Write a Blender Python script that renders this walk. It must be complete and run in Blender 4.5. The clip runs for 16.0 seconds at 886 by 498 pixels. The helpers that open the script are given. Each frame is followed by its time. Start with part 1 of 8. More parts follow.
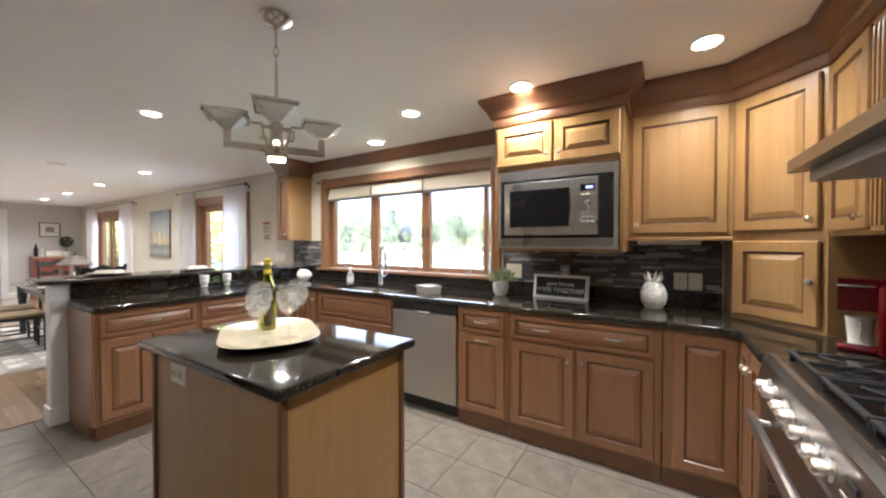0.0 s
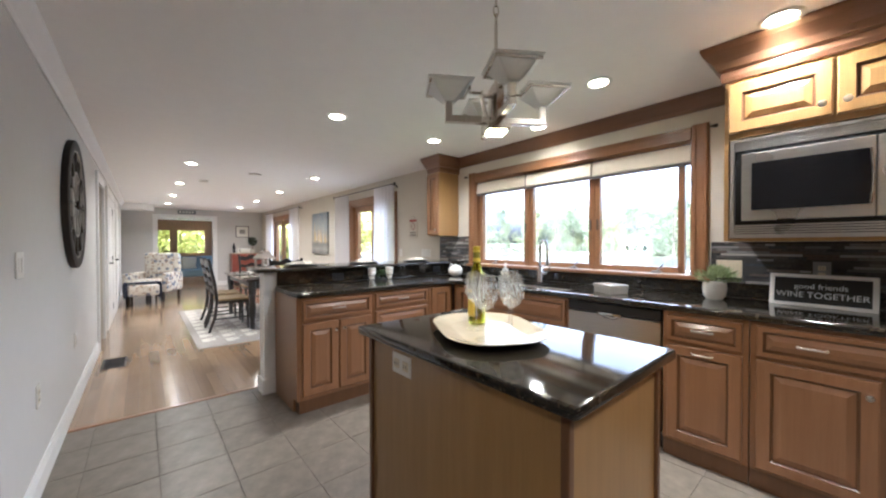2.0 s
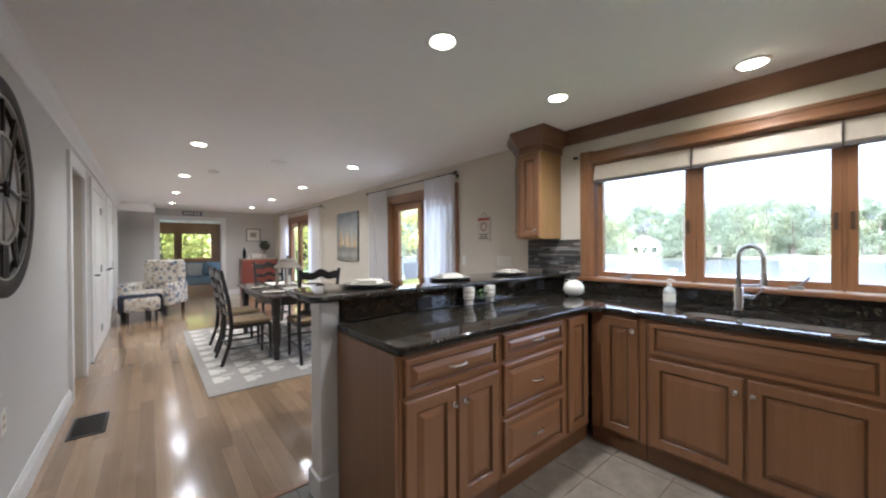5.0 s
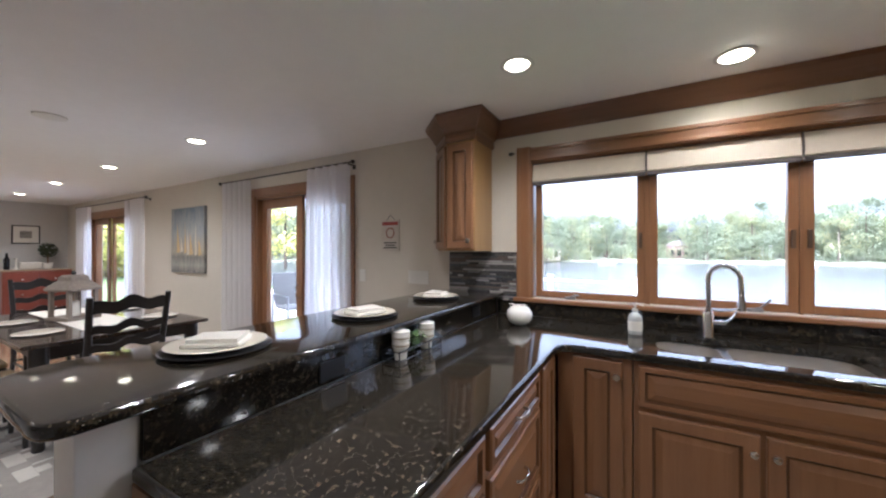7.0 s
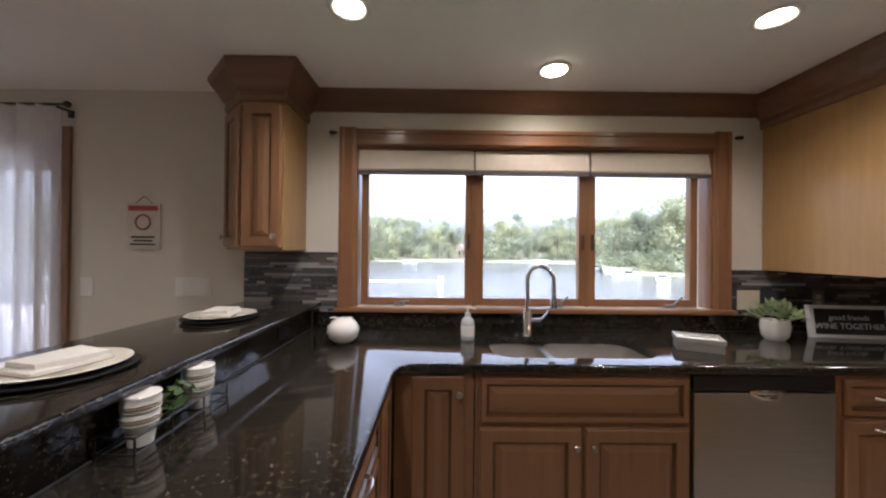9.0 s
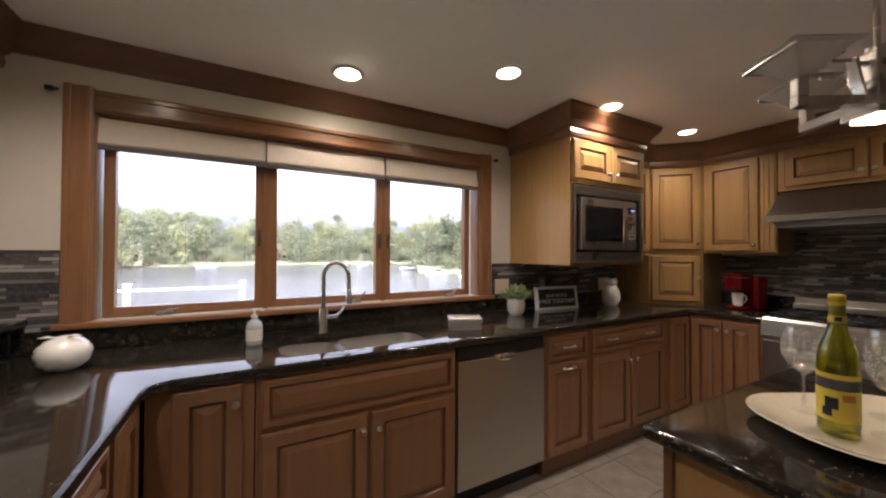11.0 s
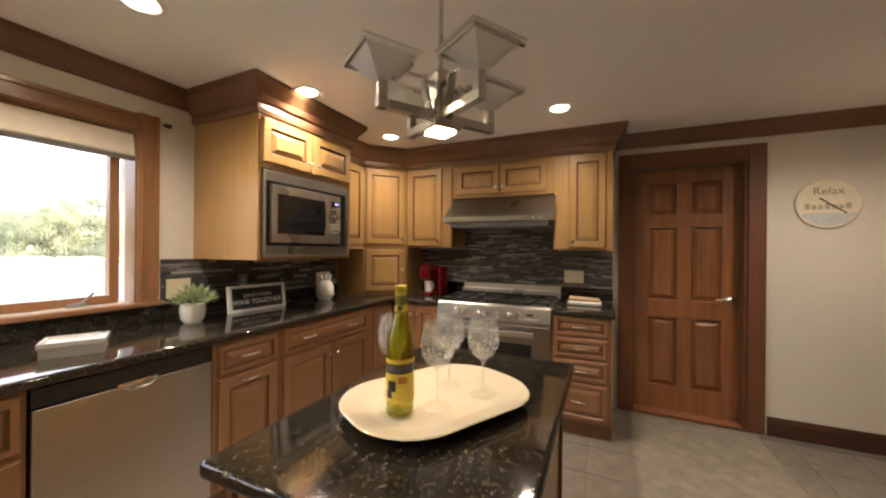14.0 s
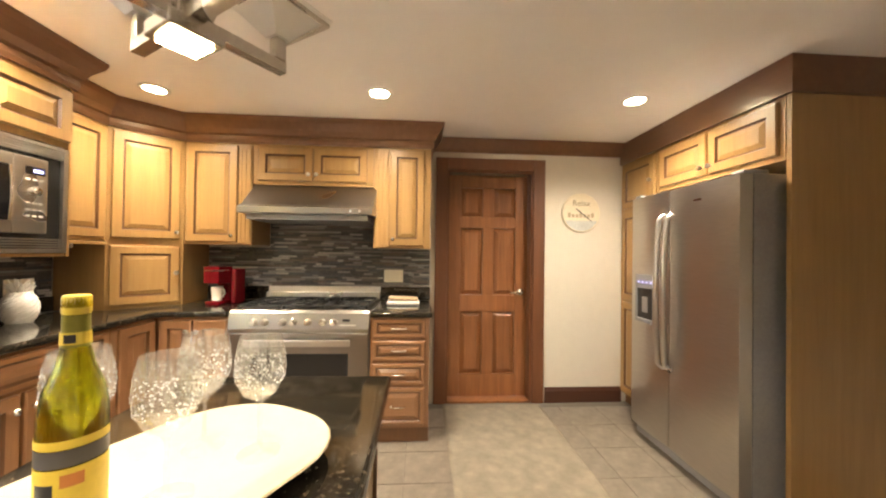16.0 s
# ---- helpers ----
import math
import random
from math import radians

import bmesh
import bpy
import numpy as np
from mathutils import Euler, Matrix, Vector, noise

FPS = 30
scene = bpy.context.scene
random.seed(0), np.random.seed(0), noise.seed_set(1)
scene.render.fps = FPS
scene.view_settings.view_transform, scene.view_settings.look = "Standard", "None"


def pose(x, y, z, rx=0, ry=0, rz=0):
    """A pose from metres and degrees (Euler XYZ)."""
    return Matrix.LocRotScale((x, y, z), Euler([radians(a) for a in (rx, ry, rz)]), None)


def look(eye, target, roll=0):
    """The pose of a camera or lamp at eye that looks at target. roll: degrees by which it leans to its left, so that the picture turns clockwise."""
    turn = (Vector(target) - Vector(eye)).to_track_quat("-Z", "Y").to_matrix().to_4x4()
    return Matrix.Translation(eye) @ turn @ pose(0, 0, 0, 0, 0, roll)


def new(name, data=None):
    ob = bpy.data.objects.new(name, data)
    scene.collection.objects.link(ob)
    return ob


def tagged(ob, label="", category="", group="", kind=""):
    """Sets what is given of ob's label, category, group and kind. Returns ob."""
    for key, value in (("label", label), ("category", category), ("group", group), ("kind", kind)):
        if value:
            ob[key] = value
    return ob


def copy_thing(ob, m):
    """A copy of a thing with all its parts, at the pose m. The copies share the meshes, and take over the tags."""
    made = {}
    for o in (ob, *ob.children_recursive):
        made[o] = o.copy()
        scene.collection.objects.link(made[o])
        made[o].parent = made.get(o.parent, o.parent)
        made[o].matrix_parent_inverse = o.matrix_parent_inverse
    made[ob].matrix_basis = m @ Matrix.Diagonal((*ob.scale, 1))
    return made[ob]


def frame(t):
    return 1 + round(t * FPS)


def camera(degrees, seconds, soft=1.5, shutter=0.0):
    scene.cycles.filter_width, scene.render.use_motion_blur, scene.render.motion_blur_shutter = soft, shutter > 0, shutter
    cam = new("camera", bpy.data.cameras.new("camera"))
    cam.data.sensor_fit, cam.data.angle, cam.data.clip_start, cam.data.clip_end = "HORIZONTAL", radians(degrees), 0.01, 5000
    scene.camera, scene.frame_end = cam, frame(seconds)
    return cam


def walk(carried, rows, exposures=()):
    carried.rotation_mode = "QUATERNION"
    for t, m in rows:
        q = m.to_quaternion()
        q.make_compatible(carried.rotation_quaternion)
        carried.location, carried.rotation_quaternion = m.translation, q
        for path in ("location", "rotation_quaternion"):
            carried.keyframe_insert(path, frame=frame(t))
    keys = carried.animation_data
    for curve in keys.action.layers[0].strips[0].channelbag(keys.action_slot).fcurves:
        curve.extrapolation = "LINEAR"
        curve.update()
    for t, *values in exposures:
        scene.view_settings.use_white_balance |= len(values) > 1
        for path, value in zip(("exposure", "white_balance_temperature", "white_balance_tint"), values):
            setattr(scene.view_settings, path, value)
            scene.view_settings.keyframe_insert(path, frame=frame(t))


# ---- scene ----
cam = camera(103.1, 16.0, soft=2.2)
PATH = [
    (0, (0.2, -0.085, 1.342), (-0.86, 1.611, 1.311), 0.0),
    (0.5, (0.137, -0.113, 1.341), (-1.064, 1.486, 1.308), -0.1),
    (1, (0.027, -0.151, 1.334), (-1.298, 1.346, 1.304), 0.0),
    (1.5, (-0.154, -0.194, 1.323), (-1.58, 1.208, 1.293), 0.0),
    (2, (-0.341, -0.207, 1.276), (-1.863, 1.09, 1.25), -0.1),
    (2.5, (-0.565, -0.214, 1.274), (-2.163, 0.988, 1.245), -0.1),
    (3, (-0.798, -0.202, 1.283), (-2.445, 0.932, 1.256), -0.1),
    (3.5, (-1.048, -0.225, 1.286), (-2.704, 0.896, 1.268), 0.0),
    (4, (-1.292, -0.21, 1.282), (-2.932, 0.935, 1.266), -0.2),
    (4.2, (-1.397, -0.187, 1.287), (-3.024, 0.976, 1.271), -0.3),
    (6.3, (-2.372, 0.143, 1.362), (-3.631, 1.696, 1.366), -0.1),
    (6.5, (-2.438, 0.206, 1.37), (-3.642, 1.803, 1.376), -0.1),
    (7, (-2.606, 0.323, 1.39), (-3.603, 2.056, 1.396), 0.0),
    (7.5, (-2.722, 0.48, 1.387), (-3.488, 2.328, 1.399), 0.2),
    (8, (-2.779, 0.606, 1.386), (-3.306, 2.536, 1.405), 0.4),
    (8.5, (-2.814, 0.701, 1.39), (-3.071, 2.684, 1.402), 0.5),
    (10.8, (-2.718, 0.636, 1.366), (-1.825, 2.425, 1.39), 0.3),
    (11, (-2.69, 0.617, 1.365), (-1.719, 2.365, 1.392), 0.2),
    (11.5, (-2.61, 0.577, 1.364), (-1.45, 2.206, 1.387), 0.2),
    (12, (-2.529, 0.514, 1.364), (-1.207, 2.014, 1.385), 0.2),
    (12.5, (-2.459, 0.443, 1.361), (-0.998, 1.808, 1.375), 0.3),
    (13, (-2.394, 0.404, 1.361), (-0.8, 1.612, 1.371), 0.2),
    (13.5, (-2.312, 0.388, 1.358), (-0.604, 1.429, 1.365), 0.3),
    (14, (-2.233, 0.408, 1.367), (-0.415, 1.241, 1.367), 0.5),
    (14.5, (-2.142, 0.404, 1.355), (-0.238, 1.015, 1.359), 0.5),
    (15, (-2.028, 0.404, 1.349), (-0.062, 0.769, 1.358), 0.6),
    (15.5, (-1.974, 0.397, 1.342), (0.022, 0.526, 1.357), 0.8),
    (16, (-1.95, 0.418, 1.335), (0.046, 0.294, 1.357), 0.8),
]
EXPOSURES = [(0.0, 4.2, 5100, 11), (1.0, 4.3, 5000, 11), (2.5, 4.04, 4950, 11), (4.2, 3.7, 4900, 11), (6.5, 3.58, 4950, 13), (7.5, 3.3, 5050, 16), (8.7, 3.05, 5250, 18), (11.0, 2.88, 5800, 21), (13.0, 2.93, 6100, 20), (14.0, 3.81, 6250, 16), (15.0, 4.79, 6350, 12), (16.0, 4.99, 6450, 11)]
walk(cam, [(t, look(eye, target, roll)) for t, eye, target, roll in PATH], EXPOSURES)

# ---- world, sun and exposure ----
world = bpy.data.worlds.new("sky")
scene.world = world
world.use_nodes = True
wn = world.node_tree
sky = wn.nodes.new("ShaderNodeTexSky")
sky.sky_type = "NISHITA"
sky.sun_disc = False
sky.sun_elevation, sky.sun_rotation = radians(42), radians(190)
sky.air_density, sky.dust_density, sky.ozone_density = 0.5, 9.0, 0.3
wn.nodes["Background"].inputs[1].default_value = 0.14
haze = wn.nodes.new("ShaderNodeHueSaturation")            # thin bright overcast
haze.inputs["Saturation"].default_value, haze.inputs["Value"].default_value = 0.14, 1.2
wn.links.new(sky.outputs[0], haze.inputs["Color"])
wn.links.new(haze.outputs[0], wn.nodes["Background"].inputs[0])
sun = new("sun", bpy.data.lights.new("sun", "SUN"))
sun.data.energy, sun.data.angle, sun.data.color = 1.0, radians(6.0), (1.0, 0.94, 0.84)
sun.matrix_world = look((0, 0, 0), (-0.13, 0.73, -0.67))

CEIL = 2.35


def downlight_lamp(x, y, watts):
    lamp = new("downlight_lamp", bpy.data.lights.new("downlight_lamp", "SPOT"))
    lamp.data.energy, lamp.data.color = watts, (1.0, 0.855, 0.66)
    lamp.data.spot_size, lamp.data.spot_blend, lamp.data.shadow_soft_size = radians(150), 1.0, 0.05
    lamp.matrix_world = pose(x, y, CEIL - 0.012)
    return lamp


KITCHEN_CANS = [(-3.17, 1.04), (-3.18, 2.09), (-0.58, 2.11), (0.38, 2.12), (-1.46, 2.105), (0.308, 0.695), (0.262, -0.966)]
EYEBALL_CAN = (-2.22, 2.54)
HALL_CANS = [(-6.03 - 1.94 * i, y) for i in range(4) for y in (0.29, 1.92)]
for cx, cy in KITCHEN_CANS:
    downlight_lamp(cx, cy, 9 if cy < 0 else 6.5 if cx > 0.2 else 10)
downlight_lamp(*EYEBALL_CAN, 7)
for cx, cy in HALL_CANS:
    downlight_lamp(cx, cy, 10.5)
lamp = new("pendant_lamp", bpy.data.lights.new("pendant_lamp", "SPOT"))
lamp.data.energy, lamp.data.color, lamp.data.spot_size, lamp.data.shadow_soft_size = 1.6, (1.0, 0.78, 0.5), radians(140), 0.04
lamp.matrix_world = pose(-1.27, 0.862, 1.708)


# ---- materials ----
def srgb(r, g, b):
    return tuple((v / 12.92 if v <= 0.04045 else ((v + 0.055) / 1.055) ** 2.4) for v in (r / 255, g / 255, b / 255))


class Nodes:
    def __init__(self, name):
        self.mat = bpy.data.materials.new(name)
        self.mat.use_nodes = True
        self.tree = self.mat.node_tree
        self.bsdf = self.tree.nodes["Principled BSDF"]

    def add(self, kind, **inputs):
        node = self.tree.nodes.new(kind)
        for key, value in inputs.items():
            node.inputs[key].default_value = value
        return node

    def link(self, a, b):
        self.tree.links.new(a, b)

    def coords(self, scale=(1, 1, 1), which="Object"):
        tc = self.add("ShaderNodeTexCoord")
        mp = self.add("ShaderNodeMapping", Scale=scale)
        self.link(tc.outputs[which], mp.inputs[0])
        return mp.outputs[0]

    def noise(self, vec, scale, detail=4.0, rough=0.55):
        n = self.add("ShaderNodeTexNoise", Scale=scale, Detail=detail, Roughness=rough)
        self.link(vec, n.inputs["Vector"])
        return n.outputs["Fac"]

    def ramp(self, fac, stops):
        r = self.add("ShaderNodeValToRGB")
        el = r.color_ramp.elements
        while len(el) < len(stops):
            el.new(0.5)
        for e, (p, c) in zip(el, stops):
            e.position, e.color = p, (*c, 1)
        self.link(fac, r.inputs[0])
        return r.outputs[0]

    def mix(self, fac, a, b, blend="MIX"):
        m = self.tree.nodes.new("ShaderNodeMix")
        m.data_type, m.blend_type = "RGBA", blend
        for sock, v in ((m.inputs[0], fac), (m.inputs[6], a), (m.inputs[7], b)):
            if hasattr(v, "links"):
                self.link(v, sock)
            elif isinstance(v, tuple):
                sock.default_value = (*v, 1)
            else:
                sock.default_value = v
        return m.outputs[2]

    def bump(self, fac, strength=0.2, dist=0.002):
        b = self.add("ShaderNodeBump", Strength=strength, Distance=dist)
        self.link(fac, b.inputs["Height"])
        self.link(b.outputs[0], self.bsdf.inputs["Normal"])

    def set(self, color=None, rough=None, metal=None, **more):
        for key, v in (("Base Color", color), ("Roughness", rough), ("Metallic", metal), *more.items()):
            key = key.replace("_", " ")
            if v is None:
                continue
            if hasattr(v, "links"):
                self.link(v, self.bsdf.inputs[key])
            elif isinstance(v, tuple):
                self.bsdf.inputs[key].default_value = (*v, 1) if len(v) == 3 else v
            else:
                self.bsdf.inputs[key].default_value = v
        return self.mat


def plain(name, color, rough=0.5, metal=0.0, grain=60, vary=0.12, bump=0.1, dist=0.001, **more):
    n = Nodes(name)
    v = n.coords()
    a = n.noise(v, grain, 5)
    b = n.noise(v, grain / 14, 3)
    dark, lite = tuple(c * (1 - vary) for c in color), tuple(min(1, c * (1 + vary)) for c in color)
    col = n.mix(0.4, n.ramp(a, [(0.3, dark), (0.7, lite)]), n.ramp(b, [(0.35, dark), (0.65, lite)]))
    if bump:
        n.bump(a, bump, dist)
    rr = n.add("ShaderNodeMapRange")
    rr.inputs[3].default_value, rr.inputs[4].default_value = max(0.02, rough - 0.06), min(1, rough + 0.06)
    n.link(b, rr.inputs[0])
    return n.set(col, rr.outputs[0], metal, **more)


def wood(name, light, dark, axis=2, scale=1.0, rough=0.34, contrast=0.5, coat=0.25, islands=False):
    """Straight-grained wood, the grain running along one axis."""
    n = Nodes(name)
    stretch = [26 * scale] * 3
    stretch[axis] = 1.6 * scale
    v = n.coords(tuple(stretch))
    fine = [150 * scale] * 3
    fine[axis] = 5 * scale
    w = n.coords(tuple(fine))
    a, b = n.noise(v, 1.0, 6, 0.62), n.noise(w, 1.0, 3)
    broad = n.noise(n.coords((2.2, 2.2, 2.2)), 1.0, 2)
    mid = tuple((p + q) / 2 for p, q in zip(light, dark))
    col = n.ramp(a, [(0.5 - contrast * 0.5, dark), (0.5, mid), (0.5 + contrast * 0.4, light)])
    col = n.mix(0.22, col, n.ramp(b, [(0.35, dark), (0.65, light)]))
    col = n.mix(0.30, col, n.ramp(broad, [(0.35, mid), (0.65, light)]))
    rnd = n.add("ShaderNodeNewGeometry").outputs["Random Per Island"] if islands else n.add("ShaderNodeObjectInfo").outputs["Random"]
    hs = n.add("ShaderNodeHueSaturation")
    mr = n.add("ShaderNodeMapRange")
    mr.inputs[3].default_value, mr.inputs[4].default_value = (0.78, 1.16) if islands else (0.9, 1.08)
    n.link(rnd, mr.inputs[0])
    n.link(mr.outputs[0], hs.inputs["Value"])
    n.link(col, hs.inputs["Color"])
    n.bump(b, 0.06, 0.0006)
    return n.set(hs.outputs[0], rough, 0.0, Coat_Weight=coat, Coat_Roughness=0.12)


def granite(name):
    n = Nodes(name)
    v = n.coords()
    cell = n.add("ShaderNodeTexVoronoi", Scale=110.0)
    n.link(v, cell.inputs["Vector"])
    blot = n.noise(v, 58, 5, 0.7)
    speck = n.noise(v, 190, 3, 0.6)
    col = n.ramp(blot, [(0.36, (0.006, 0.006, 0.007)), (0.55, (0.02, 0.017, 0.012)), (0.72, (0.10, 0.076, 0.048))])
    flake = n.ramp(cell.outputs["Distance"], [(0.10, (0.30, 0.25, 0.17)), (0.26, (0.0, 0.0, 0.0))])
    fl = n.mix(n.ramp(speck, [(0.54, (0, 0, 0)), (0.62, (1, 1, 1))]), (0.0, 0.0, 0.0), flake)
    return n.set(n.mix(1.0, col, fl, "ADD"), 0.07, 0.0, Specular_IOR_Level=0.6)


def brushed(name, color, rough=0.3, axis=0):
    n = Nodes(name)
    s = [260.0] * 3
    s[axis] = 3.0
    a = n.noise(n.coords(tuple(s)), 1.0, 2)
    b = n.noise(n.coords((3, 3, 3)), 1.0, 2)
    rr = n.add("ShaderNodeMapRange")
    rr.inputs[3].default_value, rr.inputs[4].default_value = rough - 0.07, rough + 0.09
    n.link(b, rr.inputs[0])
    n.bump(a, 0.05, 0.0004)
    return n.set(n.ramp(a, [(0.3, tuple(c * 0.88 for c in color)), (0.7, color)]), rr.outputs[0], 1.0)


def glow(name, color, strength):
    n = Nodes(name)
    return n.set((0.8, 0.8, 0.8), 0.4, Emission_Color=color, Emission_Strength=strength)


def clear(name, color=(1, 1, 1), rough=0.0, ior=1.45):
    n = Nodes(name)
    return n.set(color, rough, Transmission_Weight=1.0, IOR=ior)


def tile_mat(name, colors, rough, mottle=9, by_island=False, bump=0.15):
    n = Nodes(name)
    rnd = n.add("ShaderNodeNewGeometry").outputs["Random Per Island"] if by_island else n.add("ShaderNodeObjectInfo").outputs["Random"]
    r = n.add("ShaderNodeValToRGB")
    r.color_ramp.interpolation = "CONSTANT" if by_island else "LINEAR"
    el = r.color_ramp.elements
    while len(el) < len(colors):
        el.new(0.5)
    for i, (e, c) in enumerate(zip(el, colors)):
        e.position, e.color = i / (len(colors) if by_island else max(1, len(colors) - 1)), (*c, 1)
    n.link(rnd, r.inputs[0])
    v = n.coords()
    a, b = n.noise(v, mottle, 6, 0.65), n.noise(v, mottle * 9, 3)
    col = n.mix(n.ramp(a, [(0.3, (0, 0, 0)), (0.75, (1, 1, 1))]), r.outputs[0], n.mix(0.22, r.outputs[0], (0.62, 0.56, 0.46) if not by_island else (0.3, 0.3, 0.3)))
    n.bump(n.mix(0.4, a, b), bump, 0.002)
    return n.set(col, rough)


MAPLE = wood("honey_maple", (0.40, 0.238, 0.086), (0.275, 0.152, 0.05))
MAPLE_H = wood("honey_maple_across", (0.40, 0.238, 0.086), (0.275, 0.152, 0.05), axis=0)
# redder maple, its colour also darkened for the dimmer light on the base cabinets
SHADED_RUSSET = wood("shaded_russet_maple", (0.30, 0.152, 0.07), (0.195, 0.095, 0.042))
SHADED_RUSSET_H = wood("shaded_russet_maple_across", (0.30, 0.152, 0.07), (0.195, 0.095, 0.042), axis=0)
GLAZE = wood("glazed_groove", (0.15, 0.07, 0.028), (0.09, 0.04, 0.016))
CROWN = wood("crown_maple", (0.20, 0.10, 0.052), (0.13, 0.062, 0.031), axis=0, rough=0.3)
TRIM_WOOD = wood("window_oak", (0.31, 0.152, 0.064), (0.195, 0.088, 0.036), axis=2)
TRIM_WOOD_H = wood("window_oak_across", (0.31, 0.152, 0.064), (0.195, 0.088, 0.036), axis=0)
DOOR_WOOD = wood("stained_pine", (0.33, 0.135, 0.05), (0.11, 0.04, 0.016), axis=2, contrast=0.5, coat=0.06, rough=0.4)
DOOR_CASING = wood("knotty_casing", (0.20, 0.078, 0.032), (0.09, 0.034, 0.016), axis=2, contrast=0.7, rough=0.5, coat=0.0)
BASE_WOOD = wood("dark_baseboard", (0.075, 0.028, 0.016), (0.04, 0.016, 0.010), axis=1)
OAK_FLOOR = wood("oak_floor", (0.37, 0.255, 0.155), (0.255, 0.168, 0.095), axis=0, rough=0.16, coat=0.5, islands=True)
BLACK_WOOD = plain("black_painted_wood", (0.016, 0.013, 0.012), 0.32, grain=40, vary=0.4, Coat_Weight=0.3)
TABLE_TOP = wood("espresso_table", (0.045, 0.028, 0.02), (0.018, 0.012, 0.01), axis=0, rough=0.14, coat=0.8)
RED_WOOD = wood("rust_red_chest", (0.30, 0.075, 0.042), (0.18, 0.04, 0.024), axis=0)
PANEL_WOOD = wood("sunroom_panelling", (0.36, 0.20, 0.09), (0.24, 0.12, 0.05), axis=2)
GRANITE = granite("black_granite")
STEEL = brushed("brushed_steel", (0.66, 0.64, 0.61), 0.28, 0)
STEEL_V = brushed("brushed_steel_upright", (0.56, 0.535, 0.50), 0.32, 0)
RANGE_STEEL = brushed("range_steel", (0.36, 0.34, 0.315), 0.3, 0)
COOKTOP_STEEL = brushed("cooktop_steel", (0.24, 0.225, 0.205), 0.27, 1)
BLACK_TRIM = plain("matt_black_trim", (0.006, 0.006, 0.006), 0.6)
SINK_STEEL = brushed("sink_steel", (0.62, 0.58, 0.52), 0.4, 0)
NICKEL = brushed("satin_nickel", (0.66, 0.62, 0.56), 0.26, 2)
CHROME = plain("chrome", (0.80, 0.80, 0.80), 0.06, 1.0, vary=0.02, bump=0)
GREY_METAL = plain("grey_enamel", (0.30, 0.30, 0.31), 0.42, 0.3)
BRONZE = plain("bronze_hardware", (0.13, 0.085, 0.055), 0.4, 0.6)
BLACK_GLASS = plain("black_glass", (0.008, 0.008, 0.009), 0.05, vary=0.1, bump=0)
BLACK_PLASTIC = plain("black_plastic", (0.015, 0.015, 0.016), 0.4)
CAST_IRON = plain("cast_iron", (0.012, 0.012, 0.012), 0.6, grain=200, bump=0.4)
PAINT_WALL = plain("greige_wall_paint", (0.58, 0.56, 0.53), 0.7, grain=180, vary=0.03, bump=0.12)
PAINT_CREAM = plain("cream_wall_paint", (0.65, 0.60, 0.51), 0.7, grain=180, vary=0.03, bump=0.12)
PAINT_CEIL = plain("ceiling_paint", (0.91, 0.895, 0.87), 0.85, grain=120, vary=0.02, bump=0.15)
WHITE_TRIM = plain("white_trim_paint", (0.78, 0.77, 0.75), 0.35, grain=30, vary=0.03, bump=0.05)
WHITE_PLASTIC = plain("white_plastic", (0.78, 0.76, 0.70), 0.35, vary=0.03, bump=0)
IVORY = plain("ivory_plastic", (0.68, 0.60, 0.44), 0.4, vary=0.03, bump=0)
TRAY_GLAZE = plain("ivory_tray_glaze", (0.54, 0.48, 0.365), 0.14, grain=24, vary=0.06, bump=0.1, dist=0.002, Coat_Weight=0.4)
PORCELAIN = plain("ivory_porcelain", (0.80, 0.74, 0.62), 0.14, vary=0.04, bump=0.03, Coat_Weight=0.5)
WHITE_CERAMIC = plain("white_ceramic", (0.80, 0.77, 0.70), 0.25, grain=20, vary=0.05, bump=0.05)
LINEN = plain("linen", (0.72, 0.69, 0.62), 0.9, grain=300, vary=0.06, bump=0.5)
SHADE_CLOTH = plain("roman_shade_cloth", (0.66, 0.58, 0.46), 0.9, grain=260, vary=0.06, bump=0.4)
SHADE_TRIM = plain("grey_shade_binding", (0.13, 0.11, 0.10), 0.85)
RED_PLASTIC = plain("red_plastic", (0.13, 0.004, 0.008), 0.15, vary=0.05, bump=0)
GLASS = clear("window_glass", ior=1.05)


def thin_glass(name, haze):
    """Thin-walled clear glass: straight through, with a mirror gloss and a little etched haze."""
    n = Nodes(name)
    a = n.add("ShaderNodeBsdfTransparent", Color=(0.97, 0.97, 0.96, 1))
    b = n.add("ShaderNodeBsdfGlossy", Roughness=0.04)
    c = n.add("ShaderNodeBsdfTranslucent", Color=(0.9, 0.9, 0.88, 1))
    d = n.add("ShaderNodeBsdfDiffuse", Color=(0.9, 0.9, 0.88, 1))
    m0, m1, m2 = n.add("ShaderNodeMixShader", Fac=0.5), n.add("ShaderNodeMixShader", Fac=haze), n.add("ShaderNodeMixShader", Fac=0.11)
    n.link(c.outputs[0], m0.inputs[1]), n.link(d.outputs[0], m0.inputs[2])
    n.link(a.outputs[0], m1.inputs[1]), n.link(m0.outputs[0], m1.inputs[2])
    n.link(m1.outputs[0], m2.inputs[1]), n.link(b.outputs[0], m2.inputs[2])
    n.link(m2.outputs[0], n.tree.nodes["Material Output"].inputs[0])
    return n.mat


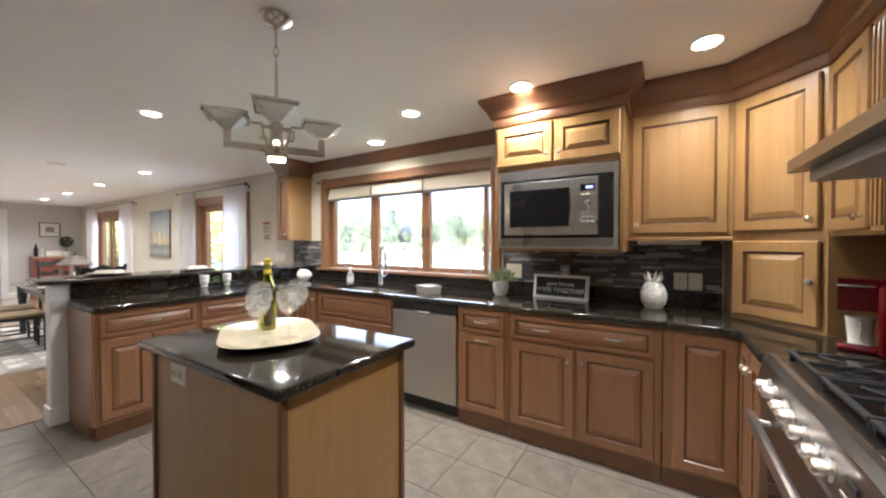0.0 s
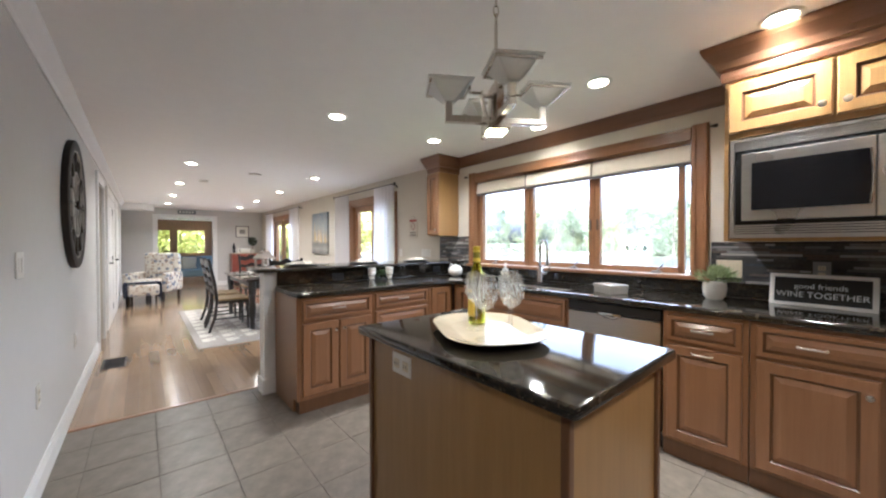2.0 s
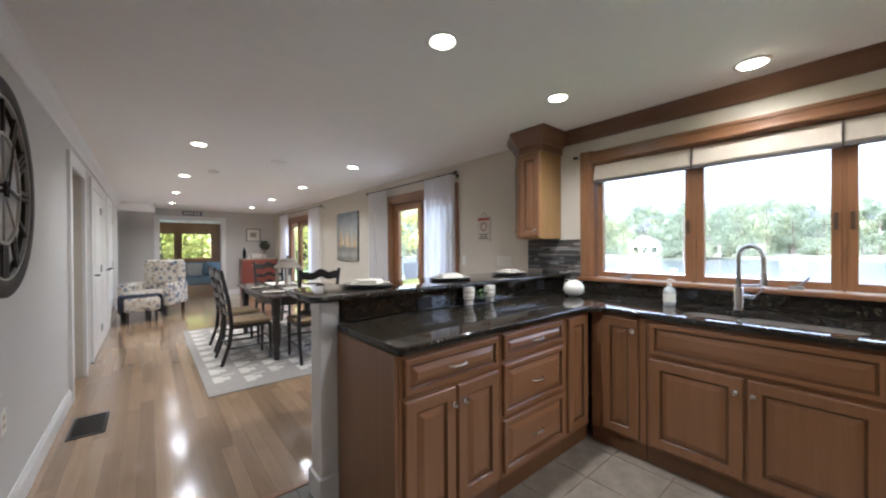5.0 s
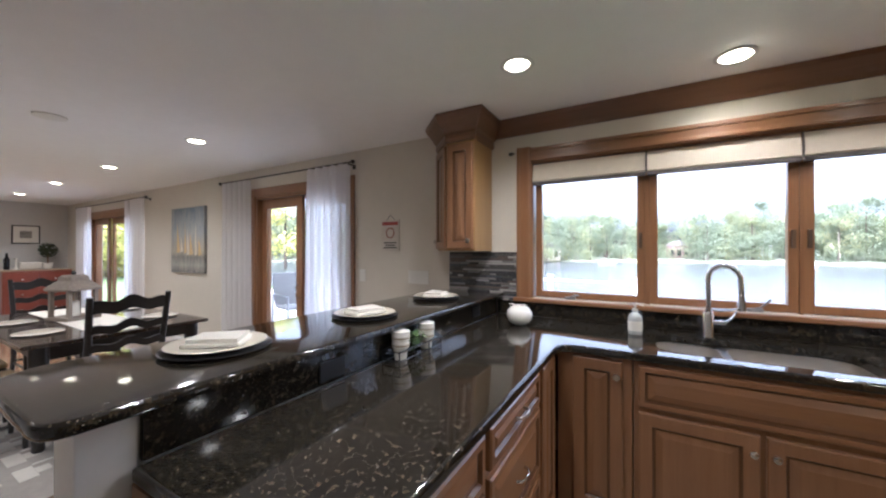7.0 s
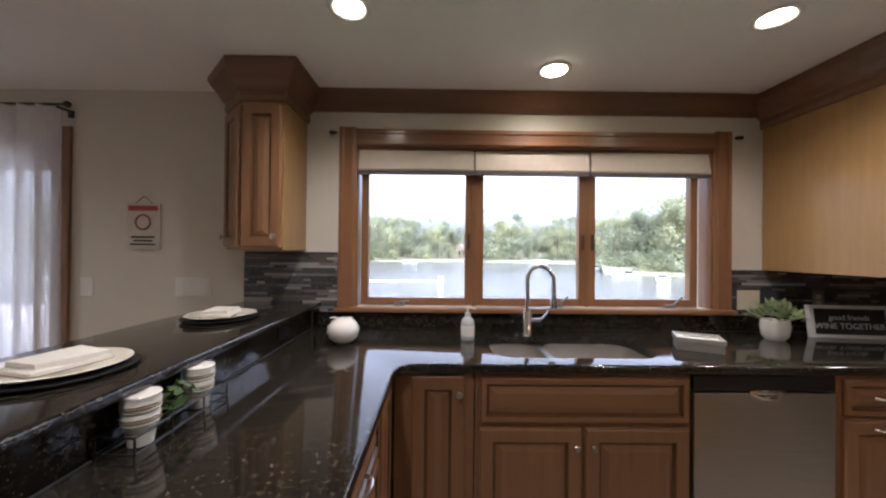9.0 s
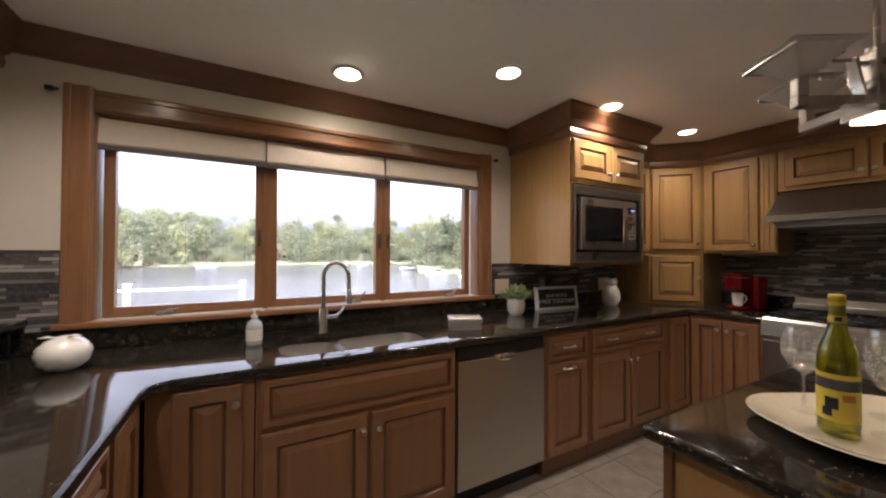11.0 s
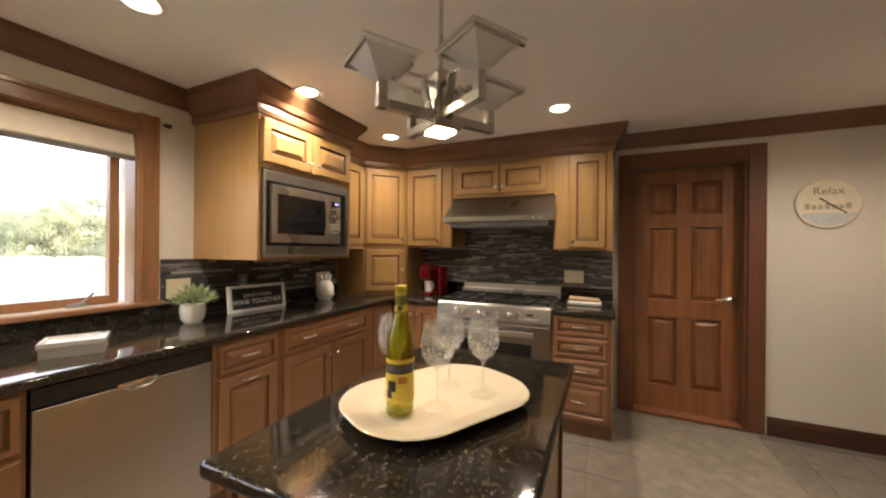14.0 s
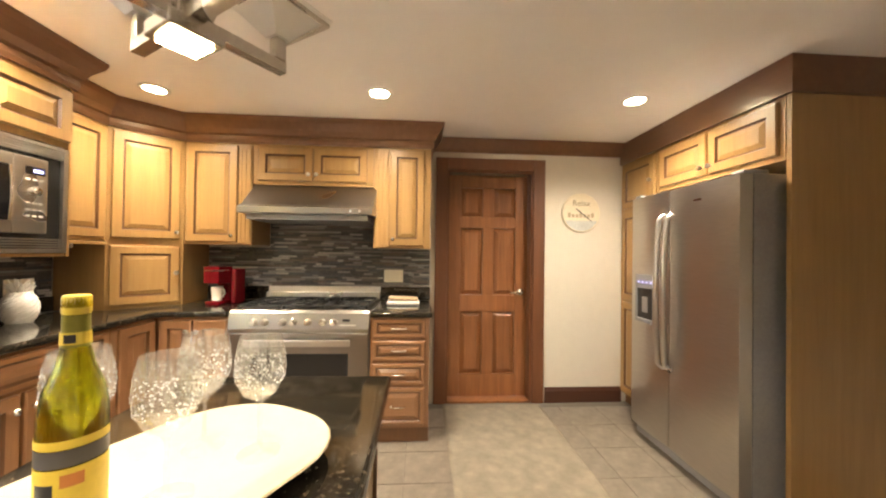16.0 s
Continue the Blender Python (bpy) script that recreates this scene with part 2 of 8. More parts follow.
WINE_GLASS = thin_glass("wine_glass", 0.05)
ETCHED = thin_glass("etched_glass", 0.6)
OLIVE_GLASS = clear("olive_bottle_glass", (0.66, 0.65, 0.09), 0.02)
CAN_GLOW = glow("downlight_bulb", (1.0, 0.84, 0.5, 1), 3.5)
PENDANT_GLOW = glow("pendant_lens", (1.0, 0.82, 0.4, 1), 4)
FROST = plain("frosted_glass", (0.88, 0.87, 0.83), 0.32, vary=0.03, bump=0, Transmission_Weight=0.72)
FLOOR_TILE = tile_mat("stone_floor_tile", [(0.108, 0.088, 0.069), (0.134, 0.111, 0.088), (0.12, 0.099, 0.078)], 0.36)
GROUT = plain("floor_grout", (0.15, 0.132, 0.11), 0.9)
MOSAIC = tile_mat("strip_mosaic", [(0.03, 0.03, 0.034), (0.085, 0.078, 0.072), (0.17, 0.16, 0.15), (0.045, 0.05, 0.06), (0.10, 0.075, 0.06), (0.36, 0.34, 0.31), (0.06, 0.055, 0.05), (0.22, 0.21, 0.21), (0.03, 0.03, 0.03), (0.14, 0.12, 0.105)], 0.22, 60, True, 0.05)
MOSAIC_GROUT = plain("dark_grout", (0.05, 0.047, 0.045), 0.9)
LEAF = plain("leaf_green", (0.075, 0.13, 0.035), 0.55, grain=30, vary=0.35, bump=0)
PALE_LEAF = plain("pale_succulent_leaf", (0.30, 0.36, 0.17), 0.55, grain=30, vary=0.3, bump=0)
BLUE_CLOTH = plain("pale_blue_upholstery", (0.22, 0.30, 0.37), 0.9, grain=200, bump=0.3)
NAVY_CLOTH = plain("navy_throw", (0.02, 0.025, 0.05), 0.95, grain=160, bump=0.5)
SEAT_RUSH = plain("woven_rush_seat", (0.20, 0.14, 0.07), 0.8, grain=150, vary=0.35, bump=0.5)


# ---- building helpers ----
def mesh_of(name, bm, *mats):
    me = bpy.data.meshes.new(name)
    bmesh.ops.recalc_face_normals(bm, faces=bm.faces)
    bm.to_mesh(me)
    bm.free()
    for m in mats:
        me.materials.append(m)
    return me


def smooth(me, angle=40):
    me.shade_smooth()
    me.set_sharp_from_angle(angle=radians(angle))
    return me


def part(name, bm, material, parent, label="", soft=False):
    mats = material if isinstance(material, (list, tuple)) else (material,)
    me = mesh_of(name, bm, *mats)
    if soft:
        smooth(me)
    ob = new(name, me)
    ob.parent = parent
    if label:
        tagged(ob, label)
    return ob


def thing(name, m, label, category, group=""):
    ob = new(name)
    ob.empty_display_size = 0.1
    ob.matrix_world = m
    return tagged(ob, label, category, group)


def single(name, bm, material, label, category, m=None, group="", soft=False, kind=""):
    mats = material if isinstance(material, (list, tuple)) else (material,)
    me = mesh_of(name, bm, *mats)
    if soft:
        smooth(me)
    ob = new(name, me)
    if m is not None:
        ob.matrix_world = m
    return tagged(ob, label, category, group, kind)


def structure(name, bm, material, label, category="", soft=False):
    return single(name, bm, material, label, category or name.split("_")[0], kind="structure", soft=soft)


def box(bm, x0, x1, y0, y1, z0, z1, bevel=0.0, mi=0):
    x0, x1, y0, y1, z0, z1 = min(x0, x1), max(x0, x1), min(y0, y1), max(y0, y1), min(z0, z1), max(z0, z1)
    vs = [bm.verts.new((x, y, z)) for z in (z0, z1) for x, y in ((x0, y0), (x1, y0), (x1, y1), (x0, y1))]
    fs = [bm.faces.new([vs[i] for i in q]) for q in ((3, 2, 1, 0), (4, 5, 6, 7), (0, 1, 5, 4), (1, 2, 6, 5), (2, 3, 7, 6), (3, 0, 4, 7))]
    for f in fs:
        f.material_index = mi
    if bevel:
        edges = list({e for f in fs for e in f.edges})
        bmesh.ops.bevel(bm, geom=edges, offset=bevel, segments=2, affect="EDGES", profile=0.6)
    return bm


def boxes(*list_of, bevel=0.0):
    bm = bmesh.new()
    for b in list_of:
        box(bm, *b, bevel=bevel)
    return bm


def rings(bm, outlines, cap_first=True, cap_last=True, mis=None):
    """Skins a stack of outlines with equal counts."""
    rows = [[bm.verts.new(p) for p in o] for o in outlines]
    n = len(rows[0])
    for k, (a, b) in enumerate(zip(rows, rows[1:])):
        for i in range(n):
            f = bm.faces.new((a[i], a[(i + 1) % n], b[(i + 1) % n], b[i]))
            if mis:
                f.material_index = mis[k]
    if cap_first:
        bm.faces.new(rows[0][::-1])
    if cap_last:
        bm.faces.new(rows[-1])
    return bm


def lathe(bm, profile, seg=24, at=(0, 0, 0), cap=True):
    outs = [[(at[0] + r * math.cos(2 * math.pi * i / seg), at[1] + r * math.sin(2 * math.pi * i / seg), at[2] + z) for i in range(seg)] for r, z in profile]
    return rings(bm, outs, cap, cap)


def tube(bm, pts, r, seg=8, squash=1.0):
    """A round bar along points."""
    pts = [Vector(p) for p in pts]
    outs = []
    side = None
    for i, p in enumerate(pts):
        d = (pts[min(i + 1, len(pts) - 1)] - pts[max(i - 1, 0)]).normalized()
        if side is None:
            side = d.cross(Vector((0, 0, 1)) if abs(d.z) < 0.9 else Vector((1, 0, 0))).normalized()
        side = (side - d * side.dot(d)).normalized()
        up = side.cross(d)
        rr = r[i] if isinstance(r, (list, tuple)) else r
        outs.append([p + rr * (math.cos(a) * side + squash * math.sin(a) * up) for a in (2 * math.pi * k / seg for k in range(seg))])
    return rings(bm, outs)


def sweep(bm, profile, path, sign=1):
    """Sweeps a profile of (out, z) along a plan path with mitred corners; out is to the path's right for sign 1."""
    pts = [Vector((*p, 0)) for p in path]
    outs = []
    for i, p in enumerate(pts):
        def normal(a, b):
            d = (b - a).normalized()
            return Vector((d.y, -d.x, 0)) * sign
        n0 = normal(pts[i - 1], p) if i else normal(p, pts[i + 1])
        n1 = normal(p, pts[i + 1]) if i < len(pts) - 1 else n0
        m = (n0 + n1).normalized()
        m = m / max(0.3, m.dot(n0))
        outs.append([p + m * o + Vector((0, 0, z)) for o, z in profile])
    return rings(bm, outs)


def raised_panel(bm, x0, x1, z0, z1, y=0.0, frame_w=0.055, thick=0.02):
    """A cabinet front facing -y with a moulded frame and a raised field; the grooves take the second material."""
    def rect(i, yy):
        return [(x0 + i, y + yy, z0 + i), (x1 - i, y + yy, z0 + i), (x1 - i, y + yy, z1 - i), (x0 + i, y + yy, z1 - i)]
    f = min(frame_w, (x1 - x0) * 0.27, (z1 - z0) * 0.27)
    t = thick
    steps = [(0, 0), (0, -t * 0.72), (0.006, -t), (f, -t), (f + 0.007, -t * 0.42), (f + 0.013, -t * 0.42)]
    mis = [0, 0, 0, 1, 1]
    rest = min(0.028, ((min(x1 - x0, z1 - z0)) / 2 - f - 0.016) * 0.7)
    if rest > 0.004:
        steps += [(f + 0.013 + rest, -t * 0.92)]
        mis += [0]
    rings(bm, [rect(i, yy) for i, yy in steps], True, True, mis)
    return bm


def knob(parent, x, z, y=-0.02):
    bm = bmesh.new()
    prof = [(0.006, 0), (0.005, 0.012), (0.0135, 0.017), (0.016, 0.023), (0.013, 0.029), (0.005, 0.0315)]
    lathe(bm, prof, 14)
    bm.transform(pose(x, y, z, 90, 0, 0))
    return part("knob", bm, NICKEL, parent, soft=True)


def pull(parent, x, z, y=-0.02, half=0.048):
    bm = bmesh.new()
    pts = [(x - half, y, z), (x - half * 0.9, y - 0.016, z + 0.001), (x - half * 0.5, y - 0.025, z + 0.003), (x, y - 0.028, z + 0.004), (x + half * 0.5, y - 0.025, z + 0.003), (x + half * 0.9, y - 0.016, z + 0.001), (x + half, y, z)]
    tube(bm, pts, [0.007, 0.005, 0.0045, 0.006, 0.0045, 0.005, 0.007], 8)
    return part("pull_handle", bm, NICKEL, parent, soft=True)


def cabinet_door(cab, x0, x1, z0, z1, knob_at=None, name="door", handle="knob", wood_tone=None):
    d = part(name, raised_panel(bmesh.new(), x0, x1, z0, z1), (wood_tone or MAPLE, GLAZE), cab)
    if knob_at and handle == "knob":
        knob(d, *knob_at)
    elif knob_at:
        pull(d, *knob_at)
    return d


def drawer(cab, x0, x1, z0, z1, pulls=1, name="drawer_front"):
    d = part(name, raised_panel(bmesh.new(), x0, x1, z0, z1, frame_w=0.026), (SHADED_RUSSET_H, GLAZE), cab)
    for i in range(pulls):
        pull(d, x0 + (x1 - x0) * (i + 0.5) / pulls if pulls == 1 else x0 + (x1 - x0) * (0.24 + 0.52 * i), (z0 + z1) / 2)
    return d


def base_body(cab, w, depth=0.6, kick=True, top=0.875):
    part("body", boxes((0, w, 0, depth, 0.1, top), bevel=0.002), SHADED_RUSSET, cab)
    if kick:
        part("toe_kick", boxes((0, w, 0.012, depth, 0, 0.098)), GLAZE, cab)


# ---- setting ----
WY, RX, SY, KY = 2.86, 1.18, -2.1, -0.63     # window wall, range wall, fridge recess wall, clock wall
FX = -13.4                                   # far wall of the long room
TX = -3.83                                   # tile meets boards

floor = structure("floor", boxes((TX, RX + 0.1, SY - 0.1, WY + 0.1, -0.12, -0.006)), GROUT, "grout bed under the beige stone kitchen tiles", "floor")
floor_boards = structure("floor_boards", boxes((FX - 6.2, TX - 0.002, -4.2, WY + 0.1, -0.12, -0.008)), BLACK_WOOD, "subfloor beneath the oak floor boards", "floor")

ceiling = structure("ceiling", boxes((FX - 6.2, RX + 0.3, -4.2, WY + 0.3, CEIL, CEIL + 0.25)), PAINT_CEIL, "flat white painted ceiling with recessed lights")

# window wall: kitchen window, two glazed doors
WIN = (-3.335, -1.115, 1.045, 2.035)
PATIO = [(-6.66, -5.14, 0.0, 2.03), (-12.1, -9.85, 0.0, 2.03)]
T = 0.2
bm = bmesh.new()
spans = [(FX, PATIO[1][0], None), (*PATIO[1][:2], PATIO[1]), (PATIO[1][1], PATIO[0][0], None), (*PATIO[0][:2], PATIO[0]), (PATIO[0][1], WIN[0], None), (*WIN[:2], WIN), (WIN[1], RX + T, None)]
for a, b, hole in spans:
    if hole is None:
        box(bm, a, b, WY, WY + T, -0.1, CEIL)
    else:
        box(bm, a, b, WY, WY + T, hole[3], CEIL)
        if hole[2] > 0:
            box(bm, a, b, WY, WY + T, -0.1, hole[2])
structure("wall_north", bm, PAINT_CREAM, "cream painted wall with the kitchen window and glazed doors")

DOOR = (-0.60, 0.20, 2.09)
structure("wall_east", boxes((RX, RX + T, SY - T, DOOR[0], 0, CEIL), (RX, RX + T, DOOR[1], WY, 0, CEIL), (RX, RX + T, DOOR[0], DOOR[1], DOOR[2], CEIL)), PAINT_CREAM, "cream painted wall behind the range with a door")
structure("wall_south", boxes((-2.44, RX, SY - T, SY, 0, CEIL)), PAINT_CREAM, "plain cream wall behind the refrigerator recess")
HALL_DOOR = (-6.98, -6.22, 2.06)
structure("wall_hall", boxes((-6.22, -2.64, KY - 0.14, KY, 0, CEIL), (-12.3, HALL_DOOR[0], KY - 0.14, KY, 0, CEIL), (HALL_DOOR[0], HALL_DOOR[1], KY - 0.14, KY, HALL_DOOR[2], CEIL)), PAINT_WALL, "grey painted hall wall with the big clock")
structure("wall_return", boxes((-2.64, -2.446, SY, KY, 0, CEIL)), PAINT_WALL, "wall end beside the refrigerator recess")
structure("wall_closet", boxes((-12.3, -6.22, KY - 1.3, KY - 1.2, 0, CEIL), (-6.22, -6.1, KY - 1.3, KY - 0.15, 0, CEIL), (-7.4, -7.3, KY - 1.2, KY - 0.15, 0, CEIL)), WHITE_TRIM, "plain wall of the room behind the hall door")
structure("end_casing", boxes((-2.446, -2.428, SY, KY - 0.004, 0, CEIL)), BASE_WOOD, "dark stained wooden lining on the wall end")
OPEN = (0.10, 1.47, 2.07)
structure("wall_west", boxes((FX - 0.15, FX, -4.2, OPEN[0], 0, CEIL), (FX - 0.15, FX, OPEN[1], WY + T, 0, CEIL), (FX - 0.15, FX, OPEN[0], OPEN[1], OPEN[2], CEIL)), PAINT_WALL, "greige end wall with a wide cased opening")
structure("wall_living", boxes((-12.3, -12.16, -4.0, KY - 0.14, 0, CEIL), (FX, -12.3, -4.2, -4.0, 0, CEIL)), PAINT_WALL, "greige wall closing the living corner")
SR = FX - 6.0
SUNWIN = [(-0.18, 0.72), (0.86, 1.95)]
structure("wall_sunroom", boxes((SR - 0.15, SR, -4.2, SUNWIN[0][0], 0, CEIL), (SR - 0.15, SR, SUNWIN[0][1], SUNWIN[1][0], 0, CEIL), (SR - 0.15, SR, SUNWIN[1][1], 4.0, 0, CEIL),
          *[(SR - 0.15, SR, a, b, 0, 0.85) for a, b in SUNWIN], *[(SR - 0.15, SR, a, b, 1.98, CEIL) for a, b in SUNWIN],
          (SR, SR + 1.2, WY, WY + 0.15, 0, CEIL), (FX - 1.2, FX - 0.15, WY, WY + 0.15, 0, CEIL), (SR + 1.2, FX - 1.2, WY, WY + 0.15, 0, 0.8), (SR + 1.2, FX - 1.2, WY, WY + 0.15, 2.1, CEIL), (SR, FX - 0.15, -4.2, -4.05, 0, CEIL)), PANEL_WOOD, "wood panelled walls of the sunroom beyond")

# trim: crowns, baseboards, casings
CROWN_WALL = [(0, 2.235), (0.012, 2.235), (0.02, 2.26), (0.07, 2.325), (0.08, 2.349), (0, 2.349)]
CROWN_CAB = [(-0.02, 2.16), (0.012, 2.16), (0.018, 2.185), (0.014, 2.215), (0.03, 2.225), (0.045, 2.26), (0.085, 2.31), (0.095, 2.335), (0.095, 2.349), (-0.02, 2.349)]
structure("crown_window", sweep(bmesh.new(), CROWN_WALL, [(-3.63, WY), (-0.82, WY)]), CROWN, "dark stained wooden crown moulding above the kitchen window", "crown moulding")
structure("crown_door", sweep(bmesh.new(), CROWN_WALL, [(RX, 0.33), (RX, -1.42)]), CROWN, "dark stained wooden crown moulding above the door", "crown moulding")
structure("crown_hall", sweep(bmesh.new(), [(0, 2.24), (0.012, 2.24), (0.02, 2.265), (0.06, 2.325), (0.07, 2.349), (0, 2.349)], [(-2.45, KY), (-12.3, KY)]), WHITE_TRIM, "white crown moulding along the hall wall", "crown moulding")
BASE = [(0, 0), (0.016, 0), (0.016, 0.10), (0.010, 0.115), (0.006, 0.135), (0, 0.135)]
structure("baseboard_hall", sweep(bmesh.new(), BASE, [(-2.45, KY), (-6.12, KY)]), WHITE_TRIM, "white moulded baseboard on the hall wall", "baseboard")
structure("baseboard_hall_far", sweep(bmesh.new(), BASE, [(-10.6, KY), (-12.3, KY)]), WHITE_TRIM, "white moulded baseboard on the hall wall", "baseboard")
structure("baseboard_far", sweep(bmesh.new(), BASE, [(FX, -3.9), (FX, OPEN[0] - 0.1)]), WHITE_TRIM, "white baseboard on the end wall", "baseboard")
structure("baseboard_far_side", sweep(bmesh.new(), BASE, [(FX, OPEN[1] + 0.1), (FX, WY)]), WHITE_TRIM, "white baseboard on the end wall", "baseboard")
for i, (a, b) in enumerate([(FX, PATIO[1][0] - 0.1), (PATIO[1][1] + 0.1, PATIO[0][0] - 0.1), (PATIO[0][1] + 0.1, -3.72)]):
    structure("baseboard_north", sweep(bmesh.new(), BASE, [(a, WY), (b, WY)]), WHITE_TRIM, "white baseboard on the window wall", "baseboard")
structure("baseboard_east", sweep(bmesh.new(), BASE, [(RX, -0.71), (RX, -1.42)]), BASE_WOOD, "dark stained wooden baseboard beside the door", "baseboard")
structure("trim_opening", boxes((FX, FX + 0.02, OPEN[0] - 0.1, OPEN[0], 0, OPEN[2] + 0.1), (FX, FX + 0.02, OPEN[1], OPEN[1] + 0.1, 0, OPEN[2] + 0.1), (FX, FX + 0.02, OPEN[0], OPEN[1], OPEN[2], OPEN[2] + 0.1),
          (FX - 0.15, FX - 0.002, OPEN[0], OPEN[0] + 0.015, 0, OPEN[2]), (FX - 0.15, FX - 0.002, OPEN[1] - 0.015, OPEN[1], 0, OPEN[2])), WHITE_TRIM, "white casing round the wide opening", "trim")
structure("beam", boxes((-12.5, -12.3, -4.0, 0.02, 2.17, CEIL)), PAINT_CEIL, "white dropped beam across the ceiling", "beam")


# ---- windows and outer doors ----
def kitchen_window():
    a, b, z0, z1 = WIN
    win = thing("window_1", pose(0, 0, 0), "three-light casement window in honey stained wood above the sink", "window")
    win["kind"] = "structure"
    c = 0.105

    def casing(p0, p1, name, m, turn):
        bm = bmesh.new()
        box(bm, 0, c, -0.02, 0, 0, p1, 0.005)
        box(bm, 0.012, 0.03, -0.028, -0.019, 0.001, p1 - 0.001, 0.003)
        box(bm, c - 0.03, c - 0.008, -0.03, -0.019, 0.001, p1 - 0.001, 0.004)
        bm.transform(turn)
        return part(name, bm, m, win)
    casing(0, z1 - z0 + c, "casing", TRIM_WOOD, pose(a - c + 0.01, WY, z0))
    casing(0, z1 - z0 + c, "casing", TRIM_WOOD, pose(b - 0.01, WY, z0))
    casing(0, b - a - 0.022, "head_casing", TRIM_WOOD_H, Matrix.Translation((a + 0.011, WY, z1 + c - 0.01)) @ pose(0, 0, 0, 0, 90, 0))
    part("lining", boxes((a, a + 0.018, WY + 0.002, WY + 0.11, z0, z1), (b - 0.018, b, WY + 0.002, WY + 0.11, z0, z1), (a + 0.018, b - 0.018, WY + 0.002, WY + 0.11, z1 - 0.018, z1)), TRIM_WOOD, win)
    part("sill", boxes((a - c - 0.01, b + c + 0.01, WY - 0.045, WY + 0.11, z0 - 0.03, z0 - 0.001), bevel=0.008), TRIM_WOOD_H, win)
    lights = [(-3.26, -2.654), (-2.538, -1.935), (-1.83, -1.227)]
    g0, g1 = 1.095, 1.99
    for i, (p, q) in enumerate(lights):
        bm = bmesh.new()
        s = 0.045
        y0, y1 = WY + 0.05, WY + 0.1
        box(bm, p - s, p, y0, y1, g0 - s, g1 + 0.03, 0.004)
        box(bm, q, q + s, y0, y1, g0 - s, g1 + 0.03, 0.004)
        box(bm, p, q, y0, y1, g0 - s, g0, 0.004)
        box(bm, p, q, y0, y1, g1, g1 + 0.03, 0.004)
        part("sash", bm, TRIM_WOOD, win)
        glass = part("pane", boxes((p - 0.004, q + 0.004, WY + 0.072, WY + 0.078, g0 - 0.004, g1 + 0.004)), GLASS, win)
        glass.visible_shadow = False
        # crank handle on the sill rail
        hx = p + 0.2 if i == 0 else q - 0.14
        bm = bmesh.new()
        box(bm, hx - 0.035, hx + 0.035, WY + 0.02, WY + 0.05, z0 + 0.001, z0 + 0.02, 0.004)
        tube(bm, [(hx, WY + 0.03, z0 + 0.018), (hx + 0.02, WY + 0.012, z0 + 0.03), (hx + 0.06, WY + 0.005, z0 + (0.035 if i == 0 else 0.075))], 0.006)
        part("crank_handle", bm, GREY_METAL, win, soft=True)
        # sash lock
        part("sash_lock", boxes((q + 0.012 if i < 2 else p - 0.03, q + 0.03 if i < 2 else p - 0.012, WY + 0.035, WY + 0.05, 1.40, 1.50), bevel=0.004), BRONZE, win)
    mull = [(-2.609, -2.583), (-1.89, -1.875)]
    for p, q in mull:
        part("mullion", boxes((p, q, WY + 0.045, WY + 0.105, z0, z1 - 0.018)), TRIM_WOOD, win)
    for i, (p, q) in enumerate([(-3.316, -2.605), (-2.595, -1.892), (-1.882, -1.136)]):
        sh = thing("roman_shade", pose(0, 0, 0), "folded cream roman shade with a grey binding hung inside the window", "window shade", "roman shades at the kitchen window")
        bm = bmesh.new()
        prof = [(0.004, 2.012), (-0.004, 1.98), (-0.012, 1.93), (-0.02, 1.89), (-0.014, 1.884), (0.006, 1.884), (0.012, 1.9), (0.016, 2.012)]
        rings(bm, [[(x, WY + 0.018 + o, z) for o, z in prof] for x in (p, p + (q - p) * 0.33, p + (q - p) * 0.66, q)])
        part("shade_cloth", bm, SHADE_CLOTH, sh)
        part("binding", boxes((p, q, WY + 0.0, WY + 0.028, 1.858, 1.882), bevel=0.003), SHADE_TRIM, sh)
        if i:
            bm = bmesh.new()
            tube(bm, [(p - 0.006, WY + 0.005, 2.01), (p - 0.006, WY - 0.006, 1.95), (p - 0.006, WY + 0.002, 1.87)], 0.005, 6)
            part("cord", bm, SHADE_TRIM, sh)
    rod = thing("curtain_rod", pose(0, 0, 0), "dark metal rod ends above the window casing", "curtain rod")
    for x, s in ((a - c - 0.03, -1), (b + c + 0.03, 1)):
        bm = bmesh.new()
        tube(bm, [(x, WY - 0.002, 2.1), (x, WY - 0.03, 2.1), (x + s * -0.03, WY - 0.03, 2.1)], 0.007)
        tube(bm, [(x + s * 0.012, WY - 0.03, 2.1), (x + s * -0.012, WY - 0.03, 2.1)], 0.012)
        part("rod_end", bm, BLACK_PLASTIC, rod, soft=True)


kitchen_window()


# ---- base cabinets ----
BF = 2.205                                    # front plane of the window run


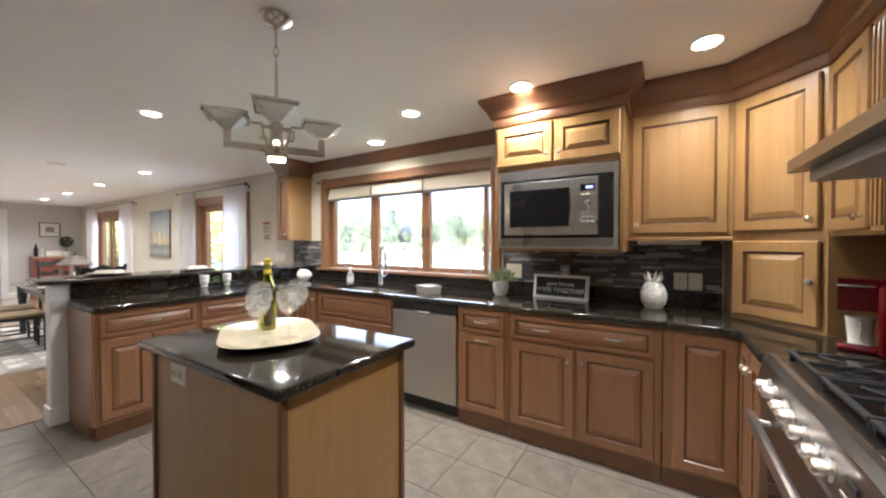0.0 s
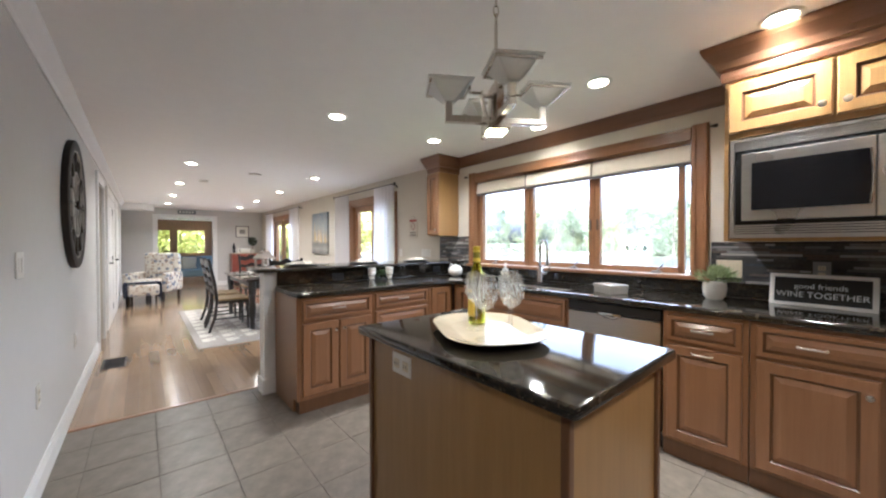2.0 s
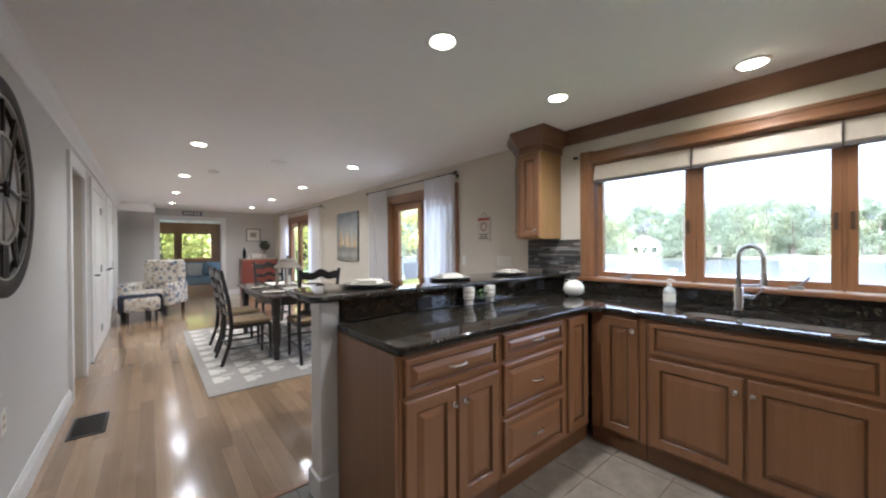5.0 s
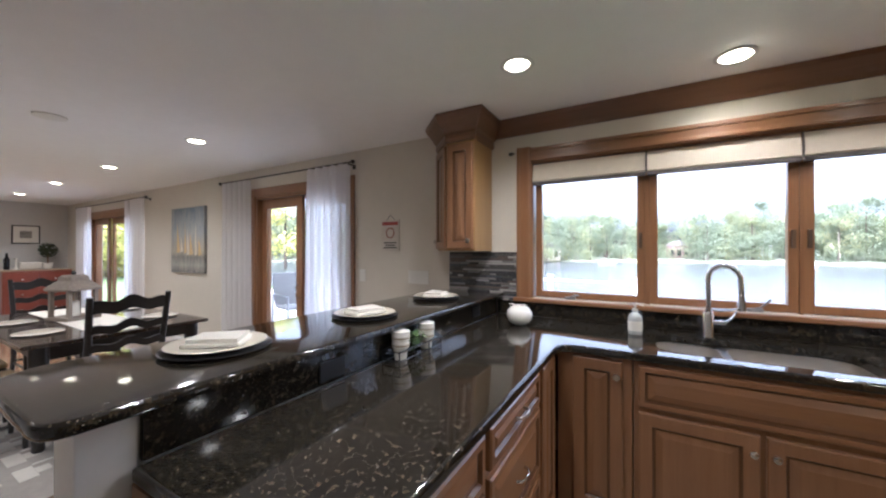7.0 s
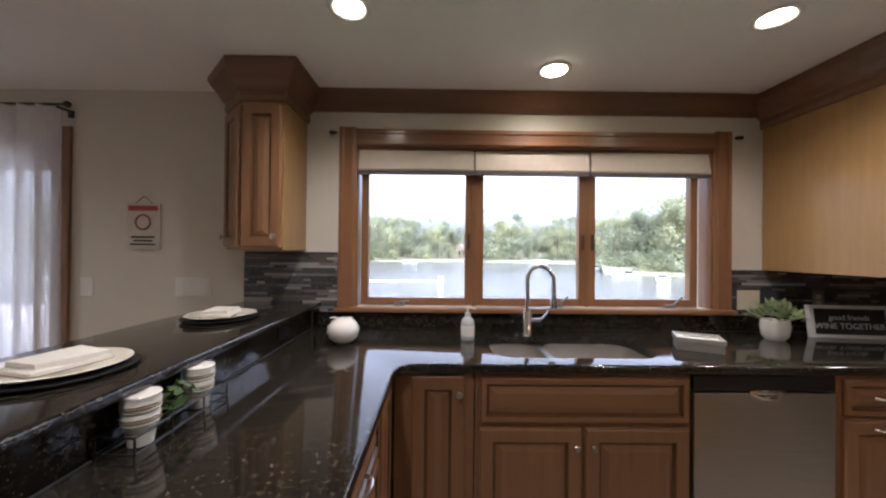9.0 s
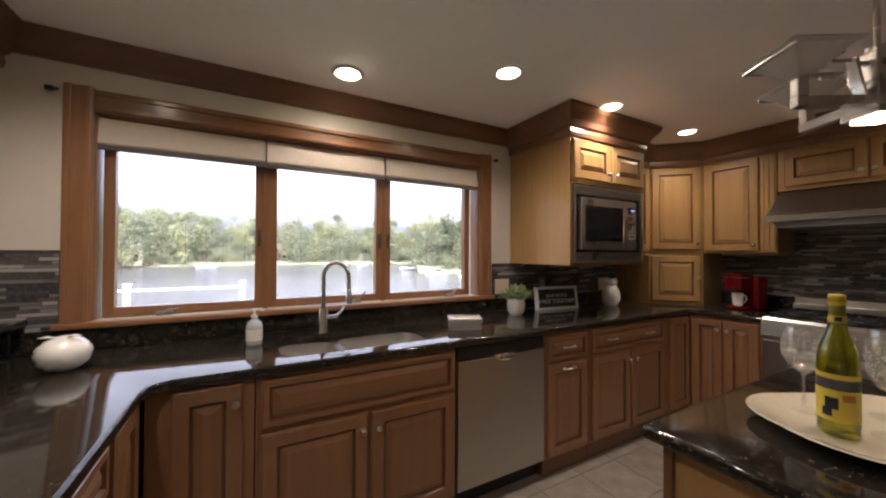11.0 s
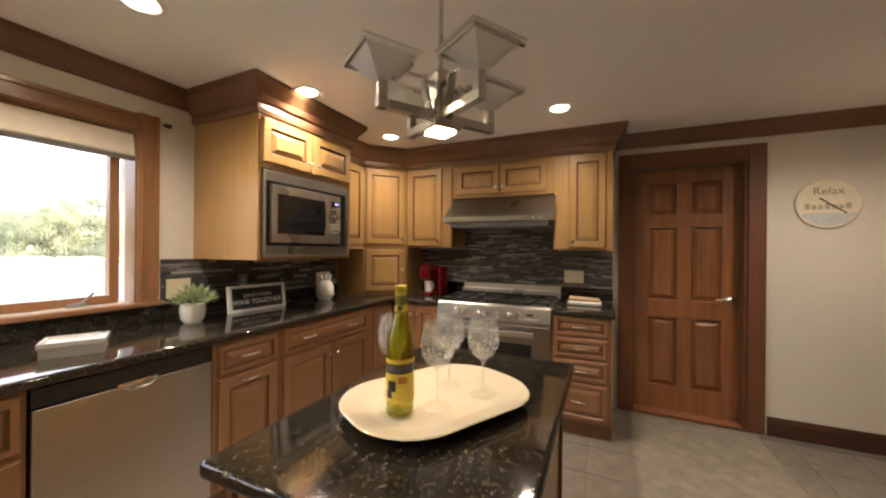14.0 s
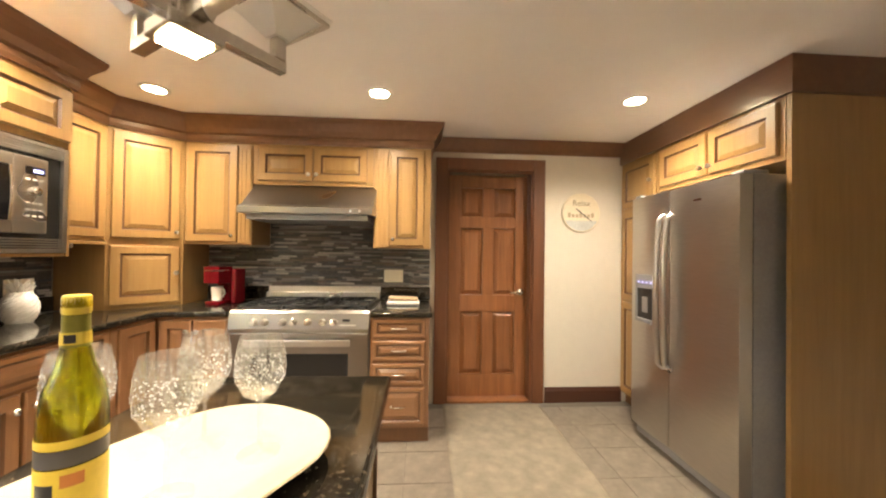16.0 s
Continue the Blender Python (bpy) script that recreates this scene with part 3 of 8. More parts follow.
def base_cabinet(m, w, label, fronts, group, depth=0.6):
    """fronts: (kind, x0, x1, z0, z1, extra)."""
    cab = thing("base_cabinet", m, label, "cabinet", group)
    if "sink" in label:
        part("face_frame", boxes((0, w, 0, 0.02, 0.1, 0.875)), SHADED_RUSSET, cab)
        part("side_panel", boxes((0, 0.018, 0.021, depth, 0.1, 0.875)), SHADED_RUSSET, cab)
        part("side_panel", boxes((w - 0.018, w, 0.021, depth, 0.1, 0.875)), SHADED_RUSSET, cab)
        part("bottom_panel", boxes((0.019, w - 0.019, 0.021, depth, 0.1, 0.12)), SHADED_RUSSET, cab)
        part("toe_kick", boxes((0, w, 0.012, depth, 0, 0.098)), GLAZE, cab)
    else:
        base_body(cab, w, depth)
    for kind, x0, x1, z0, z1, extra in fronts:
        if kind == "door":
            cabinet_door(cab, x0, x1, z0, z1, extra, wood_tone=SHADED_RUSSET)
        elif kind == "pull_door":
            cabinet_door(cab, x0, x1, z0, z1, extra, handle="pull", wood_tone=SHADED_RUSSET)
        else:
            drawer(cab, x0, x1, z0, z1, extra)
    return cab


def window_run(x0, x1, label, fronts):
    return base_cabinet(pose(x0, BF, 0), x1 - x0, label, [(k, a - x0, b - x0, z0, z1, (e[0] - x0, e[1]) if isinstance(e, tuple) else e) for k, a, b, z0, z1, e in fronts], "base cabinets under the window")


window_run(-3.0, -2.66, "narrow shade-darkened russet maple base cabinet in the inner corner", [("door", -2.925, -2.70, 0.12, 0.86, (-2.725, 0.79))])
window_run(-2.655, -1.73, "shade-darkened russet maple sink base cabinet with two raised panel doors", [("drawer", -2.635, -1.745, 0.665, 0.855, 0), ("door", -2.635, -2.205, 0.12, 0.64, (-2.23, 0.57)), ("door", -2.185, -1.745, 0.12, 0.64, (-2.16, 0.57))])
window_run(-1.10, -0.70, "narrow shade-darkened russet maple base cabinet with a drawer and pull-out", [("drawer", -1.075, -0.725, 0.70, 0.855, 1), ("pull_door", -1.075, -0.725, 0.12, 0.68, (-0.90, 0.645))])
window_run(-0.695, 0.20, "wide shade-darkened russet maple base cabinet with a drawer and two doors", [("drawer", -0.67, 0.165, 0.70, 0.855, 2), ("door", -0.67, -0.265, 0.12, 0.68, (-0.295, 0.61)), ("door", -0.245, 0.165, 0.12, 0.68, (-0.215, 0.61))])
window_run(0.205, 0.57, "shade-darkened russet maple corner base cabinet with one tall door", [("door", 0.25, 0.53, 0.12, 0.855, None)])

RF = 0.55                                    # front plane of the range run


def range_run(y0, y1, label, fronts, group="base cabinets beside the range"):
    return base_cabinet(pose(RF, y0, 0, 0, 0, -90), y0 - y1, label, fronts, group)


range_run(2.20, 1.72, "shade-darkened russet maple corner base cabinet with two small doors", [("door", 0.03, 0.24, 0.12, 0.855, (0.215, 0.78)), ("door", 0.255, 0.465, 0.12, 0.855, (0.28, 0.78))])
range_run(0.767, 0.35, "shade-darkened russet maple drawer base with four raised drawers", [("drawer", 0.02, 0.385, 0.735, 0.865, 1), ("drawer", 0.02, 0.385, 0.575, 0.715, 1), ("drawer", 0.02, 0.385, 0.405, 0.555, 1), ("drawer", 0.02, 0.385, 0.125, 0.385, 1)])

PF = -3.025                                   # front plane of the peninsula


def peninsula_run(y0, y1, label, fronts):
    return base_cabinet(pose(PF, y0, 0, 0, 0, 90), y1 - y0, label, fronts, "base cabinets of the peninsula", 0.57)


peninsula_run(0.672, 1.285, "shade-darkened russet maple peninsula cabinet with a drawer and two doors", [("drawer", 0.02, 0.595, 0.70, 0.855, 1), ("door", 0.02, 0.298, 0.13, 0.68, (0.272, 0.61)), ("door", 0.312, 0.595, 0.13, 0.68, (0.338, 0.61))])
peninsula_run(1.288, 1.895, "shade-darkened russet maple peninsula drawer unit with three drawers", [("drawer", 0.02, 0.585, 0.725, 0.855, 1), ("drawer", 0.02, 0.585, 0.43, 0.70, 1), ("drawer", 0.02, 0.585, 0.13, 0.405, 1)])
peninsula_run(1.898, 2.20, "shade-darkened russet maple corner cabinet at the peninsula's inner end", [("door", 0.03, 0.27, 0.13, 0.855, None)])


# ---- worktops ----
def slab(bm, outline, z0, z1, r=0.012):
    """A stone slab with a rounded edge."""
    vs = [bm.verts.new((x, y, z0)) for x, y in outline]
    f = bm.faces.new(vs)
    out = bmesh.ops.extrude_face_region(bm, geom=[f])
    top = [v for v in out["geom"] if isinstance(v, bmesh.types.BMVert)]
    bmesh.ops.translate(bm, verts=top, vec=(0, 0, z1 - z0))
    edges = [e for e in bm.edges if all(abs(v.co.z - e.verts[0].co.z) < 1e-6 for v in e.verts)]
    bmesh.ops.bevel(bm, geom=edges, offset=r, segments=3, affect="EDGES", profile=0.6)
    return bm


def arc(cx, cy, r, a0, a1, n=6):
    return [(cx + r * math.cos(radians(a0 + (a1 - a0) * i / n)), cy + r * math.sin(radians(a0 + (a1 - a0) * i / n))) for i in range(n + 1)]


CT0, CT1 = 0.877, 0.915
CFY, CPX, CRX = 2.172, -2.988, 0.52          # worktop front edges
SINK = (-2.56, -1.79, 2.27, 2.66)
outline = [(-3.58, 0.652), *arc(CPX - 0.02, 0.672, 0.02, -90, 0, 3), *arc(CPX + 0.09, CFY - 0.09, 0.09, 180, 90, 5), *arc(CRX - 0.06, CFY - 0.06, 0.06, 90, 0, 3)[:], (CRX, 1.72), (RX - 0.004, 1.72), (RX - 0.004, WY - 0.004), (-3.58, WY - 0.004)]
bm = slab(bmesh.new(), outline, CT0, CT1)
worktop = single("worktop", bm, GRANITE, "polished black granite worktop along window and peninsula", "worktop", soft=True)
cut = bmesh.new()
ro = [*arc(SINK[0] + 0.1, SINK[2] + 0.1, 0.1, 180, 270), *arc(SINK[1] - 0.1, SINK[2] + 0.1, 0.1, 270, 360), *arc(SINK[1] - 0.1, SINK[3] - 0.1, 0.1, 0, 90), *arc(SINK[0] + 0.1, SINK[3] - 0.1, 0.1, 90, 180)]
rings(cut, [[(x, y, z) for x, y in ro] for z in (0.8, 1.0)])
cut_me = mesh_of("cutter", cut, GRANITE)
cut_ob = bpy.data.objects.new("cutter", cut_me)
scene.collection.objects.link(cut_ob)
mod = worktop.modifiers.new("sink_hole", "BOOLEAN")
mod.object, mod.operation, mod.solver = cut_ob, "DIFFERENCE", "EXACT"
bpy.context.view_layer.update()
done = bpy.data.meshes.new_from_object(worktop.evaluated_get(bpy.context.evaluated_depsgraph_get()))
worktop.modifiers.clear()
worktop.data = done
bpy.data.objects.remove(cut_ob)

single("worktop", slab(bmesh.new(), [(CRX, 0.332), (RX - 0.004, 0.332), (RX - 0.004, 0.767), (CRX, 0.767)], CT0, CT1), GRANITE, "short black granite worktop between range and door", "worktop", soft=True)
# low stone upstands
single("upstand", boxes((-3.575, 0.535, WY - 0.024, WY - 0.004, CT1 + 0.001, 1.013), bevel=0.003), GRANITE, "black granite upstand below the window sill", "upstand")
single("upstand", boxes((RX - 0.024, RX - 0.004, 0.334, 0.767, CT1 + 0.001, 1.03), bevel=0.003), GRANITE, "black granite upstand beside the range", "upstand")
single("upstand", boxes((RX - 0.024, RX - 0.004, 1.72, 2.22, CT1 + 0.001, 1.03), bevel=0.003), GRANITE, "black granite upstand in the coffee corner", "upstand")


def sink():
    s = thing("double_sink", pose(0, 0, 0), "undermounted stainless steel double bowl sink", "sink")

    def bowl(x0, x1, y0, y1, r, depth):
        bm = bmesh.new()
        def ring(i, z):
            rr = max(r - i, 0.02)
            return [(x, y, z) for x, y in [*arc(x0 + i + rr, y0 + i + rr, rr, 180, 270, 5), *arc(x1 - i - rr, y0 + i + rr, rr, 270, 360, 5), *arc(x1 - i - rr, y1 - i - rr, rr, 0, 90, 5), *arc(x0 + i + rr, y1 - i - rr, rr, 90, 180, 5)]]
        rings(bm, [ring(-0.008, CT0 - depth - 0.01), ring(-0.008, CT0 - 0.002), ring(0, CT0 - 0.001), ring(0.004, CT0 - depth * 0.8), ring(0.03, CT0 - depth)])
        ob = part("bowl", bm, SINK_STEEL, s, soft=True)
        b2 = bmesh.new()
        lathe(b2, [(0.045, 0.0), (0.045, 0.004), (0.03, 0.005), (0.012, 0.002)], 18, ((x0 + x1) / 2, (y0 + y1) / 2 + 0.04, CT0 - depth))
        part("drain", b2, CHROME, ob, soft=True)
    bowl(SINK[0] - 0.012, -2.285, SINK[2] + 0.03, SINK[3] - 0.02, 0.09, 0.17)
    bowl(-2.25, SINK[1] + 0.012, SINK[2] - 0.012, SINK[3] + 0.012, 0.1, 0.2)
    part("divider", boxes((-2.284, -2.251, SINK[2] - 0.012, SINK[3] + 0.012, CT0 - 0.12, CT0 - 0.003), bevel=0.004), STEEL, s)


sink()

# ---- raised bar ----
structure("pony_wall", boxes((-3.70, -3.602, 0.60, WY, 0, 1.04)), PAINT_WALL, "greige half wall carrying the raised bar", "wall")
structure("post", boxes((-3.725, -3.595, 0.565, 0.668, 0, 1.035), bevel=0.004), WHITE_TRIM, "white painted end post of the half wall", "post")
structure("trim_post", boxes((-3.74, -3.58, 0.55, 0.67, 0, 0.13), bevel=0.006), WHITE_TRIM, "white base block round the end post", "trim")
single("bar_riser", boxes((-3.600, -3.582, 0.672, WY - 0.026, CT1 + 0.001, 1.039)), GRANITE, "black granite riser between worktop and bar", "riser")
bar = [(-3.53, 0.56), (-3.53, WY - 0.004), (-4.0, WY - 0.004), (-4.06, 2.3), (-4.06, 0.85), *arc(-3.92, 0.64, 0.14, 180, 270, 4), *arc(-3.58, 0.55, 0.05, 270, 360, 3)]
single("breakfast_bar", slab(bmesh.new(), bar[::-1], 1.04, 1.072), GRANITE, "raised black granite breakfast bar top", "worktop", soft=True)
structure("end_panel", boxes((-3.585, PF - 0.002, 0.653, 0.670, 0.1, 0.876), (-3.585, PF - 0.09, 0.653, 0.670, 0.0, 0.0999)), SHADED_RUSSET, "plain shade-darkened russet maple end panel of the peninsula", "panel")


def dishwasher():
    d = thing("dishwasher", pose(-1.725, BF - 0.012, 0), "stainless steel dishwasher with a towel bar handle", "dishwasher")
    w = 0.62
    part("tub", boxes((0.004, w - 0.004, 0.06, 0.58, 0.1, 0.87)), BLACK_PLASTIC, d)
    part("door", boxes((0.004, w - 0.004, 0, 0.058, 0.115, 0.795), bevel=0.006), STEEL_V, d)
    c = part("control_panel", boxes((0.004, w - 0.004, 0.006, 0.058, 0.80, 0.868), bevel=0.004), BLACK_PLASTIC, d)
    bm = bmesh.new()
    box(bm, w / 2 - 0.075, w / 2 + 0.075, -0.012, 0.008, 0.79, 0.81, 0.004)
    tube(bm, [(w / 2 - 0.06, -0.004, 0.795), (w / 2 - 0.03, -0.014, 0.777), (w / 2 + 0.03, -0.014, 0.777), (w / 2 + 0.06, -0.004, 0.795)], 0.008)
    part("handle", bm, CHROME, c, soft=True)
    part("toe_panel", boxes((0.004, w - 0.004, 0.07, 0.1, 0.0, 0.098)), BLACK_PLASTIC, d)


dishwasher()


# ---- island ----
def island():
    x0, x1, y0, y1 = -1.775, -0.735, 0.512, 1.185
    isl = thing("kitchen_island", pose(0, 0, 0), "honey maple kitchen island with a polished black granite top", "kitchen island")
    part("body", boxes((x0 + 0.05, x1 - 0.05, y0 + 0.05, y1 - 0.05, 0.0, 0.868), bevel=0.003), MAPLE, isl)
    for cx in (x0 + 0.05, x1 - 0.05):
        for cy in (y0 + 0.05, y1 - 0.05):
            part("corner_strip", boxes((cx - 0.012, cx + 0.012, cy - 0.012, cy + 0.012, 0, 0.868), bevel=0.004), GLAZE, isl)
    part("rail", boxes((x0 + 0.03, x1 - 0.03, y0 + 0.03, y1 - 0.03, 0.869, 0.879)), MAPLE, isl)
    part("top", slab(bmesh.new(), [*arc(x1 - 0.015, y0 + 0.015, 0.015, -90, 0, 2), *arc(x1 - 0.015, y1 - 0.015, 0.015, 0, 90, 2), *arc(x0 + 0.015, y1 - 0.015, 0.015, 90, 180, 2), *arc(x0 + 0.015, y0 + 0.015, 0.015, 180, 270, 2)], 0.88, 0.915), GRANITE, isl, "polished black granite", soft=True)
    o = part("outlet", boxes((-1.555, -1.43, y0 + 0.046, y0 + 0.051, 0.765, 0.845), bevel=0.002), WHITE_PLASTIC, isl)
    for dx in (-1.523, -1.462):
        bm = bmesh.new()
        box(bm, dx - 0.018, dx + 0.018, y0 + 0.042, y0 + 0.0455, 0.787, 0.823, 0.003)
        part("socket", bm, IVORY, o)
        for k in (-0.008, 0.008):
            part("slot", boxes((dx + k - 0.0015, dx + k + 0.0015, y0 + 0.0405, y0 + 0.0415, 0.798, 0.812)), BLACK_PLASTIC, o)


island()


# ---- upper cabinets ----
UG = "upper cabinets round the range"


def upper(m, w, depth, z0, z1, label, doors, name="upper_cabinet", strips=()):
    cab = thing(name, m, label, "cabinet", UG)
    part("body", boxes((0, w, 0.0, depth, z0, z1), bevel=0.002), MAPLE, cab)
    for x0, x1, a, b, k in doors:
        cabinet_door(cab, x0, x1, a, b, k)
    for x0, x1, a, b in strips:
        bm = bmesh.new()
        box(bm, x0, x1, -0.012, -0.0005, a, b, 0.002)
        for i in range(3):
            xx = x0 + (x1 - x0) * (i + 0.5) / 3
            box(bm, xx - 0.008, xx + 0.008, -0.018, -0.0115, a + 0.02, b - 0.02, 0.003)
        part("fluted_stile", bm, MAPLE, cab)
    return cab


UP0, UP1 = 1.385, 2.165
upper(pose(-0.005 + 0.01, 2.53, 0), 0.535, 0.326, UP0, UP1, "tall honey maple upper cabinet with one raised panel door", [(0.02, 0.515, UP0 + 0.02, 2.14, (0.05, UP0 + 0.075))])
upper(pose(0.85, 2.222, 0, 0, 0, -90), 0.5, 0.326, UP0 - 0.01, UP1, "honey maple upper cabinet with a fluted stile by the hood", [(0.02, 0.39, UP0 + 0.01, 2.14, (0.36, UP0 + 0.06))], strips=[(0.4, 0.495, UP0, 2.14)])
upper(pose(0.85, 0.797, 0, 0, 0, -90), 0.45, 0.326, UP0 - 0.02, UP1, "honey maple upper cabinet beside the hood with fluted stile", [(0.125, 0.4, UP0 + 0.0, 2.14, (0.155, UP0 + 0.05))], strips=[(0.01, 0.115, UP0 - 0.01, 2.14)])
upper(pose(0.85, 1.72, 0, 0, 0, -90), 0.921, 0.326, 1.845, UP1, "honey maple cabinet above the range hood with two doors", [(0.04, 0.45, 1.875, 2.135, (0.425, 1.925)), (0.46, 0.87, 1.875, 2.135, (0.485, 1.925))])

corner = thing("corner_cabinet", pose(0.54, 2.53, 0, 0, 0, -45), "diagonal honey maple corner cabinet with a garage below", "cabinet", UG)
L = math.hypot(0.306, 0.306)
bm = bmesh.new()
inv = pose(0.54, 2.53, 0, 0, 0, -45).inverted()
foot = [inv @ Vector((x, y, 0)) for x, y in ((0.542, 2.53), (0.846, 2.226), (1.175, 2.226), (1.175, 2.855), (0.542, 2.855))]
rings(bm, [[(p.x, p.y, z) for p in foot] for z in (CT1 + 0.001, UP1)])
part("body", bm, MAPLE, corner)
cabinet_door(corner, 0.025, L - 0.03, UP0 + 0.025, 2.14, (L - 0.055, UP0 + 0.075))
cabinet_door(corner, 0.02, L - 0.025, 0.945, 1.355, (L - 0.05, 1.16))

# microwave tower
mw = thing("microwave_cabinet", pose(-0.818, 2.25, 0), "deep honey maple wall cabinet holding the built-in microwave", "cabinet", UG)
W = 0.82
for nm, dims in (("side_panel", (0, 0.02, 0, 0.606, 1.29, UP1)), ("side_panel", (W - 0.02, W, 0, 0.606, 1.29, UP1)), ("upper_box", (0.021, W - 0.021, 0.004, 0.606, 1.845, UP1)), ("bottom_panel", (0.021, W - 0.021, 0.004, 0.606, 1.29, 1.305)), ("back_panel", (0.021, W - 0.021, 0.56, 0.606, 1.306, 1.844))):
    part(nm, boxes(dims), MAPLE, mw)
cabinet_door(mw, 0.02, W / 2 - 0.006, 1.875, 2.14, (W / 2 - 0.04, 1.93))
cabinet_door(mw, W / 2 + 0.006, W - 0.02, 1.875, 2.14, (W / 2 + 0.04, 1.93))

structure("crown_cabinets", sweep(bmesh.new(), CROWN_CAB, [(-0.818, WY - 0.001), (-0.818, 2.25), (0.003, 2.25), (0.003, 2.53), (0.538, 2.53), (0.848, 2.22), (0.848, 0.345), (RX - 0.001, 0.345)]), CROWN, "deep stained crown moulding on the cabinets", "crown moulding")
structure("light_rail", sweep(bmesh.new(), [(-0.01, 1.36), (0.012, 1.36), (0.014, 1.375), (0.004, 1.384), (-0.01, 1.384)], [(0.003, 2.53), (0.538, 2.53)]), MAPLE_H, "maple light rail under the upper cabinet", "trim")


def microwave():
    m = thing("microwave", pose(-0.79, 2.236, 0), "built-in stainless steel microwave in a louvred trim kit", "microwave")
    w = 0.764
    for dims in ((0, w, 0.0, 0.03, 1.308, 1.328), (0, w, 0, 0.03, 1.818, 1.834), (0, 0.018, 0, 0.03, 1.3285, 1.8175), (w - 0.024, w, 0, 0.03, 1.3285, 1.8175)):
        part("trim_frame", boxes(dims, bevel=0.002), STEEL, m)
    for z in (1.332, 1.344, 1.356, 1.368, 1.774, 1.785, 1.796, 1.807):
        part("louvre", boxes((0.019, w - 0.025, 0.002, 0.026, z, z + 0.008), bevel=0.002), STEEL, m)
    part("case", boxes((0.019, w - 0.025, 0.016, 0.45, 1.329, 1.817)), BLACK_TRIM, m)
    d = part("door", boxes((0.05, 0.505, -0.014, 0.015, 1.398, 1.752), bevel=0.006), STEEL, m)
    bm = bmesh.new()
    bow = [(0.484 + 0.008 * math.sin(math.pi * k / 8), 1.452 + 0.246 * k / 8) for k in range(9)]
    rings(bm, [[(0.092, y, 1.452), *[(x, y, z) for x, z in bow], (0.092, y, 1.698)] for y in (-0.0175, -0.0142)])
    part("window", bm, BLACK_GLASS, d)
    bm = bmesh.new()
    tube(bm, [(x + 0.006, -0.016, z) for x, z in bow], 0.005, 8)
    part("bezel", bm, CHROME, d, soft=True)
    c = part("control_panel", boxes((0.5065, 0.652, -0.014, 0.015, 1.398, 1.752), bevel=0.006), STEEL, m)
    part("display", boxes((0.553, 0.637, -0.0165, -0.0142, 1.672, 1.708)), BLACK_GLASS, c)
    part("digits", boxes((0.585, 0.628, -0.0172, -0.0167, 1.682, 1.697)), DISPLAY, c)
    bm = bmesh.new()
    lathe(bm, [(0.021, 0), (0.02, 0.014), (0.013, 0.018)], 20)
    bm.transform(pose(0.597, -0.0142, 1.595, 90, 0, 0))
    part("dial", bm, CHROME, c, soft=True)
    for z in (1.645, 1.535, 1.505, 1.475):
        for k in range(3):
            part("key", boxes((0.556 + 0.029 * k, 0.574 + 0.029 * k, -0.0156, -0.0142, z, z + 0.008)), WHITE_PLASTIC, c)


DISPLAY = glow("blue_display", (0.2, 0.25, 0.9, 1), 0.1)
microwave()

# towel bar under the upper cabinet
tb = thing("under_cabinet_light", pose(0, 0, 0), "slim white under-cabinet light bar", "light")
part("housing", boxes((0.07, 0.40, 2.60, 2.66, 1.335, 1.383), bevel=0.006), WHITE_PLASTIC, tb)
part("end_cap", boxes((0.055, 0.069, 2.605, 2.655, 1.34, 1.38), bevel=0.004), CHROME, tb)


# ---- range and hood ----
def hood():
    h = thing("range_hood", pose(0.09, 0.02, 0), "sloped brushed stainless steel range hood", "range hood")
    y0, y1 = 0.752, 1.69
    bm = bmesh.new()
    sec = [(0.50, 1.602), (0.50, 1.645), (0.56, 1.668), (0.765, 1.838), (1.09, 1.838), (1.09, 1.602)]
    rings(bm, [[(x, y, z) for x, z in sec] for y in (y0, y1)])
    part("canopy", bm, RANGE_STEEL, h)
    part("baffle", boxes((0.55, 1.08, y0 + 0.04, y1 - 0.04, 1.56, 1.601)), GREY_METAL, h)
    for y in (0.84, 0.90):
        bm = bmesh.new()
        lathe(bm, [(0.012, 0), (0.01, 0.014)], 12)
        bm.transform(pose(0.4995, y, 1.624, 0, -90, 0))
        part("hood_knob", bm, CHROME, h)


hood()


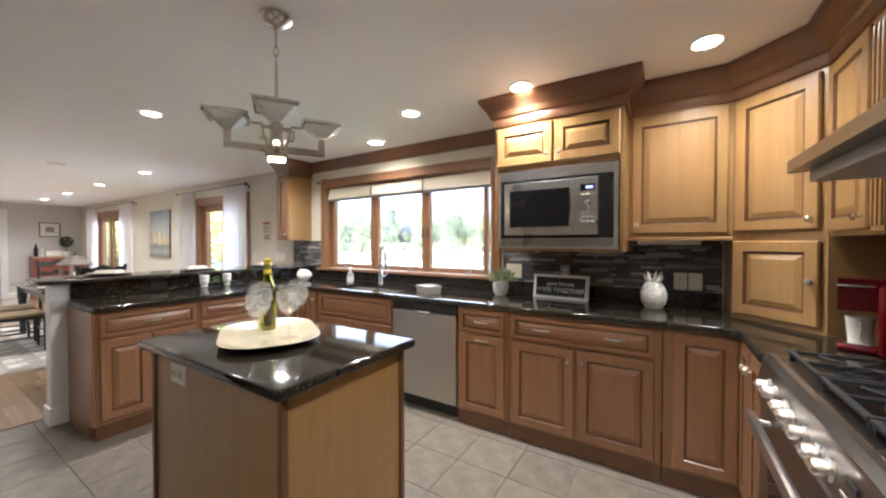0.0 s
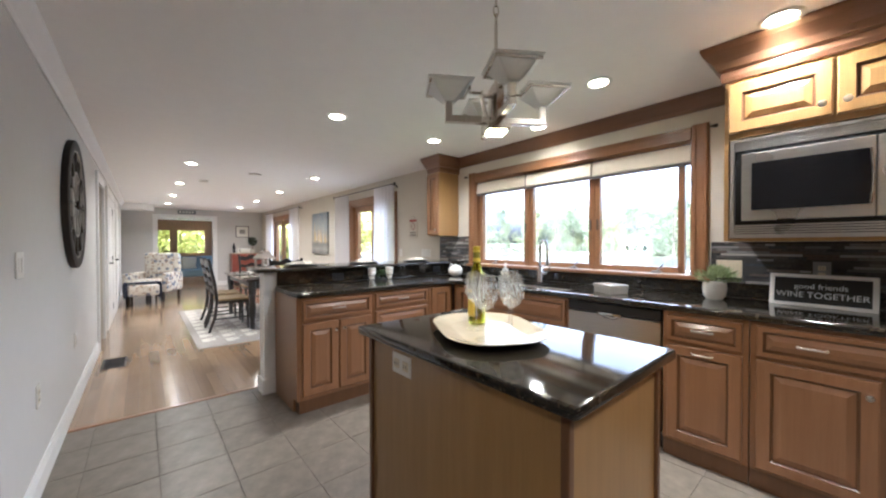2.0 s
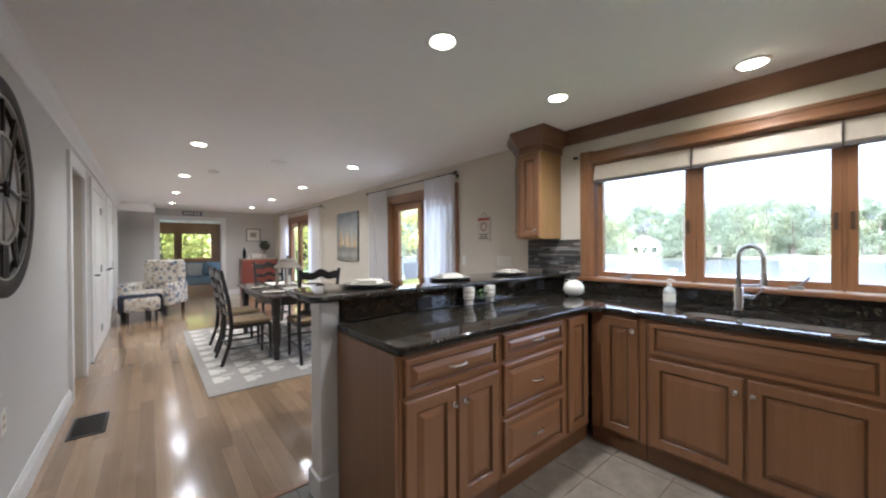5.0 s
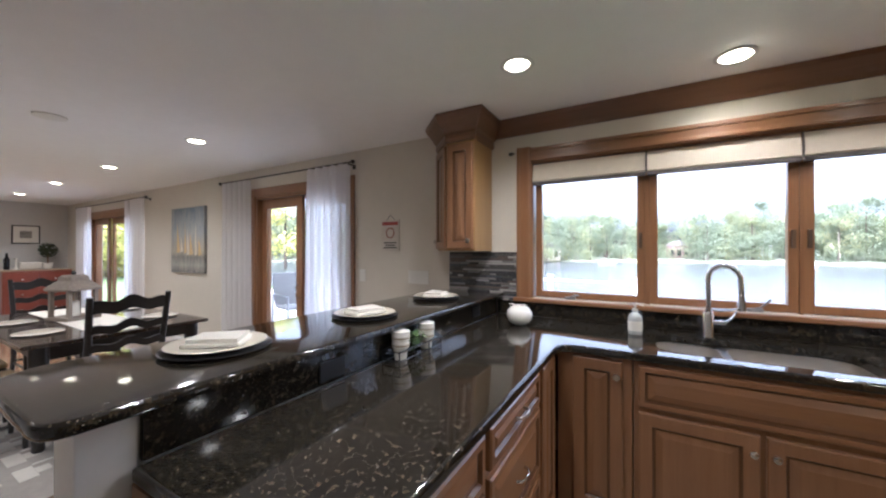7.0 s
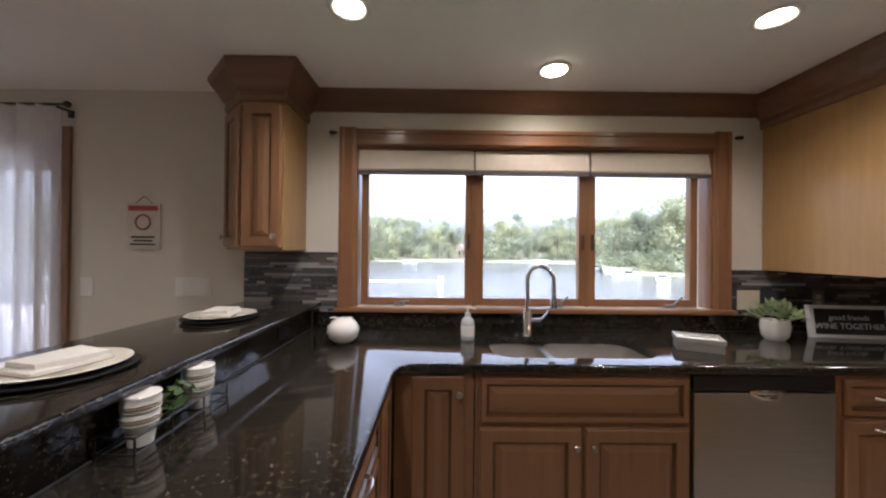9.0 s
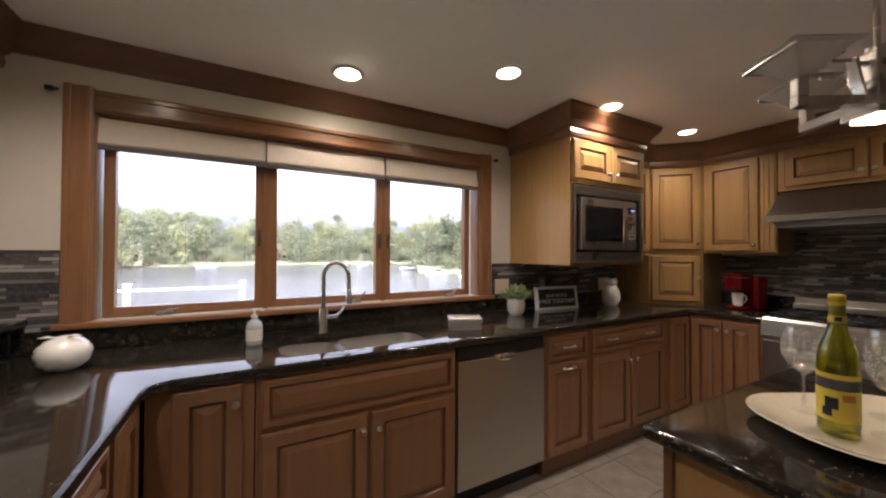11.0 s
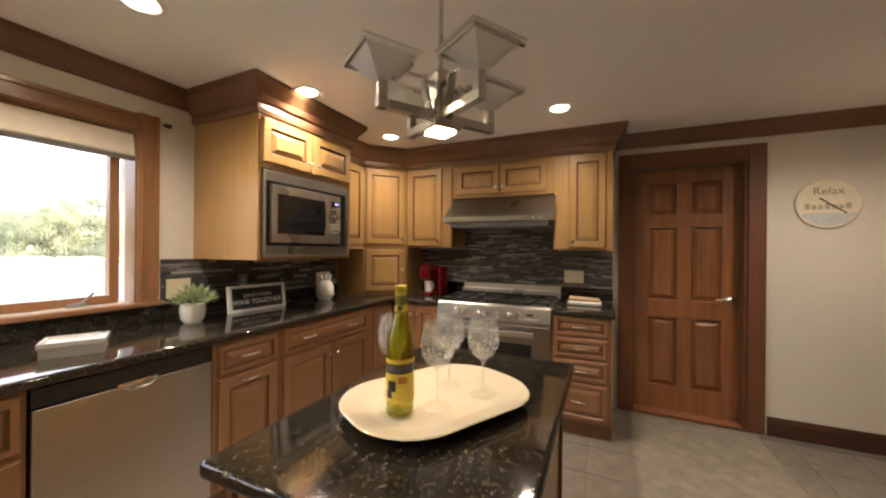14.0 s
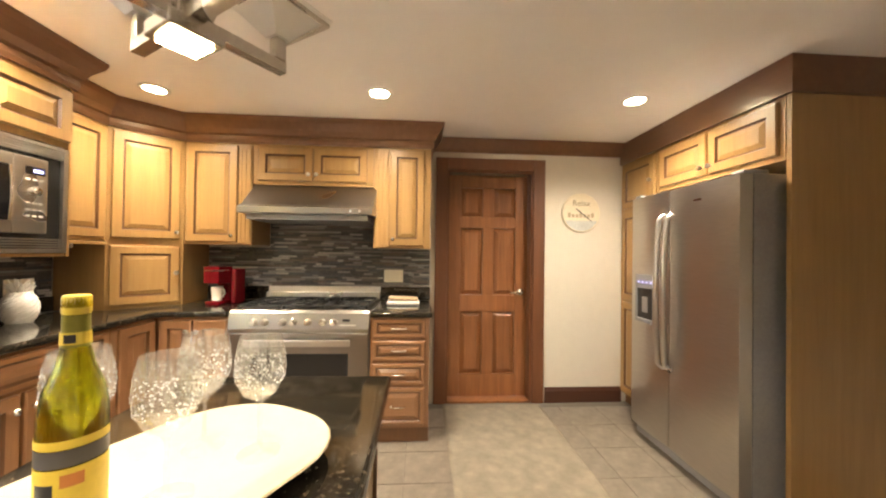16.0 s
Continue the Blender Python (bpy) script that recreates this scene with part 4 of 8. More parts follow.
def cooker():
    r = thing("gas_range", pose(0.078, 0.015, 0), "professional stainless steel gas range with black grates", "stove")
    y0, y1 = 0.757, 1.70
    f = 0.44
    part("body", boxes((f + 0.03, 1.09, y0, y1, 0.1, 0.905)), GREY_METAL, r)
    part("cooktop", boxes((f + 0.05, 1.05, y0, y1, 0.906, 0.922), bevel=0.003), COOKTOP_STEEL, r)
    bm = bmesh.new()
    rings(bm, [[(x, y, z) for x, z in ((f + 0.0, 0.775), (f - 0.004, 0.80), (f + 0.012, 0.905), (f + 0.03, 0.924), (f + 0.049, 0.924), (f + 0.049, 0.775))] for y in (y0, y1)])
    p = part("control_panel", bm, RANGE_STEEL, r)
    part("backguard", boxes((1.03, 1.085, y0, y1, 0.923, 0.985), bevel=0.004), STEEL, r)
    ys = [y1 - 0.17, y1 - 0.24, y1 - 0.36, y1 - 0.43, y1 - 0.53, y1 - 0.63, y1 - 0.70]
    for y in ys:
        bm = bmesh.new()
        lathe(bm, [(0.026, 0), (0.026, 0.008), (0.02, 0.012), (0.019, 0.034), (0.016, 0.038)], 18)
        box(bm, -0.004, 0.004, -0.02, 0.02, 0.03, 0.044, 0.002)
        bm.transform(pose(f + 0.004, y, 0.845, 0, -90, 0))
        part("knob", bm, NICKEL, p, soft=True)
    part("badge", boxes((f + 0.001, f + 0.0035, y0 + 0.13, y0 + 0.18, 0.85, 0.868)), BLACK_PLASTIC, p)
    part("badge", boxes((f - 0.0005, f + 0.002, y0 + 0.09, y0 + 0.20, 0.822, 0.83)), WHITE_PLASTIC, p)
    d = part("oven_door", boxes((f + 0.006, f + 0.029, y0 + 0.004, y1 - 0.004, 0.20, 0.768), bevel=0.005), RANGE_STEEL, r)
    part("oven_window", boxes((f + 0.002, f + 0.0055, y0 + 0.14, y1 - 0.14, 0.33, 0.63), bevel=0.001), BLACK_GLASS, d)
    bm = bmesh.new()
    box(bm, f - 0.055, f - 0.03, y0 + 0.12, y1 - 0.12, 0.69, 0.735, 0.009)
    for y in (y0 + 0.15, y1 - 0.15):
        tube(bm, [(f + 0.008, y, 0.705), (f - 0.04, y, 0.705)], 0.011)
    part("handle", bm, STEEL, d, soft=True)
    part("kick_panel", boxes((f + 0.03, f + 0.05, y0 + 0.004, y1 - 0.004, 0.05, 0.19)), RANGE_STEEL, r)
    for y in (y0 + 0.05, y1 - 0.05):
        for x in (f + 0.08, 1.0):
            bm = bmesh.new()
            lathe(bm, [(0.02, 0), (0.02, 0.099)], 12, (x, y, 0))
            part("foot", bm, BLACK_PLASTIC, r)
    for i in range(3):
        a, b = y0 + 0.02 + i * 0.305, y0 + 0.02 + (i + 1) * 0.305 - 0.012
        bm = bmesh.new()
        z = 0.95
        for x in (f + 0.085, 0.77, 1.0):
            box(bm, x - 0.008, x + 0.008, a, b, z - 0.012, z, 0.003)
        for y in (a + 0.008, (a + b) / 2, b - 0.008):
            box(bm, f + 0.085, 1.0, y - 0.007, y + 0.007, z - 0.012, z, 0.003)
        for x in (0.65, 0.885):
            for q in range(4):
                an = radians(45 + 90 * q)
                tube(bm, [(x + 0.03 * math.cos(an), (a + b) / 2 + 0.03 * math.sin(an), z), (x + 0.1 * math.cos(an), (a + b) / 2 + 0.1 * math.sin(an), z + 0.004)], 0.006, 6)
        for x in (f + 0.09, 0.995):
            for y in (a + 0.01, b - 0.01):
                box(bm, x - 0.008, x + 0.008, y - 0.008, y + 0.008, 0.923, z - 0.011)
        part("grate", bm, CAST_IRON, r)
        for x in (0.65, 0.885):
            bm = bmesh.new()
            lathe(bm, [(0.05, 0), (0.05, 0.008), (0.03, 0.012), (0.028, 0.02), (0.01, 0.021)], 16, (x, (a + b) / 2, 0.923))
            part("burner", bm, BLACK_PLASTIC, r, soft=True)


cooker()


# ---- tall units and refrigerator ----
TY = -1.42
pan = thing("pantry_cabinet", pose(RX - 0.004, TY, 0, 0, 0, 180), "narrow full-height honey maple pantry cabinet", "cabinet", "tall cabinets round the refrigerator")
pw = 0.5
part("body", boxes((0, pw, 0, 0.67, 0.1, UP1), bevel=0.002), MAPLE, pan)
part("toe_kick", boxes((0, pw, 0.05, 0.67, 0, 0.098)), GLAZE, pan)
for a, b in ((0.12, 0.92), (0.94, 1.72), (1.75, 2.135)):
    cabinet_door(pan, 0.03, pw - 0.03, a, b, (pw - 0.06, (a + b) / 2))
of = thing("over_fridge_cabinet", pose(0.672, TY, 0, 0, 0, 180), "honey maple cabinet above the refrigerator with two doors", "cabinet", "tall cabinets round the refrigerator")
ow = 0.955
part("body", boxes((0.003, ow, 0, 0.67, 1.83, UP1), bevel=0.002), MAPLE, of)
cabinet_door(of, 0.03, ow / 2 - 0.01, 1.86, 2.135, (ow / 2 - 0.035, 1.91))
cabinet_door(of, ow / 2 + 0.01, ow - 0.03, 1.86, 2.135, (ow / 2 + 0.035, 1.91))
structure("side_panel", boxes((-0.312, -0.287, SY + 0.002, TY, 0, UP1)), MAPLE, "tall honey maple panel beside the refrigerator", "panel")
structure("crown_tall", sweep(bmesh.new(), CROWN_CAB, [(RX - 0.001, TY), (-0.312, TY), (-0.312, SY + 0.001)], -1), CROWN, "deep stained crown moulding over the tall cabinets", "crown moulding")


def fridge():
    f = thing("refrigerator", pose(0.655, -1.20, 0, 0, 0, 180), "side-by-side stainless steel refrigerator with dispenser", "refrigerator")
    w = 0.915
    part("cabinet", boxes((0.004, w - 0.004, 0.075, 0.86, 0.06, 1.765), bevel=0.004), GREY_METAL, f)
    part("base_grille", boxes((0.01, w - 0.01, 0.04, 0.074, 0.01, 0.085), bevel=0.003), GREY_METAL, f)
    for x in (0.04, w - 0.04):
        part("hinge_cap", boxes((x - 0.035, x + 0.035, 0.02, 0.16, 1.766, 1.785), bevel=0.005), GREY_METAL, f)
        for y in (0.12, 0.8):
            part("foot", boxes((x - 0.02, x + 0.02, y - 0.02, y + 0.02, 0, 0.06)), BLACK_PLASTIC, f)
    split = 0.405

    def leaf(x0, x1, name):
        bm = bmesh.new()
        n = 8
        prof = [(x0 + (x1 - x0) * i / n, -0.012 * (1 - (2 * i / n - 1) ** 2)) for i in range(n + 1)]
        out = [(x0, 0.07), *prof, (x1, 0.07)]
        rings(bm, [[(x, y, z) for x, y in out] for z in (0.095, 1.762)])
        bmesh.ops.bevel(bm, geom=[e for e in bm.edges if abs(e.verts[0].co.x - e.verts[1].co.x) < 1e-5 and e.verts[0].co.y < 0.001 and (e.verts[0].co.x in (x0, x1))], offset=0.008, segments=2, affect="EDGES")
        return part(name, bm, STEEL_V, f, soft=True)
    fz = leaf(0.003, split - 0.003, "freezer_door")
    fr = leaf(split + 0.003, w - 0.003, "fridge_door")
    for d, x in ((fz, split - 0.035), (fr, split + 0.035)):
        bm = bmesh.new()
        tube(bm, [(x, -0.012, 0.60), (x, -0.05, 0.63), (x, -0.066, 0.85), (x, -0.07, 1.1), (x, -0.066, 1.35), (x, -0.05, 1.57), (x, -0.012, 1.60)], 0.018, 12)
        part("handle", bm, STEEL, d, soft=True)
    dp = part("dispenser", boxes((0.075, 0.285, -0.02, -0.0125, 1.10, 1.20), (0.075, 0.095, -0.02, -0.0125, 0.86, 1.099), (0.265, 0.285, -0.02, -0.0125, 0.86, 1.099), (0.096, 0.264, -0.03, -0.0125, 0.86, 0.885)), GREY_METAL, fz)
    part("recess", boxes((0.096, 0.264, -0.0135, -0.0122, 0.886, 1.099)), BLACK_PLASTIC, dp)
    part("paddle", boxes((0.15, 0.21, -0.019, -0.0137, 0.93, 1.04), bevel=0.002), GREY_METAL, dp)
    for i in range(4):
        part("button", boxes((0.105 + 0.045 * i, 0.125 + 0.045 * i, -0.0215, -0.0202, 1.14, 1.15)), DISPLAY, dp)
    part("badge", boxes((0.62, 0.68, -0.0135, -0.0118, 1.66, 1.672)), CHROME, fr)


fridge()


# ---- six panel door ----
def panel_door():
    d = thing("door_1", pose(RX, 0, 0), "dark stained six panel pine door in a knotty wood casing", "door")
    d["kind"] = "structure"
    y0, y1, top = DOOR
    c = 0.095
    part("casing", boxes((-0.022, -0.001, y0 - c, y0 + 0.012, 0, top + c), bevel=0.005), DOOR_CASING, d)
    part("casing", boxes((-0.022, -0.001, y1 - 0.012, y1 + c, 0, top + c), bevel=0.005), DOOR_CASING, d)
    part("casing", boxes((-0.022, -0.001, y0 + 0.013, y1 - 0.013, top - 0.012, top + c), bevel=0.005), DOOR_CASING, d)
    part("jamb", boxes((0, 0.18, y0, y0 + 0.03, 0, top), (0, 0.18, y1 - 0.03, y1, 0, top), (0, 0.18, y0 + 0.03, y1 - 0.03, top - 0.03, top)), DOOR_CASING, d)
    part("threshold", boxes((-0.01, 0.18, y0 + 0.03, y1 - 0.03, 0, 0.018), bevel=0.004), DOOR_WOOD, d)
    a, b, z0, z1, x = y0 + 0.033, y1 - 0.033, 0.022, top - 0.033, 0.10
    bm = bmesh.new()
    st = 0.11
    mid = (a + b) / 2
    rails = [(z0, z0 + 0.20), (0.80, 0.95), (1.57, 1.67), (z1 - 0.115, z1)]
    box(bm, x, x + 0.04, a, a + st, z0, z1, 0.003)
    box(bm, x, x + 0.04, b - st, b, z0, z1, 0.003)
    for p, q in rails:
        box(bm, x, x + 0.04, a + st, b - st, p, q, 0.003)
    for (p0, p1), (q0, q1) in zip(rails, rails[1:]):
        box(bm, x, x + 0.04, mid - 0.05, mid + 0.05, p1, q0, 0.003)
    leaf = part("leaf", bm, DOOR_WOOD, d)
    for (p0, p1), (q0, q1) in zip(rails, rails[1:]):
        for u, v in ((a + st, mid - 0.05), (mid + 0.05, b - st)):
            bm = bmesh.new()
            def rect(i, xx):
                return [(xx, u + i, p1 + i), (xx, v - i, p1 + i), (xx, v - i, q0 - i), (xx, u + i, q0 - i)]
            rings(bm, [rect(0.0005, x + 0.036), rect(0.0005, x + 0.03), rect(0.014, x + 0.028), rect(0.045, x + 0.008)])
            part("panel", bm, DOOR_WOOD, leaf)
    bm = bmesh.new()
    lathe(bm, [(0.03, 0), (0.03, 0.006), (0.012, 0.012), (0.011, 0.045)], 16)
    bm.transform(pose(x - 0.0005, a + 0.06, 0.98, 0, -90, 0))
    tube(bm, [(x - 0.045, a + 0.06, 0.98), (x - 0.05, a + 0.1, 0.983), (x - 0.048, a + 0.165, 0.975)], [0.011, 0.009, 0.007], 10)
    part("lever_handle", bm, NICKEL, leaf, soft=True)
    for z in (0.25, 1.05, 1.85):
        part("hinge", boxes((x - 0.012, x - 0.0005, b - 0.006, b + 0.008, z - 0.045, z + 0.045), bevel=0.003), BLACK_PLASTIC, leaf)


panel_door()


# ---- small helpers for round and soft things ----
def blob(bm, c, r, seg=14, rows=8, squash=(1, 1, 1), wob=0.0, seed=0):
    outs = []
    for j in range(rows + 1):
        ph = math.pi * j / rows
        ring = []
        for i in range(seg):
            th = 2 * math.pi * i / seg
            d = Vector((math.sin(ph) * math.cos(th), math.sin(ph) * math.sin(th), -math.cos(ph)))
            k = r * (1 + wob * noise.noise(d * 1.7 + Vector((seed, seed, 0))))
            ring.append((c[0] + d.x * k * squash[0], c[1] + d.y * k * squash[1], c[2] + d.z * k * squash[2]))
        outs.append(ring)
    rows_v = [[bm.verts.new(p) for p in o] for o in outs[1:-1]]
    lo, hi = bm.verts.new(outs[0][0]), bm.verts.new(outs[-1][0])
    n = seg
    for a, b in zip(rows_v, rows_v[1:]):
        for i in range(n):
            bm.faces.new((a[i], a[(i + 1) % n], b[(i + 1) % n], b[i]))
    for i in range(n):
        bm.faces.new((lo, rows_v[0][(i + 1) % n], rows_v[0][i]))
        bm.faces.new((hi, rows_v[-1][i], rows_v[-1][(i + 1) % n]))
    return bm


def cushion(bm, x0, x1, y0, y1, z0, z1, r=0.04):
    box(bm, x0, x1, y0, y1, z0, z1)
    fs = set(bm.faces[:])
    bmesh.ops.bevel(bm, geom=list({e for f in list(bm.faces)[-6:] for e in f.edges}), offset=min(r, (z1 - z0) * 0.45, (x1 - x0) * 0.45, (y1 - y0) * 0.45), segments=4, affect="EDGES", profile=0.5)
    return bm


def text_mesh(body, size, align="CENTER"):
    cu = bpy.data.curves.new("words", "FONT")
    cu.body, cu.size, cu.extrude, cu.align_x, cu.align_y = body, size, 0.0006, align, "CENTER"
    ob = bpy.data.objects.new("words", cu)
    scene.collection.objects.link(ob)
    me = bpy.data.meshes.new_from_object(ob.evaluated_get(bpy.context.evaluated_depsgraph_get()))
    bpy.data.objects.remove(ob)
    return me


def words(body, size, m, material, parent):
    me = text_mesh(body, size)
    me.materials.clear()
    me.materials.append(material)
    ob = new("lettering", me)
    ob.parent = parent
    ob.matrix_basis = m
    return ob


# ---- recessed lights ----
def can_light(x, y, tilt=0.0):
    c = thing("recessed_light", pose(x, y, CEIL), "lit recessed ceiling light with a white trim ring", "ceiling light", "recessed ceiling lights")
    bm = bmesh.new()
    lathe(bm, [(0.072, 0.0005), (0.086, -0.0005), (0.087, -0.004), (0.082, -0.008), (0.07, -0.010), (0.062, -0.006), (0.0575, 0.0005)], 28)
    part("trim_ring", bm, WHITE_TRIM, c, soft=True)
    bm = bmesh.new()
    lathe(bm, [(0.057, -0.001), (0.054, -0.005), (0.032, -0.0075), (0.004, -0.008)], 24)
    if tilt:
        bm.transform(pose(0, 0, -0.012, tilt, 0, 0))
    part("bulb", bm, CAN_GLOW, c, soft=True)


for cx, cy in KITCHEN_CANS + HALL_CANS:
    can_light(cx, cy)
can_light(*EYEBALL_CAN, tilt=5)
bm = bmesh.new()
lathe(bm, [(0.07, 0), (0.07, -0.015), (0.055, -0.03), (0.02, -0.033)], 22)
single("smoke_detector", bm, WHITE_PLASTIC, "round white smoke detector on the ceiling", "smoke detector", pose(-7.4, 0.57, CEIL - 0.001), soft=True)
bm = bmesh.new()
lathe(bm, [(0.09, 0), (0.09, -0.008), (0.06, -0.014), (0.02, -0.014)], 22)
single("ceiling_speaker", bm, WHITE_PLASTIC, "flat round white ceiling cover", "ceiling cover", pose(-6.3, 1.1, CEIL - 0.001), soft=True)


# ---- chandelier over the island ----
def chandelier():
    c = thing("chandelier", pose(-1.27, 0.862, 0.015, 0, 0, -33), "brushed nickel chandelier with four square frosted shades", "chandelier")
    bm = bmesh.new()
    lathe(bm, [(0.068, 2.3345), (0.07, 2.322), (0.05, 2.305), (0.015, 2.295)], 26)
    part("canopy", bm, NICKEL, c, soft=True)
    bm = bmesh.new()
    tube(bm, [(0, 0, 1.88), (0, 0, 2.13)], 0.0065, 10)
    tube(bm, [(0, 0, 2.20), (0, 0, 2.298)], 0.005, 10)
    part("rod", bm, NICKEL, c, soft=True)
    for i, z in enumerate((2.148, 2.182)):
        bm = bmesh.new()
        pts = [(0.010 * math.cos(a), 0, z + 0.022 * math.sin(a)) for a in (2 * math.pi * k / 12 for k in range(13))]
        tube(bm, pts, 0.0028, 6)
        bm.transform(pose(0, 0, 0, 0, 0, 90 * i))
        part("chain_link", bm, NICKEL, c, soft=True)
    bm = bmesh.new()
    box(bm, -0.026, 0.026, -0.026, 0.026, 1.735, 1.875, 0.004)
    box(bm, -0.016, 0.016, -0.016, 0.016, 1.8755, 1.892, 0.003)
    part("column", bm, NICKEL, c)
    part("lamp_housing", boxes((-0.047, 0.047, -0.047, 0.047, 1.705, 1.7345), bevel=0.004), NICKEL, c)
    part("lens", boxes((-0.034, 0.034, -0.034, 0.034, 1.698, 1.7045), bevel=0.003), PENDANT_GLOW, c)
    R, top = 0.19, 1.874
    for k in range(4):
        turn = pose(0, 0, 0, 0, 0, 90 * k)
        bm = bmesh.new()
        box(bm, 0.026, R + 0.014, -0.013, 0.013, 1.736, 1.762, 0.002)
        box(bm, R - 0.013, R + 0.013, -0.0125, 0.0125, 1.7625, 1.812, 0.002)
        bm.transform(turn)
        arm = part("arm", bm, NICKEL, c)
        # flat strap hooked up beside the column, with a thin stay to the shade's rim
        bm = bmesh.new()
        rings(bm, [[(x + o, y, z) for o, y in ((0, -0.013), (0.008, -0.013), (0.008, 0.013), (0, 0.013))] for x, z in ((0.034, 1.763), (0.046, 1.80), (0.056, 1.85), (0.056, 1.86))])
        tube(bm, [(0.06, 0, 1.856), (R - 0.084, 0, 1.856), (R - 0.084, 0, top)], 0.0045, 6)
        box(bm, 0.0262, 0.062, -0.008, 0.008, 1.84, 1.85, 0.002)
        bm.transform(turn)
        part("bracket", bm, NICKEL, c)
        bm = bmesh.new()
        def sq(h, z):
            return [(R - h, -h, z), (R + h, -h, z), (R + h, h, z), (R - h, h, z)]
        rings(bm, [sq(0.019, 1.8125), sq(0.07, top - 0.004), sq(0.085, top), sq(0.085, top + 0.004), sq(0.068, top + 0.002), sq(0.015, 1.818)], True, True)
        bm.transform(turn)
        part("shade", bm, FROST, arm, "frosted white glass")
        for a, b in (((-0.077, -0.077), (0.077, -0.077)), ((0.077, -0.071), (0.077, 0.077)), ((-0.077, -0.071), (-0.077, 0.03))):
            bm = bmesh.new()
            box(bm, R + min(a[0], b[0]) - 0.004, R + max(a[0], b[0]) + 0.004, min(a[1], b[1]) - 0.004, max(a[1], b[1]) + 0.004, top - 0.014, top - 0.0045, 0.002)
            bm.transform(turn)
            part("rim_bar", bm, NICKEL, arm)


chandelier()


# ---- end cabinet left of the window ----
def end_cabinet():
    c = thing("end_cabinet", pose(0, 0, 0), "small honey maple wall cabinet with an angled front", "cabinet")
    foot = [(-3.63, WY - 0.004), (-3.63, 2.54), (-3.85, 2.54), (-4.03, 2.72), (-4.03, WY - 0.004)]
    bm = bmesh.new()
    rings(bm, [[(x, y, z) for x, y in foot] for z in (UP0, UP1)])
    part("body", bm, MAPLE, c)
    for p0, p1, kx in (((-3.85, 2.54), (-3.63, 2.54), 0.84), ((-4.03, 2.72), (-3.85, 2.54), 0.16)):
        w = math.hypot(p1[0] - p0[0], p1[1] - p0[1])
        rz = math.degrees(math.atan2(p1[1] - p0[1], p1[0] - p0[0]))
        bm = raised_panel(bmesh.new(), 0.008, w - 0.008, UP0 + 0.015, 2.14, frame_w=0.05)
        bm.transform(pose(p0[0], p0[1], 0, 0, 0, rz))
        # fronts take the darkened maple for their shaded side; the body stays honey
        d = part("door", bm, (SHADED_RUSSET, GLAZE), c)
        k = knob(d, 0, 0, 0)
        k.matrix_basis = pose(p0[0], p0[1], 0, 0, 0, rz) @ pose(w * kx, -0.02, UP0 + 0.07)
    bm = sweep(bmesh.new(), CROWN_CAB, [(-4.03, WY - 0.002), (-4.03, 2.72), (-3.85, 2.54), (-3.63, 2.54), (-3.63, WY - 0.002)])
    part("crown", bm, CROWN, c)


end_cabinet()


# ---- mosaic backsplash ----
def mosaic(name, along, a0, a1, z0, z1, wall, sign, holes=()):
    """Thin strips of glass and stone on a wall; along 0: the wall runs in x, 1: in y."""
    rnd = random.Random(a0 * 7 + z0)
    verts, faces = [], []
    pitch, h = 0.0165, 0.0145
    z = z0 + 0.001
    base = wall - sign * 0.0045
    while z + h < z1:
        a = a0 - rnd.random() * 0.1
        while a < a1:
            ln = rnd.choice((0.05, 0.08, 0.11, 0.15, 0.2))
            p, q = max(a, a0), min(a + ln - 0.002, a1)
            a += ln
            if q - p < 0.006 or any(p < hb and q > ha and z < hz1 and z + h > hz0 for ha, hb, hz0, hz1 in holes):
                continue
            out = base - sign * (0.003 + 0.0025 * rnd.random())
            n = len(verts)
            for w in (base, out):
                for u, v in ((p, z), (q, z), (q, z + h), (p, z + h)):
                    verts.append((u, w, v) if along == 0 else (w, u, v))
            faces += [(n + 4, n + 5, n + 6, n + 7), (n, n + 1, n + 5, n + 4), (n + 1, n + 2, n + 6, n + 5), (n + 2, n + 3, n + 7, n + 6), (n + 3, n, n + 4, n + 7)]
        z += pitch
    me = bpy.data.meshes.new(name)
    me.from_pydata(verts, [], faces)
    me.materials.append(MOSAIC)
    lo, hi = sorted((wall - sign * 0.0045, wall - sign * 0.0005))
    bed = boxes((a0, a1, lo, hi, z0, z1) if along == 0 else (lo, hi, a0, a1, z0, z1))
    wall_ob = structure(name, bed, MOSAIC_GROUT, "dark grout bed of the strip mosaic backsplash", "backsplash")
    ob = new("mosaic_strips", me)
    ob.parent = wall_ob
    tagged(ob, "grey, brown and black glass strip tiles", kind="stuff")


mosaic("backsplash_left", 0, -4.0, -3.435, 1.014, 1.375, WY, 1)
mosaic("backsplash_window", 0, -1.005, 0.535, 1.014, 1.289, WY, 1, [(-0.98, -0.83, 1.04, 1.17), (-0.51, -0.43, 1.05, 1.17), (0.26, 0.44, 1.015, 1.15)])
mosaic("backsplash_upper", 0, 0.008, 0.535, 1.289, 1.384, WY, 1)
mosaic("backsplash_range", 1, 0.34, 2.225, 1.031, 1.36, RX, 1, [(0.575, 0.74, 1.07, 1.18)])
mosaic("backsplash_hood", 1, 0.8, 1.718, 1.36, 1.60, RX, 1)


